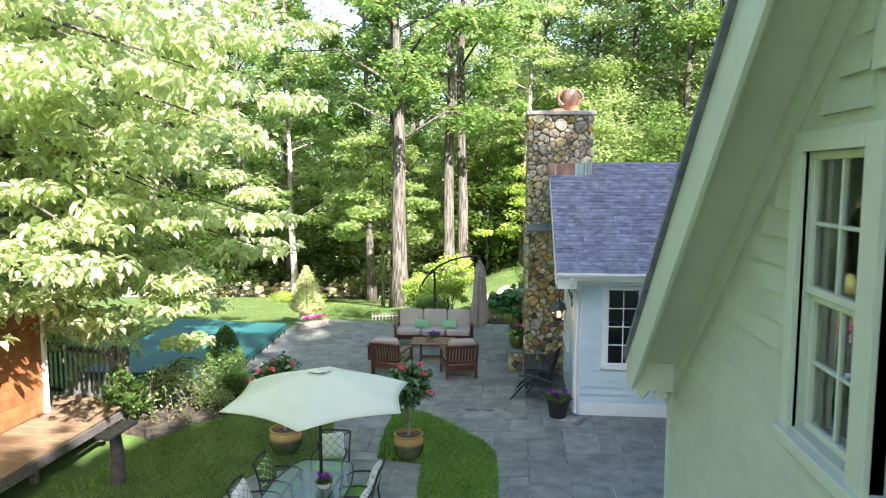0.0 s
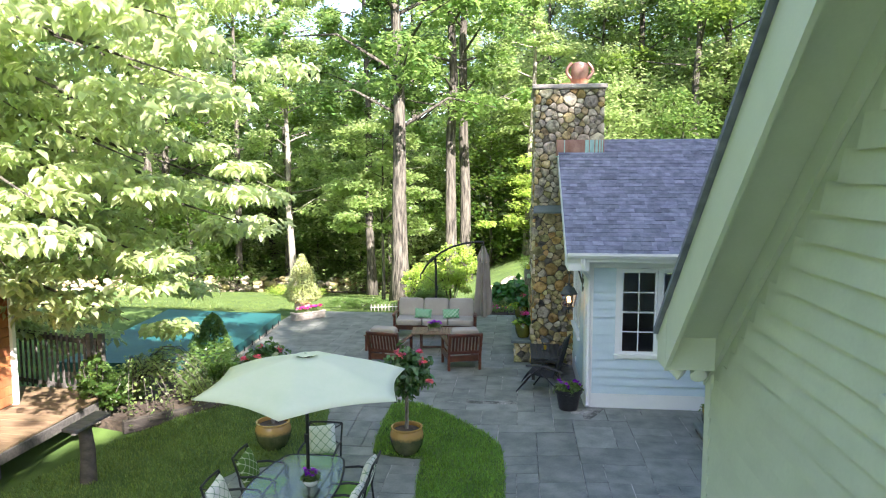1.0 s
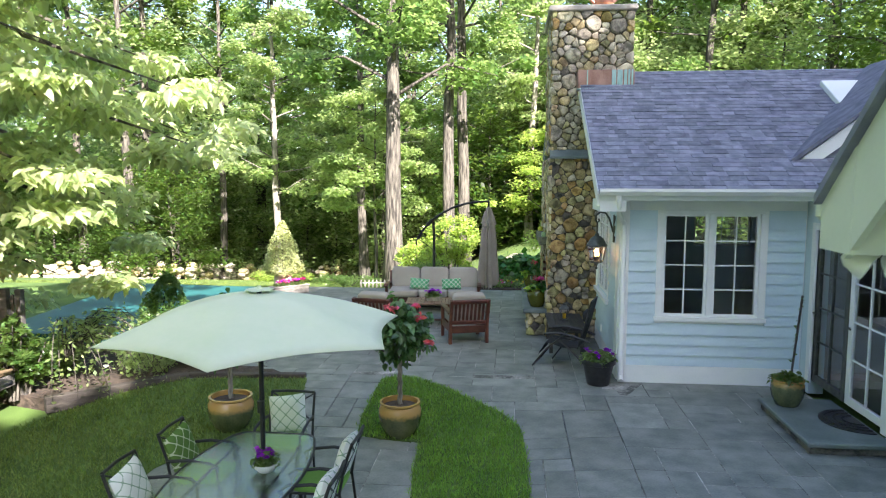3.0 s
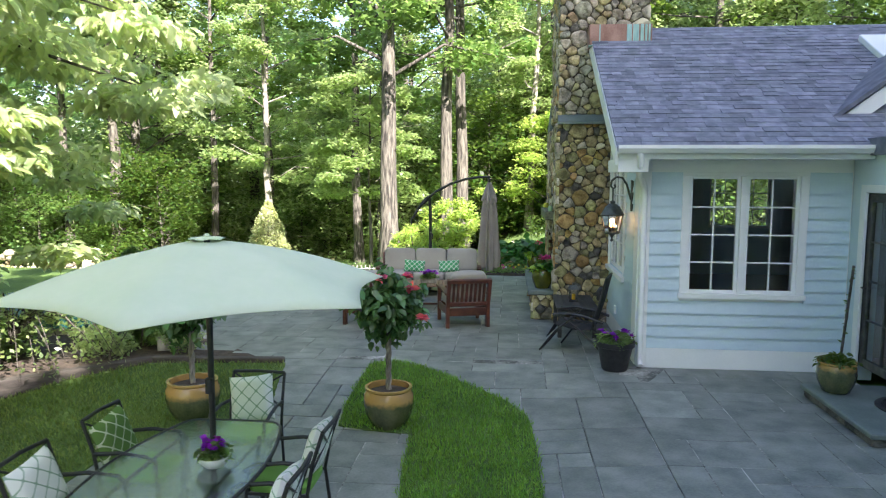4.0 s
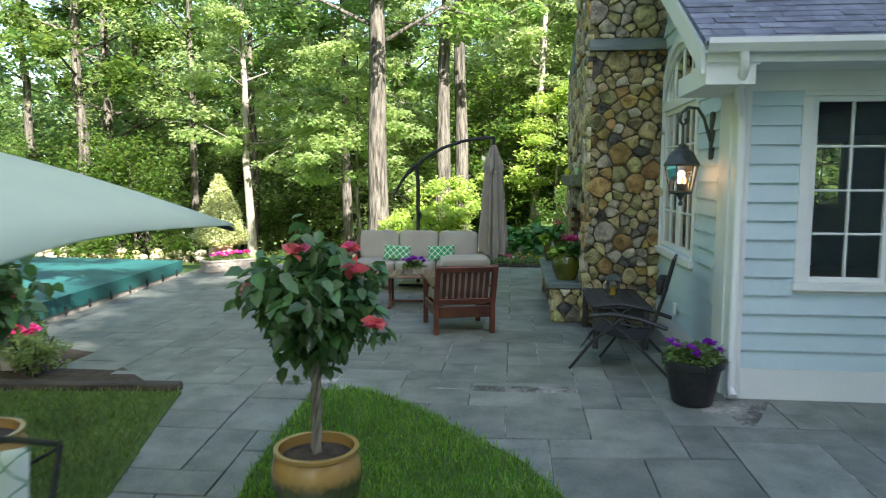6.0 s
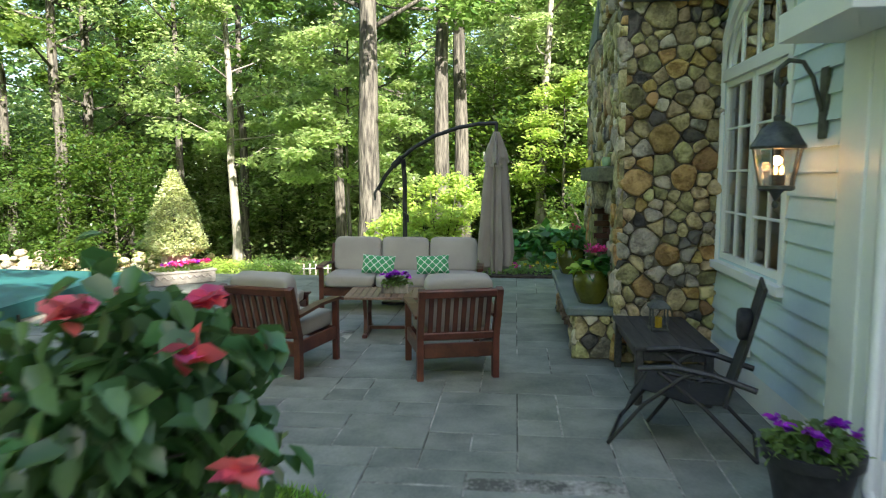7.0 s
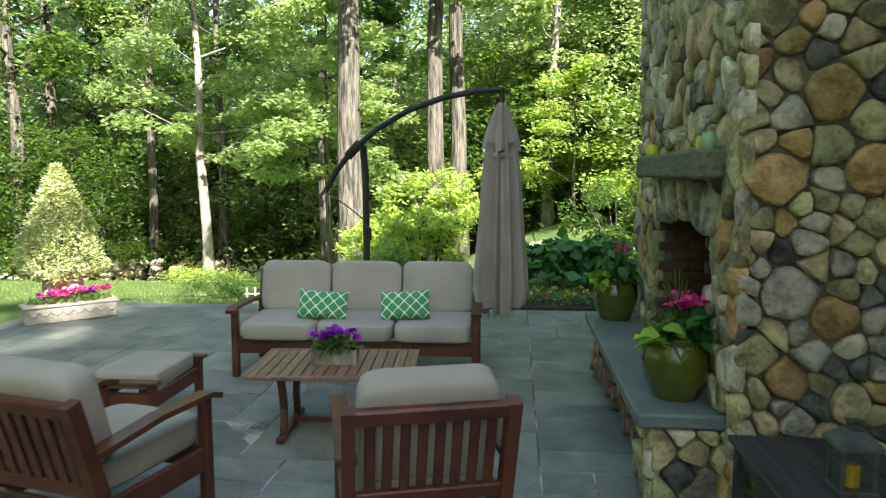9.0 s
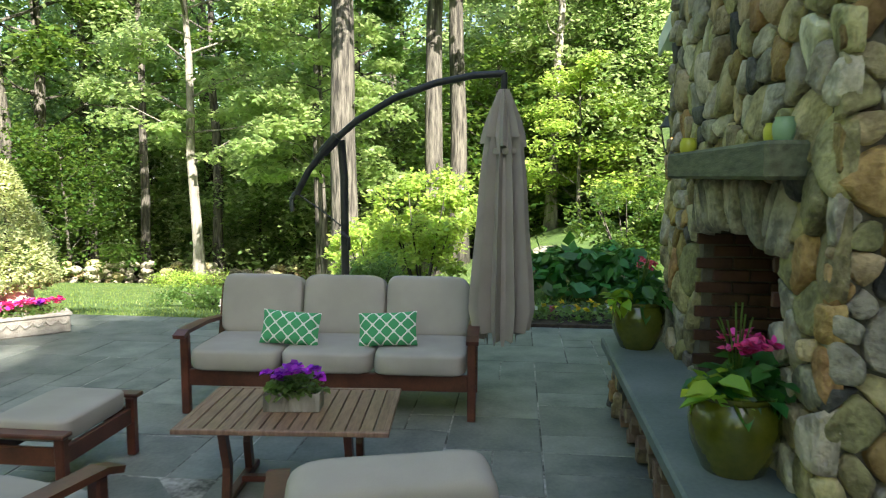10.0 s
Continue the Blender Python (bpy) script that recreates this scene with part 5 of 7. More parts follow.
for x, y, k in ((5.8, 22.5, 0.9), (7.2, 24.5, 1.1), (2.4, 33.5, 1.4), (6.6, 31.5, 1.4), (-5.0, 32.0, 1.1), (9.5, 22.0, 1.0), (11, 27, 1.3), (-9.0, 35.0, 1.3), (13.5, 24, 1.3)):
    plant_tree("understory_tree", LOW[2 if rg.random() < 0.6 else 1], on_ground(x, y, rg.uniform(0, 6.28), k), "leafy young tree below the tall woods", "young trees of the woods")
# trees past the house; unseen ones on the sunny side, added to shade the patio
for x, y in ((23, 9), (24, 17), (19, 22)):
    plant_tree("forest_tree", TALL[rg.randrange(4)], on_ground(x, y, rg.uniform(0, 6.28), rg.uniform(1.0, 1.2)), "tall leafy tree in the belt of woods and added shade trees", "trees of the woods")
# Out of view, added to keep the sun off patio, seats and front wall.
for x, y, k in ((16.1, -19.6, 1.17), (18.4, -21.5, 1.2), (17.2, -24.5, 1.2), (19.8, -18.8, 1.1), (22, -24, 1.3), (11.6, -24.0, 0.90), (20, -31, 1.2), (26, -20, 1.2), (26, -28, 1.2), (8.0, -27.0, 0.86)):
    plant_tree("forest_tree", UNSEEN[rg.randrange(2)], on_ground(x, y, rg.uniform(0, 6.28), k), "tall leafy tree in the belt of woods and added shade trees", "trees of the woods")
# Three more unseen sun blockers, for the dining lawn and the pool side.
for x, y, k in ((7.3, -20.2, 0.74), (9.8, -20.6, 0.78), (16.6, -23.0, 1.3)):
    plant_tree("forest_tree", UNSEEN[rg.randrange(2)], on_ground(x, y, rg.uniform(0, 6.28), k), "tall leafy tree in the belt of woods and added shade trees", "trees of the woods")
for x, y in ((-22, 14), (-26, 6), (-20, 2), (-25, -6), (-24, -14), (-18, -24), (-30, 20), (-27, 13)):
    plant_tree("forest_tree", (TALL if y > 10 else UNSEEN)[rg.randrange(2)], on_ground(x, y, rg.uniform(0, 6.28), rg.uniform(0.9, 1.15)), "tall leafy tree of the surrounding woods", "trees of the woods")
# far woods
ng = np.random.default_rng(77)
n = 42000
ang, rad = ng.uniform(0, 2 * np.pi, n), ng.uniform(58, 95, n)
fx, fy = rad * np.cos(ang), 10 + rad * np.sin(ang)
fz = -5 + 26 * ng.uniform(0, 1, n) ** 1.1
tagged(part("far_woods", leaves("far_woods", np.stack([fx, fy, fz], 1), 1.5, LEAF, 78, 0.2, 0.8), LEAF), "dense green far woods", "woods", kind="stuff")

nb = 42000
bx_, by_ = ng.uniform(-40, 34, nb), ng.uniform(36, 54, nb)
bz_ = -4.5 + 13 * ng.uniform(0, 1, nb) ** 1.4
tagged(part("undergrowth", leaves("undergrowth", np.stack([bx_, by_, bz_], 1), 0.55, LEAF, 79, 0.2, 0.7), LEAF), "leafy undergrowth deep in the woods", "woods", kind="stuff")

# the tree that hangs over the lawn
rg2 = random.Random(31)
s = Shape()
base = [(-8.6, -3.0, -0.3), (-8.5, -3.0, 2.0), (-8.3, -3.1, 4.5), (-8.2, -3.0, 7.0), (-8.2, -3.0, 9.5)]
s.tube(base, [0.36, 0.28, 0.24, 0.18, 0.08], 12)
cs, rs = [], []
for i in range(46):
    f = i / 45
    x, y = -6.5 + 4.6 * ((i * 0.377) % 1), -5.6 + 5.9 * ((i * 0.731) % 1)
    lo = 1.15 + 0.62 * (x + 5.5) if y > -3 else 2.3 + 0.55 * (x + 5.5)
    z = lo + (7.2 - lo) * f ** 1.25
    end = Vector((x, y, z))
    st = Vector((-8.3, -3.0, min(8.8, z + 0.8)))
    mid = st.lerp(end, 0.55) + Vector((0, 0, 0.55))
    s.tube([st, mid, end], [0.06, 0.035, 0.008], 6)
    for j in range(4):
        q = mid.lerp(end, (0.1, 0.45, 0.8, 1.05)[j]) + Vector((rg2.uniform(-0.5, 0.5), rg2.uniform(-0.5, 0.5), rg2.uniform(-0.3, 0.2)))
        cs.append(tuple(q))
        rs.append(rg2.uniform(0.4, 0.8))
over = thing("overhanging_tree", "broad tree with drooping sunlit leaves over the lawn", "tree")
part("trunk", s, BARK, over, smooth=True)
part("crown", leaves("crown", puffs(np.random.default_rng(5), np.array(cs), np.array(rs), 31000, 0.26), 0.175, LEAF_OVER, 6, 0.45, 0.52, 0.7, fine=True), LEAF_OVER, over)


def shrub(name, x, y, z0, rx, ry, tall, count, size, mat, label, seed, top=0.0, category="shrub", droop=0.1):
    """A shrub: stems and a crown of leaves; top: how far it narrows upwards."""
    ng = np.random.default_rng(seed)
    ob = thing(name, label, category, Matrix.Translation((x, y, z0)))
    s = Shape()
    for i in range(7):
        a = i * 0.9
        s.tube([(0.05 * math.cos(a), 0.05 * math.sin(a), -0.05), (rx * 0.3 * math.cos(a), ry * 0.3 * math.sin(a), tall * 0.4), (rx * 0.55 * math.cos(a) * (1 - top), ry * 0.55 * math.sin(a) * (1 - top), tall * 0.8)], [0.02, 0.014, 0.006], 5)
    part("stem_clump", s, BARK, ob)
    if top > 0.6:
        f, a = ng.uniform(0, 1, count) ** 1.2, ng.uniform(0, 2 * np.pi, count)
        r = (1 - f) ** 0.55 * (1 + 0.18 * np.sin(a * 5 + seed) * np.sin(f * 9 + seed)) * ng.uniform(0.55, 1.0, count) ** 0.5
        pts = np.stack([rx * r * np.cos(a), ry * r * np.sin(a), tall * f], 1)
    else:
        k = 46
        d = ng.normal(size=(k, 3))
        d /= np.linalg.norm(d, axis=1)[:, None]
        q = ng.uniform(0.35, 1.05, k)[:, None]
        cen = d * q * np.array([rx * 0.82, ry * 0.82, tall * 0.46]) + np.array([0, 0, tall * 0.5])
        rad = (rx + ry) * 0.5 * ng.uniform(0.14, 0.30, k)
        pts = puffs(ng, cen, rad, count, 0.75)
        pts[:, 2] = np.maximum(pts[:, 2], 0.02)
    part("foliage", leaves("foliage", pts, size, mat, seed, droop), mat, ob)
    return ob


shrub("flowering_shrub", -0.45, 10.9, height(-0.45, 10.9), 1.15, 0.9, 2.05, 7000, 0.10, LEAF_SUNLIT, "tall loose shrub with sunlit yellow-green leaves", 81)
shrub("flowering_shrub", -1.6, 12.6, height(-1.6, 12.6), 0.9, 0.9, 1.4, 3500, 0.10, LEAF_SUNLIT, "loose yellow-green shrub behind the seats", 82)
shrub("clipped_shrub", -0.95, 9.6, height(-0.95, 9.6), 0.85, 0.6, 0.75, 6000, 0.05, LEAF, "low rounded clipped green shrub", 83)
shrub("dark_shrub", 3.0, 13.0, 0, 1.3, 1.0, 1.7, 6000, 0.09, LEAF_DARK, "dark green shrub beyond the flower bed", 84)
shrub("dark_shrub", 5.5, 15.0, 0, 1.8, 1.4, 2.4, 6000, 0.12, LEAF_DARK, "tall dark green shrub beyond the chimney", 85)
shrub("groundcover", -3.6, 10.8, height(-3.6, 10.8), 1.3, 0.5, 0.28, 4000, 0.05, LEAF, "low green ground cover round the lawn tree", 86)
shrub("lawn_shrub", -3.95, 0.35, 0, 0.6, 0.45, 0.6, 2000, 0.07, LEAF, "loose shrub by the pool with yellow-green leaves", 87)
shrub("lawn_shrub", -5.3, -0.5, 0, 0.8, 0.7, 0.6, 1500, 0.07, LEAF, "leafy shrub at the lawn's far edge", 88, droop=0.4)
shrub("lawn_shrub", -5.2, -1.45, 0, 0.6, 0.45, 0.85, 1600, 0.08, LEAF_DARK, "tangled leafy shrub at the end of the lawn", 91)
shrub("lawn_shrub", -4.0, -0.35, 0, 0.5, 0.35, 0.45, 900, 0.06, LEAF_YELLOW, "low arching shrub over the timber edging", 92)
shrub("lawn_shrub", -3.15, -0.02, 0, 0.4, 0.3, 0.42, 1100, 0.055, LEAF_YELLOW, "small yellow-green shrub beside the patio", 93)
shrub("climbing_vine", -5.25, -1.6, 0.0, 0.35, 0.25, 1.25, 1800, 0.075, LEAF, "leafy vine on the deck trellis", 94)
shrub("conical_spruce", -4.25, 0.75, 0, 0.62, 0.58, 1.38, 9000, 0.055, LEAF, "small conical green spruce by the pool cover", 90, top=0.9)
# hosta bed
for i, (x, y, r) in enumerate(((1.35, 9.9, 0.55), (1.95, 10.2, 0.6), (2.5, 10.0, 0.5), (1.7, 10.9, 0.5), (2.4, 11.0, 0.55))):
    ng = np.random.default_rng(100 + i)
    hb = thing("hosta", "clump of broad dark green hosta leaves", "plant", Matrix.Translation((x, y, height(x, y) - 0.05)), "hostas in the bed")
    a, f = ng.uniform(0, 6.28, 150), ng.uniform(0.15, 1, 150)
    pts = np.stack([r * f * np.cos(a), r * f * np.sin(a), 0.2 + 0.5 * (1 - f * f) + ng.uniform(0, 0.12, 150)], 1)
    part("leaf_clump", leaves("leaf_clump", pts, 0.24, LEAF_HOSTA, 200 + i, 0.5, 0.75), LEAF_HOSTA, hb)
# flower bed along the patio's edge
tagged(part("flower_bed_soil", Shape().prism([(0.3, 8.17), (3.2, 8.17), (3.2, 9.0), (0.3, 9.0)], -0.06, 0.03), SOIL), "dark soil of the narrow flower bed", "soil", kind="structure")
ng = np.random.default_rng(140)
pts = np.stack([ng.uniform(0.4, 3.1, 1500), ng.uniform(8.25, 8.95, 1500), ng.uniform(0.03, 0.16, 1500)], 1)
tagged(part("bedding_plants", leaves("bedding_plants", pts, 0.07, LEAF, 141, -0.3), LEAF), "low green bedding plants in the flower bed", "plants", kind="stuff")


def blooms(n, places, r, mat, seed, petals=7):
    """Open flowers: rings of petals round each place."""
    ng = np.random.default_rng(seed)
    pts = np.repeat(np.asarray(places, dtype=float), petals, axis=0) + ng.normal(0, r * 0.16, (len(places) * petals, 3))
    return leaves(n, pts, r, mat, seed, -0.35, 0.95, 0.9, fine=True)


for nm, mat, lab, k in (("yellow_flowers", PETAL_YELLOW, "yellow bedding flowers", 22), ("pink_flowers", PETAL_PINK, "deep pink bedding flowers", 10), ("white_flowers", WHITE, "white bedding flowers", 9)):
    ng = np.random.default_rng(len(nm))
    pl = np.stack([ng.uniform(0.6, 3.0, k), ng.uniform(8.3, 8.8, k), ng.uniform(0.14, 0.2, k)], 1)
    tagged(part(nm, blooms("flowers", pl, 0.05, mat, 150 + k), mat), lab, "flowers", kind="stuff")

# dry stone wall along the wood's edge, and rocks by the bed
rg = random.Random(55)
rock_meshes = []
for i in range(6):
    bmr = bmesh.new()
    bmesh.ops.create_icosphere(bmr, subdivisions=2, radius=0.5)
    for v in bmr.verts:
        v.co *= 1 + 0.35 * noise.noise(v.co * 1.8 + Vector((i * 9, 0, 0)))
        v.co.z *= 0.62
    me = bpy.data.meshes.new("rock")
    bmr.to_mesh(me)
    bmr.free()
    me.materials.append(STONES[(0, 5, 4, 1, 0, 5)[i]])
    me.shade_smooth()
    rock_meshes.append(me)
dry_wall = thing("dry_stone_wall", "low dry stone wall of grey boulders along the woods", "wall")
line = [(-30, 21), (-22, 25.5), (-17.5, 27.8), (-13, 31), (-8, 33.5), (-3, 35.5)]
for (xa, ya), (xb, yb) in zip(line, line[1:]):
    n = int(math.hypot(xb - xa, yb - ya) / 0.42)
    for i in range(n):
        x, y = xa + (xb - xa) * i / n, ya + (yb - ya) * i / n
        for j in range(3 if rg.random() < 0.6 else 4):
            k = rg.uniform(0.4, 0.75)
            part("wall_stone", rg.choice(rock_meshes), None, dry_wall, at=Matrix.LocRotScale((x + rg.uniform(-0.2, 0.2), y + rg.uniform(-0.2, 0.2), height(x, y) + 0.02 + j * 0.25), Euler((rg.uniform(-0.3, 0.3), rg.uniform(-0.3, 0.3), rg.uniform(0, 6))), (k, k * 0.8, k * 0.9)))
for x, y, k in ((1.2, 12.4, 1.0), (2.1, 12.6, 0.9), (0.6, 13.2, 0.8), (2.8, 12.0, 0.7), (1.6, 13.5, 1.3), (0.9, 9.7, 0.5)):
    tagged(part("garden_rock", rg.choice(rock_meshes), None, at=Matrix.LocRotScale((x, y, height(x, y) + 0.12 * k), Euler((0.1, 0.2, rg.uniform(0, 6))), (k, k * 0.8, k * 0.8))), "weathered grey garden rock behind the hostas", "rock", "rocks behind the bed")


for x, y, k in ((0.9, 9.25, 1.0), (1.75, 9.3, 1.2), (2.6, 9.28, 0.9)):
    tagged(part("path_stone", Shape().box((0, 0, 0.04), (0.72 * k, 0.42, 0.06), b=0.02), SLAB, at=Matrix.LocRotScale((x, y, height(x, y) - 0.03), Euler((0, 0, k * 0.2 - 0.2)), None)), "flat grey stepping stone beyond the flower bed", "stone", "stepping stones")
shrub("groundcover", -9.6, 22.2, height(-9.6, 22.2), 1.9, 0.9, 0.5, 4500, 0.07, LEAF_SUNLIT, "low bright ground cover round the slender tree", 96)

# arching bush that leans out over the bed and the lawn
ba = thing("arching_bush", "loose bush of long arching twigs over the mulch bed", "shrub", Matrix.Translation((-5.0, -0.85, 0)))
rga = random.Random(71)
pts_a, stems = [], Shape()
for i in range(26):
    a = rga.uniform(-1.25, 1.0)
    reach, up = rga.uniform(0.6, 1.55), rga.uniform(0.55, 1.15)
    arc = [Vector((reach * q * math.cos(a), reach * q * math.sin(a), up * 4 * q * (1 - q) * 0.8 + 0.22 * (1 - q) + 0.08)) for q in (0, 0.2, 0.4, 0.6, 0.8, 1.0)]
    stems.tube(arc, [0.012, 0.010, 0.008, 0.006, 0.005, 0.003], 5)
    for k in range(58):
        q = rga.uniform(0.25, 1.0) * 5
        j = min(4, int(q))
        p = arc[j].lerp(arc[j + 1], q - j)
        pts_a.append((p.x + rga.gauss(0, 0.06), p.y + rga.gauss(0, 0.06), max(0.03, p.z + rga.gauss(-0.02, 0.05))))
part("stem_clump", stems, BARK, ba)
part("foliage", leaves("foliage", np.array(pts_a), 0.075, LEAF_YELLOW, 72, 0.4), LEAF_YELLOW, ba)

# ---- seating group ----
def build_lounge(name, label, category, width, seats, at, back_cushions=True):
    """A slatted wooden armchair or sofa facing +y, origin under its middle."""
    t = thing(name, label, category, at)
    w, d = width / 2, 0.37
    for sx in (-1, 1):
        part("front_leg", Shape().box((sx * (w - 0.03), d - 0.03, 0.29), (0.06, 0.055, 0.58), b=0.008), TEAK, t)
        part("back_leg", Shape().bar([(sx * (w - 0.03), -d + 0.02, 0), (sx * (w - 0.03), -d + 0.02, 0.36), (sx * (w - 0.03), -d - 0.11, 0.81)], 0.055, 0.07), TEAK, t)
        part("armrest", Shape().bar([(sx * (w - 0.025), d + 0.06, 0.575), (sx * (w - 0.025), d - 0.02, 0.60), (sx * (w - 0.025), 0.0, 0.60), (sx * (w - 0.025), -d - 0.02, 0.56)], 0.085, 0.028), TEAK, t)
        part("side_rail", Shape().box((sx * (w - 0.03), 0, 0.27), (0.035, 2 * d - 0.08, 0.12), b=0.006), TEAK, t)
    part("front_rail", Shape().box((0, d - 0.03, 0.27), (2 * w - 0.12, 0.035, 0.12), b=0.006), TEAK, t)
    part("back_rail", Shape().box((0, -d + 0.01, 0.26), (2 * w - 0.12, 0.035, 0.13), b=0.006), TEAK, t)
    lean = pose(0, -d + 0.015, 0.36, 16, 0, 0)
    part("lower_back_rail", Shape().box((0, 0, 0.03), (2 * w - 0.11, 0.035, 0.07), lean, 0.006), TEAK, t)
    part("top_rail", Shape().box((0, 0, 0.43), (2 * w + 0.0, 0.045, 0.075), lean, 0.012), TEAK, t)
    n = round((2 * w - 0.16) / 0.068)
    for i in range(n):
        x = -w + 0.115 + (2 * w - 0.23) * i / (n - 1)
        part("back_slat", Shape().box((x, 0, 0.23), (0.042, 0.018, 0.34), lean, 0.004), TEAK, t)
    sw = (2 * w - 0.13) / seats
    for i in range(seats):
        x = -w + 0.065 + sw * (i + 0.5)
        part("seat_cushion", Shape().pillow((x, 0.04, 0.405), (sw - 0.006, 2 * d + 0.02, 0.165), 0.28, 36, puff=0.02), CUSHION, t, smooth=True)
        m = pose(x, -d + 0.11, 0.47, 16, 0, 0)
        part("back_cushion", Shape().pillow((0, 0, 0.22), (sw - 0.006, 0.19, 0.48), 0.30, 36, m, 0.03), CUSHION, t, smooth=True)
    return t


def throw_pillow(at, w, h, mat, label, group):
    """A flat square-ended pillow standing on edge, thick in the middle, with pinched corners."""
    s, n = Shape(), 14
    v, f = [], []
    for side in (1, -1):
        for j in range(n + 1):
            for i in range(n + 1):
                a, b = 2 * i / n - 1, 2 * j / n - 1
                t_ = ((1 - a ** 4) * (1 - b ** 4)) ** 0.5
                v.append((a * w / 2 * (1 - 0.05 * (1 - b * b)), side * 0.062 * t_, h / 2 + b * h / 2 * (1 - 0.06 * (1 - a * a))))
    m1 = (n + 1) * (n + 1)
    for j in range(n):
        for i in range(n):
            q = j * (n + 1) + i
            f += [(q, q + n + 1, q + n + 2, q + 1), (m1 + q, m1 + q + 1, m1 + q + n + 2, m1 + q + n + 1)]
    s.add(v, f)
    ob = part("throw_pillow", s, mat, None, smooth=True, at=at)
    return tagged(ob, label, "pillow", group)


build_lounge("sofa", "three-seat red-brown wooden sofa with taupe cushions on the patio", "sofa", 2.10, 3, Matrix.LocRotScale((-0.32, 5.29, 0), Euler((0, 0, radians(182))), None))
tagged(build_lounge("armchair", "red-brown slatted wooden armchair with taupe cushions by the coffee table", "armchair", 0.73, 1, Matrix.LocRotScale((0.57, 2.44, 0), Euler((0, 0, radians(17))), None)), group="armchairs on the patio")
tagged(build_lounge("armchair", "red-brown slatted wooden armchair with taupe cushions beside the ottoman", "armchair", 0.73, 1, Matrix.LocRotScale((-0.95, 2.38, 0), Euler((0, 0, radians(-13))), None)), group="armchairs on the patio")
for x in (-0.62, 0.10):
    throw_pillow(Matrix.LocRotScale((x, 5.06 + 0.05 * (x > 0), 0.485), Euler((radians(-20), radians(4 if x < 0 else -3), radians(3))), None), 0.43, 0.25, PILLOW_GREEN, "small green and white trellis pillow on the sofa", "pillows on the sofa")

ott = thing("ottoman", "low red-brown wooden ottoman with a taupe cushion", "ottoman", Matrix.Translation((-1.53, 3.84, 0)))
for sx in (-1, 1):
    for sy in (-1, 1):
        part("leg", Shape().box((sx * 0.22, sy * 0.33, 0.18), (0.055, 0.055, 0.36), b=0.008), TEAK, ott)
    part("side_rail", Shape().box((sx * 0.22, 0, 0.25), (0.03, 0.61, 0.10), b=0.006), TEAK, ott)
for sy in (-1, 1):
    part("end_rail", Shape().box((0, sy * 0.33, 0.25), (0.39, 0.03, 0.10), b=0.006), TEAK, ott)
    part("end_cap", Shape().box((0, sy * 0.345, 0.372), (0.54, 0.085, 0.024), b=0.008), TEAK, ott)
part("cushion", Shape().pillow((0, 0, 0.365), (0.46, 0.60, 0.13), 0.28, 32, puff=0.02), CUSHION, ott, smooth=True)

ct = thing("coffee_table", "slatted weathered wooden coffee table on curved legs", "table", Matrix.LocRotScale((-0.163, 3.82, 0), Euler((0, 0, radians(4.6))), None))
for i in range(15):
    part("slat", Shape().box((-0.495 + 0.99 * i / 14, 0, 0.447), (0.064, 0.66, 0.02), b=0.003), TABLE_WOOD, ct)
for sy in (-1, 1):
    part("edge_rail", Shape().box((0, sy * 0.345, 0.447), (1.08, 0.03, 0.026), b=0.004), TABLE_WOOD, ct)
for sx in (-1, 1):
    part("end_rail", Shape().box((sx * 0.525, 0, 0.448), (0.028, 0.66, 0.024), b=0.003), TABLE_WOOD, ct)
    part("foot", Shape().box((sx * 0.32, 0, 0.02), (0.055, 0.62, 0.04), b=0.008), TEAK, ct)
    for sy in (-1, 1):
        part("leg", Shape().bar([(sx * 0.32, sy * 0.20, 0.04), (sx * 0.32, sy * 0.17, 0.2), (sx * 0.32, sy * 0.25, 0.437)], 0.04, 0.05), TEAK, ct)
part("stretcher", Shape().box((0, 0, 0.06), (0.60, 0.045, 0.035), b=0.005), TEAK, ct)


def flower_mass(parent, name, centre, rx, ry, rz, count, size, mat, seed, droop=0.2):
    ng = np.random.default_rng(seed)
    d = ng.normal(size=(count, 3))
    d /= np.linalg.norm(d, axis=1)[:, None]
    d[:, 2] = np.abs(d[:, 2])
    pts = np.array(centre) + d * (ng.uniform(0.3, 1, count) ** 0.5)[:, None] * np.array([rx, ry, rz])
    return part(name, leaves(name, pts, size, mat, seed, droop, fine=True), mat, parent)


def flower_heads(parent, centre, rx, ry, rz, k, r, mat, seed, label=""):
    ng = np.random.default_rng(seed)
    for i in range(k):
        a, q = ng.uniform(0, 6.28), ng.uniform(0.4, 1.0)
        p = (centre[0] + rx * q * math.cos(a), centre[1] + ry * q * math.sin(a), centre[2] + rz * (0.65 + 0.4 * ng.random()))
        part("bloom", blooms("bloom", [p], r, mat, seed * 50 + i, 9), mat, parent, label)


fb = thing("flower_box", "small wooden box of purple petunias on the coffee table", "planter", Matrix.LocRotScale((-0.17, 3.81, 0.457), Euler((0, 0, radians(6))), None))
for sy in (-1, 1):
    part("box_side", Shape().box((0, sy * 0.06, 0.05), (0.30, 0.014, 0.10), b=0.003), PALE_BARK, fb)
for sx in (-1, 1):
    part("box_end", Shape().box((sx * 0.143, 0, 0.05), (0.014, 0.106, 0.10), b=0.003), PALE_BARK, fb)
part("soil", Shape().box((0, 0, 0.07), (0.27, 0.104, 0.03), b=0), SOIL, fb)
flower_mass(fb, "foliage", (0, 0, 0.09), 0.17, 0.10, 0.10, 260, 0.05, LEAF, 301)
flower_heads(fb, (0, 0, 0.10), 0.19, 0.10, 0.11, 14, 0.042, PETAL_PURPLE, 302)

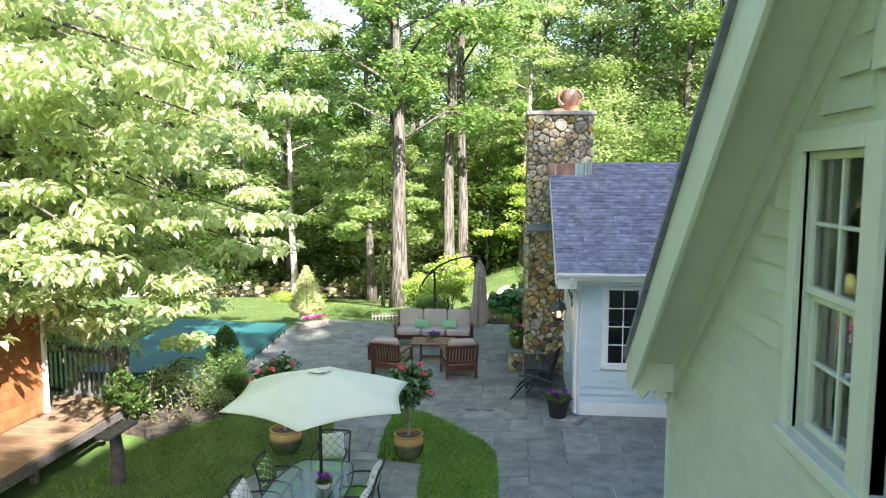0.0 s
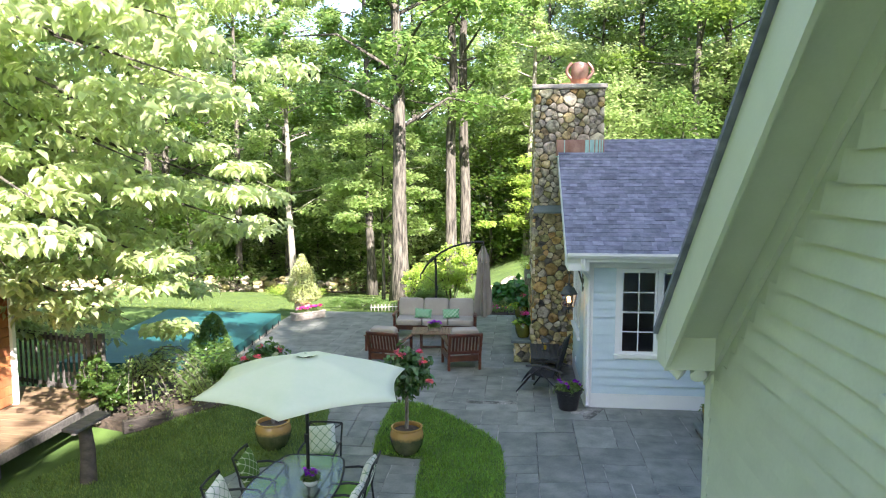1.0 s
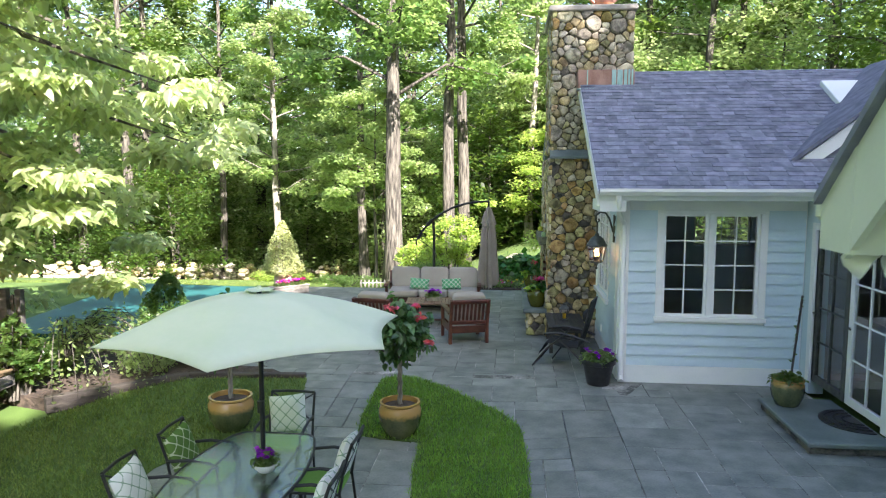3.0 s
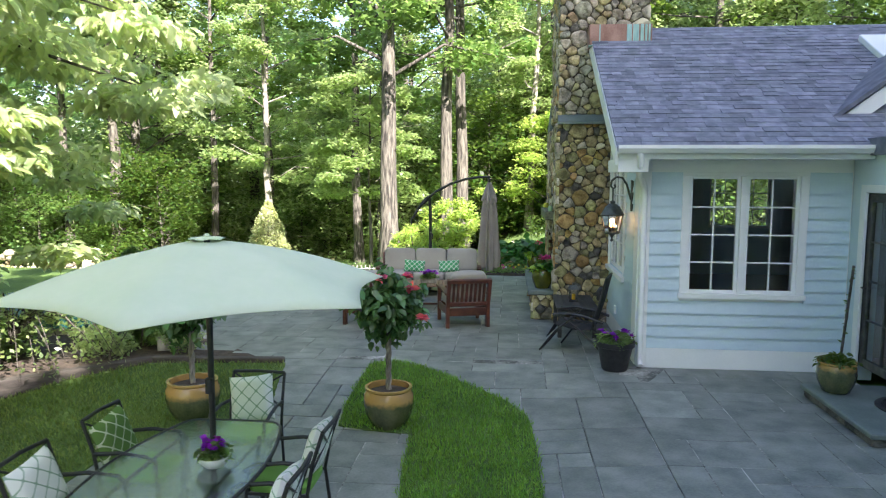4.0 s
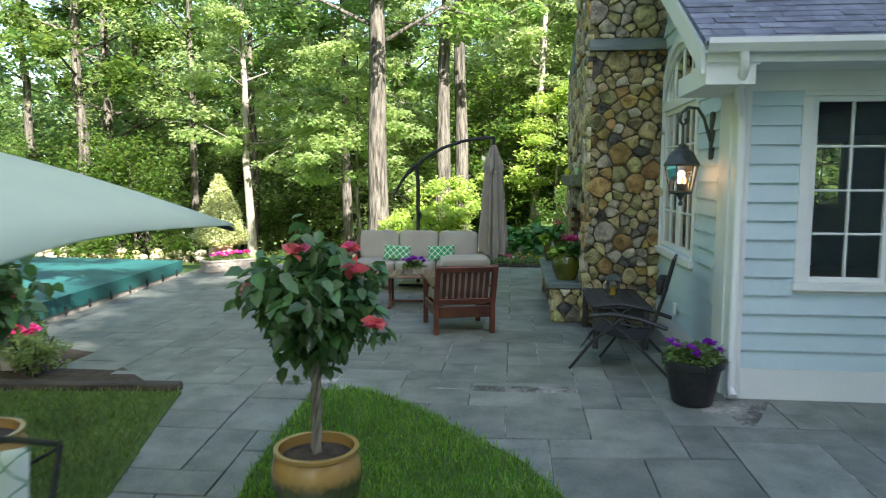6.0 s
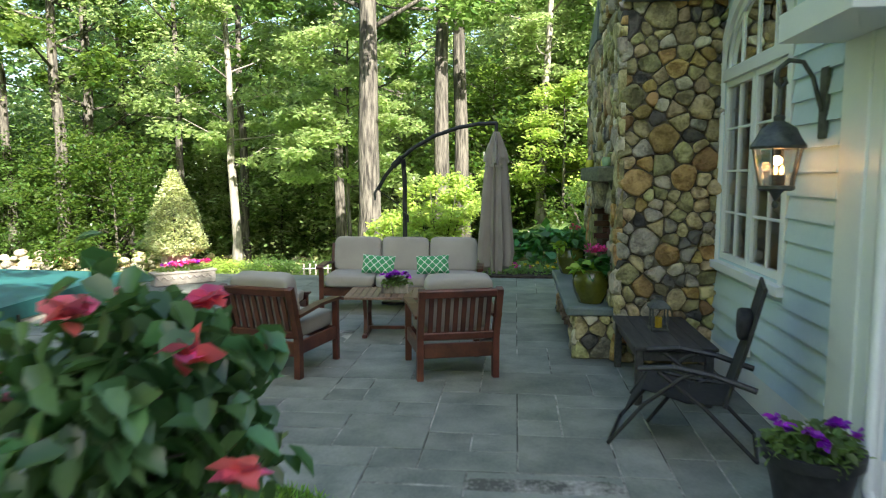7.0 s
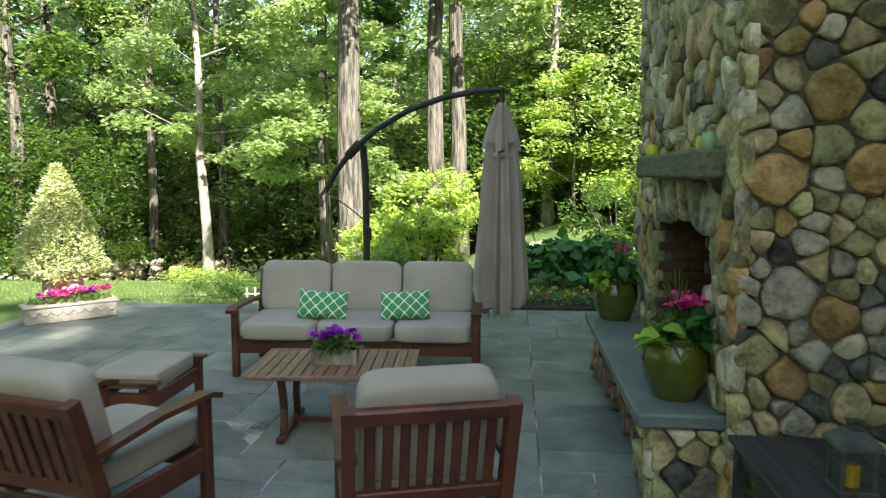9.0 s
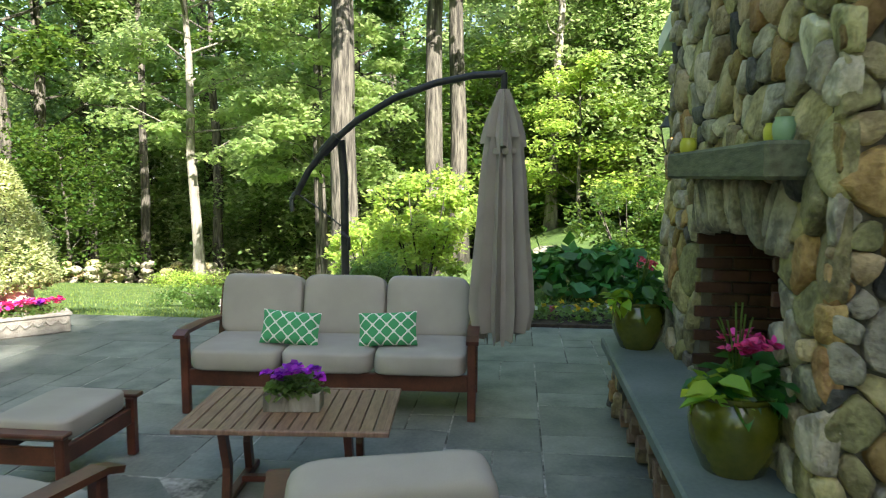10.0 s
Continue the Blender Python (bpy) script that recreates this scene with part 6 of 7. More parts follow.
# ---- closed cantilever umbrella ----
cu = thing("cantilever_umbrella", "closed taupe cantilever umbrella on a black curved arm", "umbrella")
part("pole", Shape().tube([(-0.36, 5.72, 0), (-0.36, 5.72, 1.0), (-0.36, 5.71, 1.7), (-0.38, 5.70, 1.98)], 0.032, 12), IRON, cu, smooth=True)
part("base_plate", Shape().box((-0.36, 5.75, 0.02), (0.6, 0.5, 0.04), b=0.01), IRON, cu)
arm_pts = [(-0.72, 5.62, 1.56), (-0.62, 5.62, 1.74), (-0.46, 5.60, 1.93), (-0.22, 5.56, 2.12), (0.08, 5.50, 2.28), (0.40, 5.43, 2.38), (0.68, 5.38, 2.425), (0.91, 5.34, 2.43)]
part("arm", Shape().tube(arm_pts, 0.026, 10), IRON, cu, smooth=True)
part("sleeve", Shape().tube([(-0.50, 5.60, 1.88), (-0.38, 5.58, 2.0)], 0.042, 10), IRON, cu)
part("handle", Shape().tube([(-0.72, 5.62, 1.58), (-0.76, 5.60, 1.52), (-0.75, 5.60, 1.42)], 0.018, 8), BRONZE, cu)
part("cord", Shape().tube([(-0.70, 5.62, 1.55), (-0.52, 5.66, 1.42), (-0.38, 5.70, 1.30)], 0.007, 6), BRONZE, cu)
part("crank", Shape().tube([(-0.36, 5.68, 1.25), (-0.36, 5.62, 1.25), (-0.30, 5.60, 1.22), (-0.30, 5.60, 1.12)], 0.014, 8), IRON, cu)
part("hanger", Shape().tube([(0.90, 5.34, 2.44), (0.90, 5.34, 2.30)], 0.024, 10), IRON, cu)


def folded_canvas(z_r, folds, depth, seed):
    s, n, v = Shape(), folds * 8, []
    ng = random.Random(seed)
    ph = [ng.uniform(-0.25, 0.25) for _ in range(folds)]
    hem = [ng.choice((0.0, 0.03, 0.08, 0.22, 0.12)) for _ in range(folds)]
    low = z_r[0][0]
    for z, r in z_r:
        for i in range(n):
            a = 2 * math.pi * i / n
            w = math.cos(folds * a + ph[i * folds // n] * 0.6)
            k = r * (1 + depth * (0.5 * w + 0.5 * abs(w)) - depth * 0.4)
            v.append((k * math.cos(a), k * math.sin(a), z + (hem[int(i / 8 + 0.5) % folds] * (0.45 if low > 1 else 1.0) - 0.05 * (w < -0.3) if z == low else 0)))
    s.add(v, [(j * n + i, j * n + (i + 1) % n, (j + 1) * n + (i + 1) % n, (j + 1) * n + i) for j in range(len(z_r) - 1) for i in range(n)])
    return s


part("canopy", folded_canvas([(0.50, 0.155), (0.74, 0.18), (0.95, 0.17), (1.3, 0.145), (1.7, 0.125), (1.92, 0.105), (2.05, 0.085), (2.30, 0.035)], 11, 0.62, 4), GREY_CANVAS, cu, "folded taupe canvas", smooth=True, at=Matrix.Translation((0.90, 5.34, 0)))
part("canopy_vent", folded_canvas([(1.90, 0.13), (1.98, 0.125), (2.08, 0.105), (2.18, 0.075), (2.32, 0.03)], 8, 0.5, 5), GREY_CANVAS, cu, smooth=True, at=Matrix.Translation((0.90, 5.34, 0)))
part("tie_strap", Shape().lathe([(0.118, 0), (0.122, 0.02), (0.118, 0.04)], 20, Matrix.Translation((0.90, 5.34, 1.86))), GREY_CANVAS, cu)


# ---- pots and plants ----
def pot_shape(r_top, r_belly, r_base, tall):
    return Shape().lathe([(r_base, 0), (r_base * 1.08, 0.01), (r_belly * 0.93, tall * 0.35), (r_belly, tall * 0.6), (r_belly * 0.97, tall * 0.82), (r_top * 0.95, tall * 0.92), (r_top * 1.02, tall * 0.95), (r_top * 1.02, tall), (r_top * 0.9, tall), (r_top * 0.88, tall * 0.86), (0.0, tall * 0.85)], 36)


def glaze_two(name, upper, lower, z):
    """Glaze that runs from one colour down into another with an uneven edge."""
    m = material(name, lower[0], lower[1], 6, 0.25, 0.1, 50, coat=0.4)
    nt, L = m.node_tree, m.node_tree.links
    bs = nt.nodes["Principled BSDF"]
    low = bs.inputs["Base Color"].links[0].from_socket
    co, sp, nz = nt.nodes.new("ShaderNodeTexCoord"), nt.nodes.new("ShaderNodeSeparateXYZ"), nt.nodes.new("ShaderNodeTexNoise")
    L.new(co.outputs["Object"], sp.inputs[0])
    nz.inputs["Scale"].default_value = 22
    L.new(co.outputs["Object"], nz.inputs["Vector"])
    ma = nt.nodes.new("ShaderNodeMath")
    ma.operation = "MULTIPLY_ADD"
    L.new(nz.outputs["Fac"], ma.inputs[0])
    ma.inputs[1].default_value = 0.07
    L.new(sp.outputs[2], ma.inputs[2])
    mr = nt.nodes.new("ShaderNodeMapRange")
    mr.inputs["From Min"].default_value, mr.inputs["From Max"].default_value = z - 0.02 + 0.035, z + 0.03 + 0.035
    L.new(ma.outputs[0], mr.inputs["Value"])
    mx = nt.nodes.new("ShaderNodeMix")
    mx.data_type = "RGBA"
    L.new(mr.outputs[0], mx.inputs["Factor"])
    L.new(low, mx.inputs["A"])
    mx.inputs["B"].default_value = (*upper, 1)
    L.new(mx.outputs["Result"], bs.inputs["Base Color"])
    return m


POT_GLAZE = glaze_two("two_tone_glaze", (0.38, 0.23, 0.07), ((0.05, 0.065, 0.03), (0.12, 0.13, 0.06)), 0.26)


def hibiscus(at, label, seed, k=1.0):
    t = thing("hibiscus_tree", label, "potted plant", at, "potted hibiscus trees")
    part("pot", pot_shape(0.225 * k, 0.245 * k, 0.15 * k, 0.40), POT_GLAZE, t, "ochre and green glazed pot", smooth=True)
    part("soil", Shape().lathe([(0.195 * k, 0.345), (0.15 * k, 0.36), (0.0, 0.365)], 24), SOIL, t, smooth=True)
    for j in range(3):
        part("braided_stem", Shape().tube([(0.018 * math.cos(2.1 * j + i * 0.9), 0.018 * math.sin(2.1 * j + i * 0.9), 0.34 + i * 0.055) for i in range(11)], 0.014, 7), PALE_BARK, t, smooth=True)
    ng = np.random.default_rng(seed)
    br = Shape()
    for i in range(12):
        a = i * 2.4
        br.tube([(0, 0, 0.86), (0.12 * math.cos(a), 0.12 * math.sin(a), 1.0 + 0.02 * i), (0.27 * math.cos(a), 0.27 * math.sin(a), 0.98 + 0.035 * i)], [0.008, 0.006, 0.003], 5)
    part("twig_frame", br, BARK, t)
    d = ng.normal(size=(1250, 3))
    d /= np.linalg.norm(d, axis=1)[:, None]
    r = ng.uniform(0.25, 1.0, 1250) ** 0.6 * (1 + 0.30 * np.sin(d[:, 0] * 5 + seed) * np.cos(d[:, 2] * 4 + d[:, 1] * 3) + 0.12 * np.sin(d[:, 1] * 11 + d[:, 2] * 9))
    pts = np.array([0.0, 0.07, 1.19]) + d * r[:, None] * np.array([0.36, 0.36, 0.36])
    part("foliage", leaves("foliage", pts, 0.098, LEAF_GLOSSY, seed, 0.55, 0.66, fine=True), LEAF_GLOSSY, t, "glossy dark green leaves")
    for i, (a, z, q) in enumerate(((0.4, 1.46, 0.18), (2.5, 1.42, 0.22), (4.4, 1.47, 0.20), (5.6, 1.38, 0.30), (-0.5, 1.10, 0.40), (3.6, 1.25, 0.36), (1.6, 1.36, 0.3))):
        part("bloom", blooms("bloom", [(q * math.cos(a), 0.07 + q * math.sin(a), z)], 0.062, PETAL_CORAL, seed + i, 16), PETAL_CORAL, t, "coral red flower")
    return t


hibiscus(Matrix.LocRotScale((0.115, -2.08, drop(0.1, -2.1)), None, (1.065, 1.065, 1.065)), "braided hibiscus tree with coral flowers in a glazed pot", 401)
hibiscus(Matrix.LocRotScale((-2.0, -2.08, drop(-2.0, -2.1)), Euler((0, 0, 2.0)), (1.065, 1.065, 1.065)), "braided hibiscus tree in a glazed pot beside the lawn", 451, 1.08)


def glazed_planter(at, label, seed, pink):
    t = thing("glazed_planter", label, "potted plant", at, "planters on the hearth")
    part("pot", pot_shape(0.165, 0.185, 0.115, 0.34), GLAZE, t, "olive green glazed pot", smooth=True)
    part("soil", Shape().lathe([(0.14, 0.30), (0.0, 0.31)], 20), SOIL, t)
    flower_mass(t, "foliage", (0.04, 0, 0.33), 0.16, 0.16, 0.16, 70, 0.13, LEAF_HOSTA, seed)
    flower_mass(t, "lime_foliage", (-0.12, -0.08, 0.32), 0.10, 0.10, 0.12, 26, 0.11, LEAF_LIME, seed + 1)
    ng = random.Random(seed)
    for i in range(7):
        a, q = ng.uniform(0, 6.28), ng.uniform(0.02, 0.09)
        part("flower_stem", Shape().tube([(0, 0, 0.3), (q * math.cos(a), q * math.sin(a), 0.55), (q * 1.8 * math.cos(a), q * 1.8 * math.sin(a), 0.62 + 0.1 * ng.random())], 0.004, 5), LEAF, t)
    if pink:
        flower_heads(t, (0.04, 0, 0.40), 0.12, 0.12, 0.15, 20, 0.034, PETAL_PINK, seed + 3)
    else:
        flower_heads(t, (0.04, 0, 0.44), 0.10, 0.10, 0.2, 7, 0.035, PETAL_CORAL, seed + 3)
    return t


glazed_planter(Matrix.Translation((1.91, 3.16, 0.5025)), "olive glazed pot of pink begonias on the hearth", 501, True)
glazed_planter(Matrix.Translation((1.87, 5.24, 0.5025)), "olive glazed pot of mixed foliage on the hearth's far end", 521, False)

bp = thing("black_planter", "black pot of purple petunias at the house corner", "potted plant", Matrix.Translation((2.69, -0.16, 0)))
part("pot", Shape().lathe([(0.15, 0), (0.16, 0.01), (0.22, 0.30), (0.245, 0.31), (0.25, 0.37), (0.225, 0.37), (0.21, 0.33), (0, 0.33)], 32), IRON, bp, smooth=True)
flower_mass(bp, "foliage", (0, 0, 0.34), 0.26, 0.26, 0.15, 420, 0.06, LEAF, 541)
flower_heads(bp, (0, 0, 0.38), 0.20, 0.20, 0.10, 8, 0.05, PETAL_PURPLE, 542)

sp = thing("step_planter", "glazed pot with a tall vine stake on the door step", "potted plant", Matrix.Translation((4.88, -1.28, 0.139)))
part("pot", pot_shape(0.19, 0.20, 0.13, 0.33), POT_GLAZE, sp, smooth=True)
flower_mass(sp, "foliage", (0, 0, 0.30), 0.22, 0.22, 0.12, 200, 0.06, LEAF_DARK, 551)
vine = part("stake", Shape().tube([(0.05, 0.05, 0.3), (0.13, 0.12, 0.9), (0.2, 0.2, 1.35)], 0.014, 7), BARK, sp)
part("vine_leaves", leaves("vine_leaves", np.array([(0.05 + 0.15 * f, 0.05 + 0.15 * f, 0.35 + f) for f in np.linspace(0, 1, 40)]), 0.05, LEAF_DARK, 552), LEAF_DARK, sp)
mat_s = Shape().prism([(0, -0.42)] + [(-0.42 * math.sin(math.pi * i / 18), -0.42 * math.cos(math.pi * i / 18)) for i in range(1, 18)] + [(0, 0.42)], 0, 0.012, Matrix.Translation((5.47, -1.85, 0.139)))
tagged(part("door_mat", mat_s, IRON), "half-round black rubber mat on the door step", "door mat")
mr_ = bpy.data.objects["door_mat"]
for k in (0.34, 0.25, 0.16):
    part("mat_ring", Shape().tube([(5.46 - k * math.sin(math.pi * i / 18), -1.85 - k * math.cos(math.pi * i / 18), 0.155) for i in range(19)], 0.012, 6), SLING, mr_)

# ---- wall lantern ----
wl = thing("wall_lantern", "large bronze lantern with lit candle bulbs on a scrolled bracket", "lantern", Matrix.Translation((0, 0, 0.09)))
LXY = (2.72, 0.62)
part("back_plate", Shape().box((2.972, 0.62, 2.10), (0.025, 0.10, 0.42), b=0.01), BRONZE, wl)
arm = [(2.96, 0.62, 2.05), (2.90, 0.62, 2.25), (2.84, 0.62, 2.34), (2.76, 0.62, 2.35), (2.70, 0.62, 2.30), (2.69, 0.62, 2.23), (2.72, 0.62, 2.19), (2.75, 0.62, 2.22), (2.735, 0.62, 2.25)]
part("bracket", Shape().tube(arm, 0.015, 8), BRONZE, wl, smooth=True)
part("hook", Shape().tube([(2.72, 0.62, 2.19), (2.72, 0.62, 2.02)], 0.012, 8), BRONZE, wl)
part("roof", Shape().lathe([(0.155, 0), (0.16, 0.015), (0.15, 0.03), (0.13, 0.06), (0.10, 0.12), (0.05, 0.155), (0.03, 0.165), (0.035, 0.19), (0.0, 0.21)], 16, Matrix.Translation((*LXY, 1.830))), BRONZE, wl, smooth=True)
part("base_ring", Shape().lathe([(0.09, 0), (0.105, 0.012), (0.105, 0.03), (0.0, 0.032)], 16, Matrix.Translation((*LXY, 1.580))), BRONZE, wl)
part("finial", Shape().lathe([(0, 0), (0.018, 0.012), (0.02, 0.03), (0.008, 0.05), (0.03, 0.09), (0.05, 0.11), (0, 0.112)], 12, Matrix.Translation((*LXY, 1.470))), BRONZE, wl, smooth=True)
for i in range(6):
    a = i * math.pi / 3
    part("cage_bar", Shape().tube([(LXY[0] + 0.10 * math.cos(a), LXY[1] + 0.10 * math.sin(a), 1.605), (LXY[0] + 0.145 * math.cos(a), LXY[1] + 0.145 * math.sin(a), 1.835)], 0.006, 6), BRONZE, wl)
lg = part("lantern_glass", Shape().lathe([(0.096, 0), (0.139, 0.225)], 6, Matrix.Translation((*LXY, 1.610)) @ pose(0, 0, 0, 0, 0, 30)), GLASS, wl)
lg.data.clear_geometry()
gsh = Shape()
for i in range(6):
    a, b = i * math.pi / 3, (i + 1) * math.pi / 3
    gsh.add([(r * math.cos(q), r * math.sin(q), z) for r, z in ((0.094, 0), (0.097, 0)) for q in (a, b)] + [(r * math.cos(q), r * math.sin(q), z) for r, z in ((0.136, 0.22), (0.139, 0.22)) for q in (a, b)], [(0, 1, 5, 4), (2, 6, 7, 3)])
lg.data.from_pydata(gsh.v, [], gsh.f)
lg.matrix_basis = Matrix.Translation((*LXY, 1.610))
lg.visible_shadow = False
BULB = bpy.data.materials.new("lit_candle_bulb")
BULB.use_nodes = True
BULB.node_tree.nodes["Principled BSDF"].inputs["Emission Color"].default_value = (1.0, 0.48, 0.14, 1)
BULB.node_tree.nodes["Principled BSDF"].inputs["Emission Strength"].default_value = 2.2
part("candle_cluster", Shape().lathe([(0.05, 0), (0.05, 0.06), (0.0, 0.062)], 10, Matrix.Translation((*LXY, 1.612))), BRONZE, wl)
for i in range(3):
    a = i * 2.1
    part("bulb", Shape().lathe([(0.008, 0), (0.014, 0.02), (0.01, 0.045), (0, 0.06)], 10, Matrix.Translation((LXY[0] + 0.03 * math.cos(a), LXY[1] + 0.03 * math.sin(a), 1.675))), BULB, wl, smooth=True)
lamp = new("lantern_lamp", bpy.data.lights.new("lantern_lamp", "POINT"))
lamp.data.energy, lamp.data.color, lamp.data.shadow_soft_size = 0.3, (1.0, 0.5, 0.18), 0.03
lamp.location = (LXY[0], LXY[1], 1.85)

wl_far = copy_thing(wl, Matrix.Translation((-0.04, 7.5, 0.40)))
wl_far["label"] = "bronze lantern on a bracket at the house's far end"

# ---- side table, candle lantern, reclining chair ----
st = thing("side_table", "grey weathered wooden table against the clapboard wall", "table")
for i in range(5):
    part("plank", Shape().box((2.12 + i * 0.126, 2.10, 0.455), (0.122, 1.20, 0.028), b=0.004), BENCH_WOOD, st)
for x, y in ((2.11, 1.56), (2.63, 1.56), (2.11, 2.64), (2.63, 2.64)):
    part("leg", Shape().box((x, y, 0.22), (0.06, 0.06, 0.44), b=0.005), BENCH_WOOD, st)
for x in (2.11, 2.63):
    part("apron", Shape().box((x, 2.10, 0.39), (0.025, 1.02, 0.08), b=0.004), BENCH_WOOD, st)
part("end_apron", Shape().box((2.37, 1.56, 0.39), (0.46, 0.025, 0.08), b=0.004), BENCH_WOOD, st)
cl = thing("candle_lantern", "small grey metal candle lantern on the side table", "lantern", Matrix.Translation((2.36, 2.12, 0.469)))
part("base", Shape().box((0, 0, 0.012), (0.15, 0.15, 0.024), b=0.004), BRONZE, cl)
for sx in (-1, 1):
    for sy in (-1, 1):
        part("post", Shape().box((sx * 0.06, sy * 0.06, 0.11), (0.014, 0.014, 0.18), b=0.002), BRONZE, cl)
part("roof", Shape().lathe([(0.12, 0.19), (0.115, 0.205), (0.05, 0.255), (0.03, 0.26), (0.03, 0.285), (0.045, 0.29), (0, 0.295)], 4, pose(0, 0, 0, 0, 0, 45)), BRONZE, cl)
part("candle", Shape().lathe([(0.03, 0.024), (0.03, 0.11), (0, 0.112)], 14), PETAL_YELLOW, cl, "pale yellow candle")
for ry in range(4):
    gp = part("pane", Shape().box((0, 0.058, 0.11), (0.104, 0.003, 0.166), pose(0, 0, 0, 0, 0, ry * 90), 0.001), GLASS, cl)
    gp.visible_shadow = False

rc = thing("reclining_chair", "black folding reclining chair with a mesh sling seat", "chair", Matrix.LocRotScale((2.33, 0.84, 0), Euler((0, 0, radians(-16))), None))
for sy in (-1, 1):
    y = sy * 0.27
    part("front_leg", Shape().tube([(-0.50, y, 0.012), (-0.28, y, 0.30), (-0.05, y, 0.50), (0.02, y, 0.53)], 0.014, 8), IRON, rc, smooth=True)
    part("rear_leg", Shape().tube([(-0.30, y * 0.9, 0.012), (-0.12, y * 0.9, 0.27), (0.10, y * 0.9, 0.36)], 0.014, 8), IRON, rc, smooth=True)
    part("cross_leg", Shape().tube([(0.40, y * 0.95, 0.012), (0.08, y * 0.95, 0.32), (-0.2, y * 0.95, 0.52)], 0.014, 8), IRON, rc, smooth=True)
    part("armrest", Shape().bar([(-0.30, 0, 0.53), (-0.1, 0, 0.555), (0.12, 0, 0.53), (0.36, 0, 0.47)], 0.05, 0.022, Matrix.LocRotScale((0, y, 0), None, None) @ Matrix(((0, 1, 0, 0), (1, 0, 0, 0), (0, 0, 1, 0), (0, 0, 0, 1)))), IRON, rc)
    rc.children[-1].data.clear_geometry()
    a_s = Shape()
    for (xa, za), (xb, zb) in zip(((-0.32, 0.53), (-0.1, 0.56), (0.14, 0.53)), ((-0.1, 0.56), (0.14, 0.53), (0.38, 0.46))):
        a_s.tube([(xa, y, za), (xb, y, zb)], 0.02, 8)
    rc.children[-1].data.from_pydata(a_s.v, [], a_s.f)
    part("seat_rail", Shape().tube([(-0.42, y * 0.93, 0.20), (-0.30, y * 0.93, 0.40), (-0.05, y * 0.93, 0.36), (0.22, y * 0.93, 0.34)], 0.013, 8), IRON, rc, smooth=True)
    part("back_rail", Shape().tube([(0.20, y * 0.93, 0.33), (0.31, y * 0.93, 0.70), (0.40, y * 0.93, 1.08)], 0.013, 8), IRON, rc, smooth=True)
sl = Shape()
prof = [(-0.42, 0.19), (-0.30, 0.39), (-0.18, 0.37), (-0.02, 0.33), (0.20, 0.34)]
sl.add([(x, y, z + dz) for dz in (-0.004, 0.004) for x, z in prof for y in (-0.24, 0.24)], [(2 * i, 2 * i + 1, 2 * i + 3, 2 * i + 2) for i in range(4)] + [(10 + 2 * i + 2, 10 + 2 * i + 3, 10 + 2 * i + 1, 10 + 2 * i) for i in range(4)])
part("seat_sling", sl, SLING, rc)
sl = Shape()
prof = [(0.20, 0.34), (0.30, 0.68), (0.40, 1.07)]
sl.add([(x + dz, y, z) for dz in (-0.004, 0.004) for x, z in prof for y in (-0.24, 0.24)], [(2 * i, 2 * i + 1, 2 * i + 3, 2 * i + 2) for i in range(2)] + [(6 + 2 * i + 2, 6 + 2 * i + 3, 6 + 2 * i + 1, 6 + 2 * i) for i in range(2)])
part("back_sling", sl, SLING, rc)
part("head_pillow", Shape().pillow((0.30, 0, 0.82), (0.10, 0.40, 0.17), 0.5, 20, None), SLING, rc, smooth=True)
for x, z in ((-0.50, 0.014), (0.40, 0.014), (0.40, 1.08)):
    part("cross_bar", Shape().tube([(x, -0.26, z), (x, 0.26, z)], 0.012, 8), IRON, rc)

# mantel jars
for y, r, h, mt, lab in ((3.10, 0.042, 0.09, JAR_GREEN, "small green glazed jar on the mantel"), (3.22, 0.035, 0.075, JAR_YELLOW, "small yellow-green jar on the mantel"), (4.62, 0.05, 0.09, JAR_YELLOW, "small lime candle jar at the mantel's end")):
    tagged(part("mantel_jar", Shape().lathe([(r * 0.8, 0), (r, h * 0.3), (r, h * 0.7), (r * 0.8, h * 0.9), (r * 0.85, h), (r * 0.7, h), (r * 0.65, h * 0.85), (0, h * 0.8)], 20, Matrix.Translation((2.02, y, 1.8475))), mt, smooth=True), lab, "jar", "jars on the mantel")
tagged(part("wall_outlet", Shape().box((2.955, 1.72, 0.42), (0.03, 0.08, 0.12), b=0.006), WHITE), "white covered outlet on the clapboard", "outlet")

# ---- dining terrace ----
dt = thing("dining_table", "boat-shaped glass dining table on a black frame", "table", Matrix.Translation((-0.76, -4.86, 0)))
edge = [(0.355 + 0.165 * (1 - (q / 10) ** 2), 0.92 * q / 10) for q in range(-9, 10)]
ends = [(0.34, 0.89), (0.30, 0.915), (0.15, 0.925), (-0.15, 0.925), (-0.30, 0.915), (-0.34, 0.89)]
outline = edge + ends + [(-x, -y) for x, y in edge] + [(-x, -y) for x, y in ends]
part("glass_top", Shape().prism(outline, 0.535, 0.547), TABLE_GLASS, dt, "rippled clear glass top").visible_shadow = False
part("rim", Shape().tube([(x, y, 0.538) for x, y in outline] + [(outline[0][0], outline[0][1], 0.538)], 0.013, 8), IRON, dt, smooth=True)
for sx in (-1, 1):
    for sy in (-1, 1):
        part("leg", Shape().tube([(sx * 0.30, sy * 0.62, 0.53), (sx * 0.28, sy * 0.60, 0.3), (sx * 0.33, sy * 0.68, -0.15)], 0.018, 8), IRON, dt, smooth=True)
    part("long_rail", Shape().tube([(sx * 0.30, -0.62, 0.50), (sx * 0.30, 0.62, 0.50)], 0.014, 8), IRON, dt)
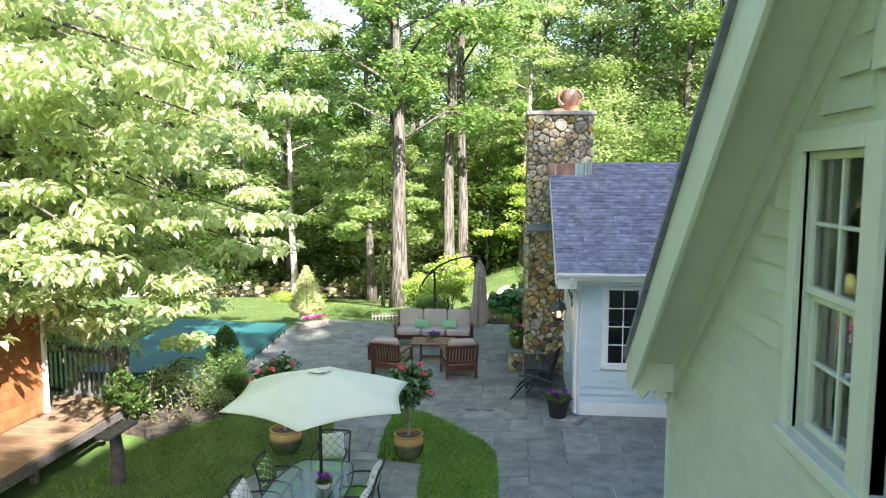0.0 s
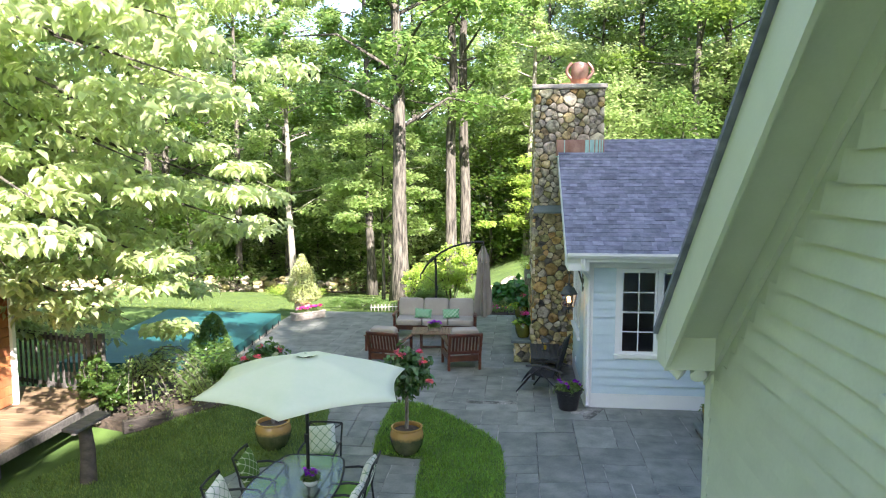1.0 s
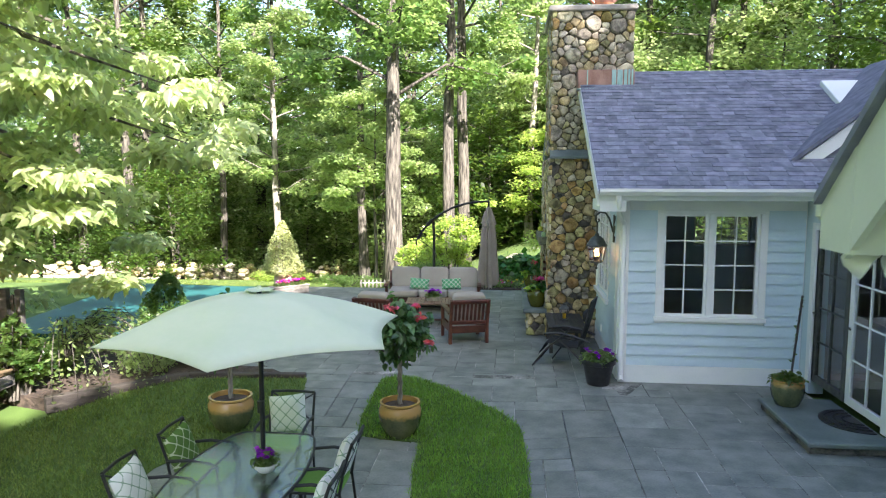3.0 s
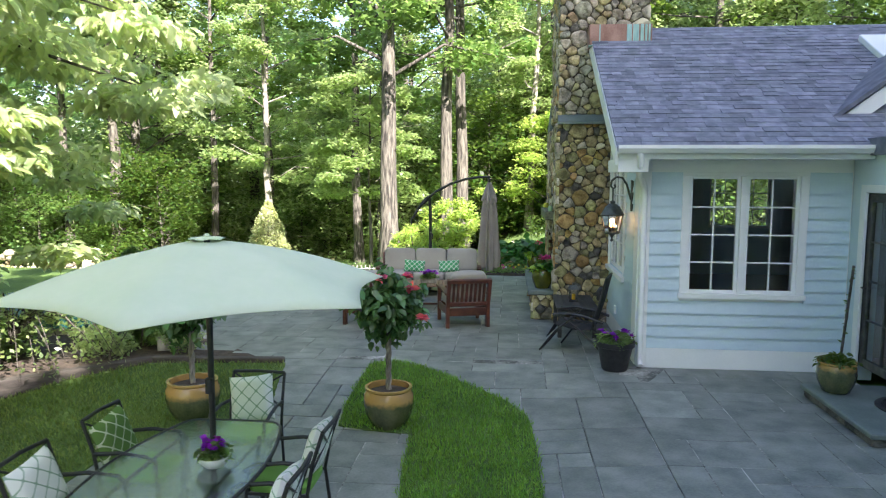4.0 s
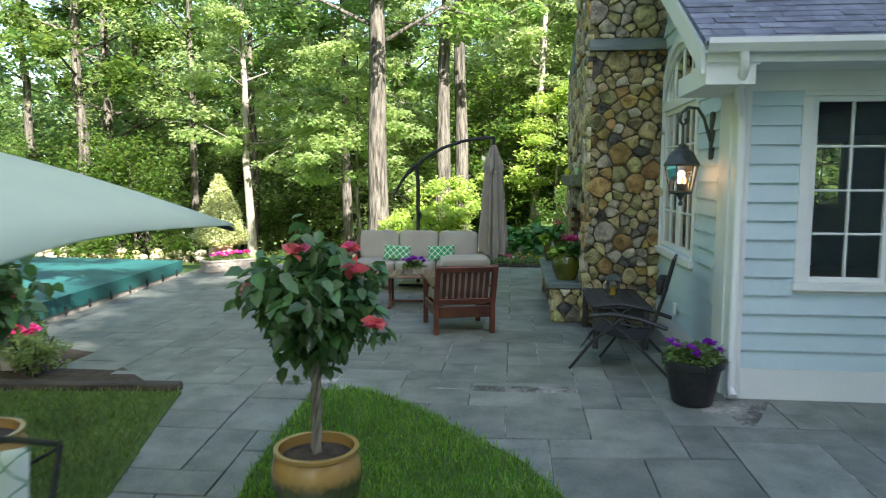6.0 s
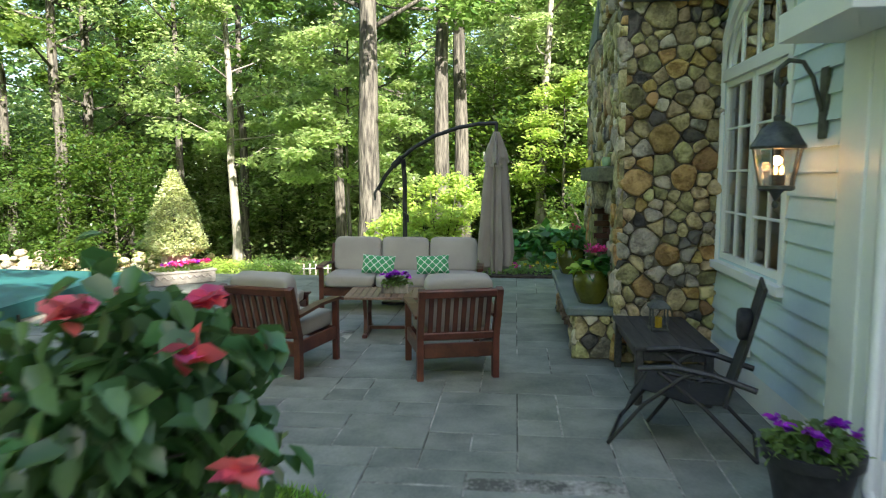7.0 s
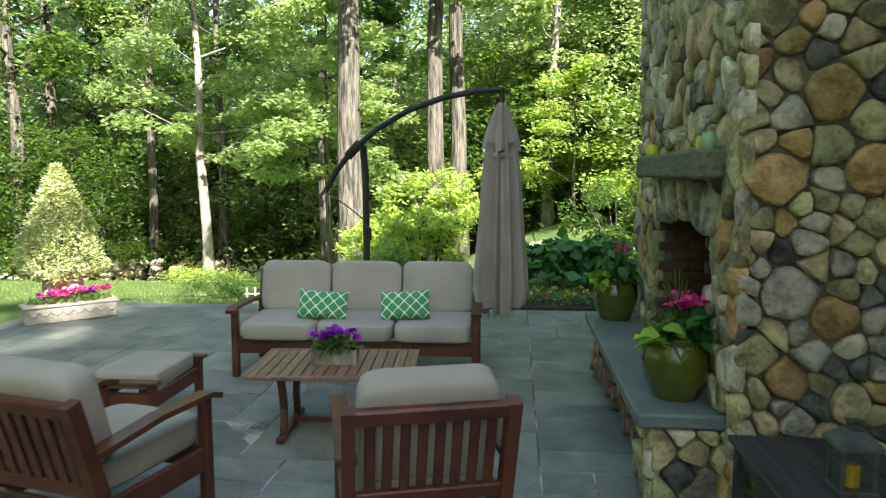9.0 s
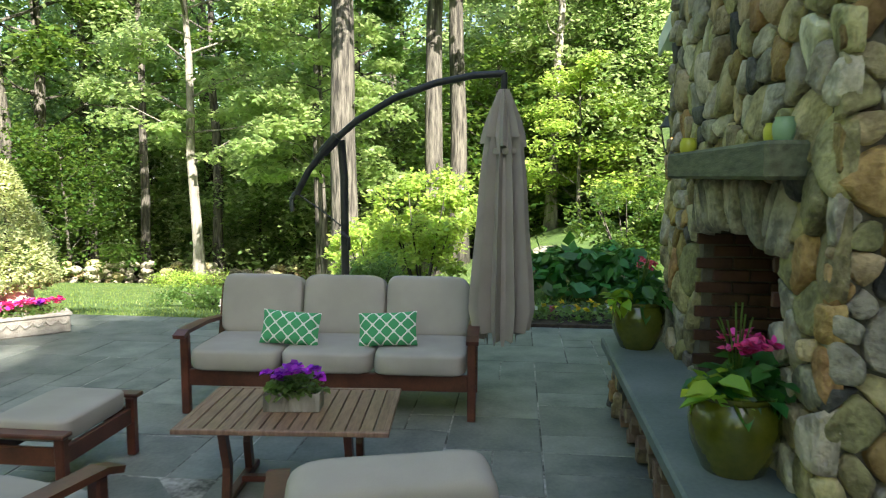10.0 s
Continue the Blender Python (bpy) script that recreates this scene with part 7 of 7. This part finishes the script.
pu = thing("patio_umbrella", "open mint green canvas umbrella over the dining table", "umbrella", Matrix.Translation((-0.66, -4.58, 0)))
part("pole", Shape().tube([(0, 0, -0.14), (0, 0, 2.04)], 0.021, 12), IRON, pu, smooth=True)
part("crank_box", Shape().tube([(0, -0.03, 0.98), (0, -0.03, 1.08)], 0.03, 10), IRON, pu)
part("base", Shape().lathe([(0.24, -0.15), (0.24, -0.12), (0.08, -0.09), (0.04, 0.05), (0, 0.05)], 24), IRON, pu, smooth=True)
R0, A0 = 1.28, 35.0
tip = [Vector((R0 * math.cos(radians(A0 + 60 * i)), R0 * math.sin(radians(A0 + 60 * i)), 1.68)) for i in range(6)]
cv, cf = [], []
hub = Vector((0, 0, 2.02))
for u in range(10):
    f = 0.08 + 0.92 * u / 9
    for w in range(48):
        g = (w % 8) / 8
        p = hub.lerp(tip[w // 8].lerp(tip[(w // 8 + 1) % 6], g), f)
        sag = math.sin(math.pi * g)
        p.x, p.y = p.x * (1 - 0.07 * sag * f * f), p.y * (1 - 0.07 * sag * f * f)
        p.z += 0.05 * math.sin(math.pi * f) - 0.008 * sag * f * (1 - f) * 2 + 0.02 * sag * f * f
        cv.append(p)
cf = [(u * 48 + w, u * 48 + (w + 1) % 48, (u + 1) * 48 + (w + 1) % 48, (u + 1) * 48 + w) for u in range(9) for w in range(48)]
canopy = part("canopy", Shape().add(cv, cf), MINT, pu, "mint green canvas", smooth=True)
sd = canopy.modifiers.new("thickness", "SOLIDIFY")
sd.thickness = 0.004
vent = []
for i in range(12):
    a = radians(A0 + 30 * i)
    q = 0.125 if i % 2 == 0 else 0.11
    vent.append((q * math.cos(a), q * math.sin(a), 2.026 + (0.0 if i % 2 == 0 else 0.006)))
part("canopy_vent", Shape().add([(0, 0, 2.042)] + vent + [(0, 0, 2.038)] + [(x, y, z - 0.004) for x, y, z in vent], [(0, 1 + i, 1 + (i + 1) % 12) for i in range(12)] + [(13, 14 + (i + 1) % 12, 14 + i) for i in range(12)]), MINT, pu)
part("finial", Shape().lathe([(0.02, 0), (0.022, 0.008), (0.012, 0.02), (0, 0.022)], 12, Matrix.Translation((0, 0, 2.038))), MINT, pu)
for i in range(6):
    rb = part("rib", Shape().tube([hub - Vector((0, 0, 0.03)), hub.lerp(tip[i], 0.5) + Vector((0, 0, 0.015)), tip[i] - Vector((0, 0, 0.012))], 0.007, 6), IRON, pu)
    part("strut", Shape().tube([(0, 0, 1.62), tuple(hub.lerp(tip[i], 0.5) - Vector((0, 0, 0.02)))], 0.006, 6), IRON, rb)
bw = thing("flower_bowl", "white bowl of purple petunias on the glass table", "planter", Matrix.Translation((-0.56, -4.80, 0.5475)))
part("bowl", Shape().lathe([(0.05, 0), (0.06, 0.005), (0.10, 0.05), (0.105, 0.075), (0.098, 0.075), (0.09, 0.06), (0, 0.055)], 28), WHITE, bw, smooth=True)
flower_mass(bw, "foliage", (0, 0, 0.06), 0.11, 0.11, 0.10, 240, 0.045, LEAF, 561)
flower_heads(bw, (0, 0, 0.08), 0.10, 0.10, 0.09, 9, 0.035, PETAL_PURPLE, 562)


def dining_chair(at, label, pillow, plabel):
    """A black metal armchair facing +y with a green seat."""
    t = thing("dining_chair", label, "chair", at, "chairs round the dining table")
    for sx in (-1, 1):
        x = sx * 0.225
        part("front_leg", Shape().tube([(x, 0.24, -0.15), (x, 0.21, 0.30), (x, 0.19, 0.50)], 0.012, 8), IRON, t, smooth=True)
        part("back_post", Shape().tube([(x, -0.27, -0.15), (x, -0.21, 0.33), (x, -0.25, 0.55), (x, -0.32, 0.76)], 0.013, 8), IRON, t, smooth=True)
        part("armrest", Shape().tube([(x, -0.25, 0.53), (x * 1.05, -0.05, 0.55), (x * 1.08, 0.14, 0.525), (x, 0.22, 0.47)], 0.015, 8), IRON, t, smooth=True)
        part("seat_rail", Shape().tube([(x, -0.22, 0.32), (x, 0.21, 0.32)], 0.011, 8), IRON, t)
    part("top_rail", Shape().tube([(-0.225, -0.32, 0.76), (0, -0.335, 0.765), (0.225, -0.32, 0.76)], 0.014, 8), IRON, t, smooth=True)
    for sx in (-1, 1):
        part("back_brace", Shape().tube([(sx * 0.225, -0.24, 0.48), (0, -0.285, 0.62), (-sx * 0.225, -0.325, 0.75)], 0.008, 6), IRON, t)
    part("front_rail", Shape().tube([(-0.225, 0.21, 0.32), (0.225, 0.21, 0.32)], 0.011, 8), IRON, t)
    part("seat_cushion", Shape().pillow((0, 0, 0.345), (0.42, 0.43, 0.06), 0.3, 24), GREEN_SEAT, t, "bright green seat pad", smooth=True)
    throw_pillow(at @ Matrix.LocRotScale((0.0, -0.155, 0.375), Euler((radians(16), radians(8), 0)), None), 0.39, 0.39, pillow, plabel, "pillows on the dining chairs")
    return t


for x, y, rz, pm, pl in ((-0.79, -3.66, 180, PILLOW_WHITE, "white pillow with a thin trellis print"), (-1.24, -4.43, -90, PILLOW_OLIVE, "olive green trellis pillow on a dining chair"), (-1.26, -5.22, -90, PILLOW_WHITE, "white trellis pillow leaning on a dining chair"), (-0.18, -4.47, 90, PILLOW_WHITE, "white trellis pillow against the chair back"), (-0.16, -5.25, 90, PILLOW_WHITE, "white trellis pillow against the chair back")):
    dining_chair(Matrix.LocRotScale((x, y, 0), Euler((0, 0, radians(rz))), None), "black metal dining armchair with a green seat pad", pm, pl)

# ---- pool, planters, back lawn ----
pc = thing("pool_cover", "teal vinyl cover strapped over a raised pool", "pool cover")
PC = [(-4.40, 1.0), (-4.78, 6.25), (-8.2, 6.5), (-7.6, 0.8)]
PC = list(reversed(PC))
inn = [(x * 0.985 - 0.09, y * 0.985 + 0.055) for x, y in PC]
part("pool_rim", Shape().prism(inn, -0.05, 0.10), CAST_STONE, pc, "pale stone pool rim")
s = Shape()
n = 4
v = [(x, y, 0.28) for x, y in PC] + [(x * 1.0, y, 0.08) for x, y in PC] + [(sum(p[0] for p in PC) / 4, sum(p[1] for p in PC) / 4, 0.30)]
s.add(v, [(i, (i + 1) % 4, 8) for i in range(4)] + [(4 + i, 4 + (i + 1) % 4, (i + 1) % 4, i) for i in range(4)])
part("cover_sheet", s, TEAL, pc, "teal vinyl sheet")
for i in range(9):
    f = (i + 0.5) / 9
    a, b = Vector((*PC[2], 0)), Vector((*PC[3], 0))
    a, b = Vector((-4.40, 1.0, 0)), Vector((-4.78, 6.25, 0))
    p = a.lerp(b, f)
    part("strap", Shape().box((p.x + 0.015, p.y, 0.09), (0.02, 0.04, 0.12), b=0.004), IRON, pc)
pl = thing("stone_planter", "carved stone trough of pink and purple flowers", "planter", Matrix.LocRotScale((-4.22, 6.98, 0), Euler((0, 0, radians(45))), None))
part("trough", Shape().box((0, 0, 0.10), (0.98, 0.26, 0.20), b=0.015), CAST_STONE, pl)
part("trough_rim", Shape().box((0, 0, 0.205), (1.02, 0.30, 0.035), b=0.01), CAST_STONE, pl)
for i in range(8):
    part("carved_swag", Shape().tube([(-0.46 + i * 0.118 + 0.11 * q / 6, -0.136, 0.15 - 0.05 * math.sin(math.pi * q / 6)) for q in range(7)], 0.012, 6), CAST_STONE, pl)
flower_mass(pl, "foliage", (0, 0, 0.22), 0.48, 0.14, 0.12, 500, 0.05, LEAF, 571)
flower_heads(pl, (0, 0, 0.24), 0.46, 0.12, 0.11, 30, 0.05, PETAL_PINK, 572)
flower_heads(pl, (0, 0, 0.24), 0.44, 0.10, 0.10, 8, 0.05, PETAL_PURPLE, 573)
su = thing("potted_spruce", "conical pale green dwarf spruce in a clay urn", "potted plant", Matrix.Translation((-4.46, 7.22, 0)))
part("urn", Shape().lathe([(0.13, 0), (0.20, 0.1), (0.235, 0.3), (0.22, 0.45), (0.24, 0.48), (0.2, 0.48), (0.18, 0.44), (0, 0.44)], 28), PALE_POT, su, "pale clay urn", smooth=True)
part("trunk", Shape().tube([(0, 0, 0.4), (0, 0, 1.6)], [0.035, 0.01], 8), BARK, su)
ng = np.random.default_rng(580)
f, a = ng.uniform(0, 1, 11000) ** 1.25, ng.uniform(0, 6.28, 11000)
lump = 1 + 0.16 * np.sin(a * 4 + f * 11) + 0.10 * np.sin(a * 9 - f * 23)
prof = (0.53 * (1 - f) ** 0.8 + 0.02) * np.minimum(1, 0.55 + f * 4) * lump * ng.uniform(0.6, 1, 11000) ** 0.4
part("foliage", leaves("foliage", np.stack([prof * np.cos(a), prof * np.sin(a), 0.46 + 1.36 * f], 1), 0.06, SPRUCE, 581, -0.1, 0.4), SPRUCE, su, "dense pale green needles")
bx = thing("stone_box_planter", "small stone box of pink begonias near the pool", "planter", Matrix.LocRotScale((-3.42, 0.22, 0), Euler((0, 0, radians(15))), None))
part("box", Shape().box((0, 0, 0.10), (0.30, 0.26, 0.20), b=0.012), CAST_STONE, bx)
flower_mass(bx, "foliage", (0, 0, 0.19), 0.17, 0.15, 0.16, 240, 0.06, LEAF, 591)
flower_heads(bx, (0, 0, 0.22), 0.15, 0.13, 0.16, 14, 0.06, PETAL_PINK, 592)
fn = thing("border_fence", "low pale picket border on the back lawn", "fence")
for i in range(15):
    f = i / 14
    x, y = -2.75 + 1.45 * f, 8.75 + 0.55 * f
    part("picket", Shape().box((x, y, height(x, y) + 0.08), (0.035, 0.012, 0.22), b=0.003), CAST_STONE, fn)
part("rail", Shape().tube([(-2.78, 8.74, height(-2.78, 8.74) + 0.1), (-1.27, 9.31, height(-1.27, 9.31) + 0.1)], 0.01, 6), WHITE, fn)

# ---- timber edging, deck, shed and fence ----
ed = thing("timber_edging", "dark timber edging along the lawn bed", "edging")
for (xa, ya), (xb, yb) in (((-1.6, -0.28), (-3.35, -0.40)), ((-3.35, -0.40), (-4.7, -1.75))):
    L_ = math.hypot(xb - xa, yb - ya)
    part("timber", Shape().box((0, 0, -0.05), (L_, 0.12, 0.22), b=0.012), RAILTIE, ed, at=Matrix.LocRotScale(((xa + xb) / 2, (ya + yb) / 2, 0), Euler((0, 0, math.atan2(yb - ya, xb - xa))), None))
tagged(part("bed_soil", Shape().prism([(-3.35, -0.34), (-1.9, -0.2), (-3.0, 0.8), (-4.2, 1.2), (-6.4, 0.6), (-6.2, -1.3), (-4.75, -1.65)], -0.25, 0.0), SOIL), "dark mulch of the shrub bed", "soil", kind="structure")
dk = thing("deck", "raised sunlit wooden deck of long boards", "deck")
for i in range(18):
    yy = -5.9 + i * 0.27
    part("deck_board", Shape().box((-6.95 + 0.06 * (i / 16), yy, 0.385), (3.7 - 0.015 * i, 0.262, 0.035), b=0.004), DECK_WOOD, dk)
part("deck_fascia", Shape().box((-5.12, -3.9, 0.29), (0.04, 4.3, 0.15), b=0.006), OLD_WOOD, dk)
for yy in (-5.6, -3.9, -2.2):
    part("deck_post", Shape().box((-5.25, yy, 0.15), (0.10, 0.10, 0.36), b=0.006), OLD_WOOD, dk)
sh = thing("cedar_shed", "orange cedar-sided shed with a shallow dark roof", "shed")
sw_ob = part("shed_wall", slab_box((-9.0, -5.6, 0.36), (-6.35, -2.1, 2.35)), CEDAR, sh)
for i in range(12):
    part("shingle_course", slab_box((-6.352, -5.62, 0.42 + i * 0.16), (-6.325, -2.08, 0.575 + i * 0.16), b=0.006), CEDAR, sw_ob)
    part("end_shingle_course", slab_box((-9.0, -2.1, 0.42 + i * 0.16), (-6.352, -2.075, 0.575 + i * 0.16), b=0.006), CEDAR, sw_ob)
part("corner_post", slab_box((-6.36, -2.13, 0.36), (-6.27, -2.05, 2.35)), WHITE, sh)
part("shed_roof", Shape().box((-7.7, -3.85, 2.42), (3.2, 4.1, 0.09), b=0.01), SHINGLE, sh)
fc = thing("picket_fence", "weathered wooden picket fence beside the deck", "fence")
for i in range(24):
    f = i / 23
    x, y = -8.1 + 2.92 * f, -0.62 - 0.86 * f
    part("picket", Shape().box((0, 0, 0.86), (0.052, 0.02, 1.02), b=0.004), OLD_WOOD, fc, at=Matrix.LocRotScale((x, y, 0), Euler((0, 0, -0.286)), None))
for z in (0.44, 1.28):
    part("rail", Shape().box((0, 0.025, z), (3.06, 0.03, 0.08), b=0.004), OLD_WOOD, fc, at=Matrix.LocRotScale((-6.64, -1.05, 0), Euler((0, 0, -0.286)), None))
for x, y in ((-5.18, -1.47), (-5.42, -1.43)):
    part("post", Shape().box((x, y, 0.72), (0.09, 0.09, 1.46), b=0.008), OLD_WOOD, fc)
rr_ = thing("rustic_post", "rough log post with a weathered plank on top", "post", Matrix.Translation((-4.15, -3.55, 0)))
# Dark timber in place of bark: the log's shade is put into its colour.
part("log", Shape().tube([(0.03, -0.03, -0.3), (0.02, 0.01, 0.3), (-0.01, 0, 0.68)], [0.12, 0.10, 0.085], 12), RAILTIE, rr_, smooth=True)
part("plank", Shape().box((0.03, 0.08, 0.705), (0.26, 0.62, 0.05), pose(0, 0, 0, 6, 0, -12), 0.01), OLD_WOOD, rr_)

# ---- paving, stone by stone ----
rg = random.Random(99)
U = 0.305
GX0, GY0_, NXC, NYC = -4.915, -15.645, 34, 78
used = [[False] * NYC for _ in range(NXC)]
paver_cache, rest, joined, pieces = {}, Shape(), 0, []
for j in range(NYC):
    for i in range(NXC):
        if used[i][j]:
            continue
        opts = [(2, 1), (3, 2), (2, 2), (2, 3), (3, 2), (1, 1), (1, 2), (2, 1), (2, 2), (3, 1)]
        rg.shuffle(opts)
        for w, d in opts + [(1, 1)]:
            if i + w <= NXC and j + d <= NYC and all(not used[i + a][j + b] for a in range(w) for b in range(d)):
                break
        for a in range(w):
            for b in range(d):
                used[i + a][j + b] = True
        pieces.append((GX0 + i * U, GY0_ + j * U, w, d))


def on_patio(x, y):
    return (x > -3.95 or y > 0.95) and y < 8.1 and (x < 3.0 or y < 0.0) and x < 5.45 and not inside(LAWN_A, x, y) and not inside(LAWN_B, x, y)


def paver_shape(w, d):
    return Shape().box((w * U / 2, d * U / 2, -0.02), (w * U - 0.012, d * U - 0.012, 0.04), b=0.003)


for x, y, w, d in pieces:
    corners = [(x + 0.02 + (w * U - 0.04) * a, y + 0.02 + (d * U - 0.04) * b) for a in (0, 0.5, 1) for b in (0, 0.5, 1)]
    if not any(on_patio(*c) for c in corners) or y + d * U > 8.16 or (x > 2.9 and y > -0.05):
        continue
    if x < -4.0 and y < 0.9:
        continue
    if x > 2.75:
        d = min(d, (-0.004 - y) / U)
    elif x + w * U > 3.0 and y + d * U > 0.03:
        w = (2.998 - x) / U
    tilt = pose(0, 0, rg.uniform(-0.0022, 0.0016), rg.uniform(-0.12, 0.12), rg.uniform(-0.12, 0.12), 0)
    falls = [drop(x + w * U * a, y + d * U * b) for a in (0, 1) for b in (0, 1)]
    sloping, level = max(falls) - min(falls) > 0.001, sum(falls) / 4
    m = Matrix.Translation((x, y, 0 if sloping else level)) @ tilt
    if joined < 300 and -3.2 < y < 5.5 and -2.2 < x < 3.2:
        key = (w, d, x, y) if sloping else (w, d)
        if key not in paver_cache:
            ps_ = paver_shape(w, d)
            if sloping:
                ps_.v = [(p[0], p[1], p[2] + drop(x + p[0], y + p[1])) for p in ps_.v]
            paver_cache[key] = ps_.mesh("paver", PAVER)
        part("paver", paver_cache[key], PAVER, patio, at=m)
        joined += 1
    else:
        sh_ = paver_shape(w, d)
        if sloping:
            sh_.v = [(p[0], p[1], p[2] + drop(x + p[0], y + p[1])) for p in sh_.v]
        rest.add(sh_.v, sh_.f, m)
tagged(part("pavers_rest", rest, PAVER_REST, patio), "more bluestone pavers of the patio", kind="stuff")
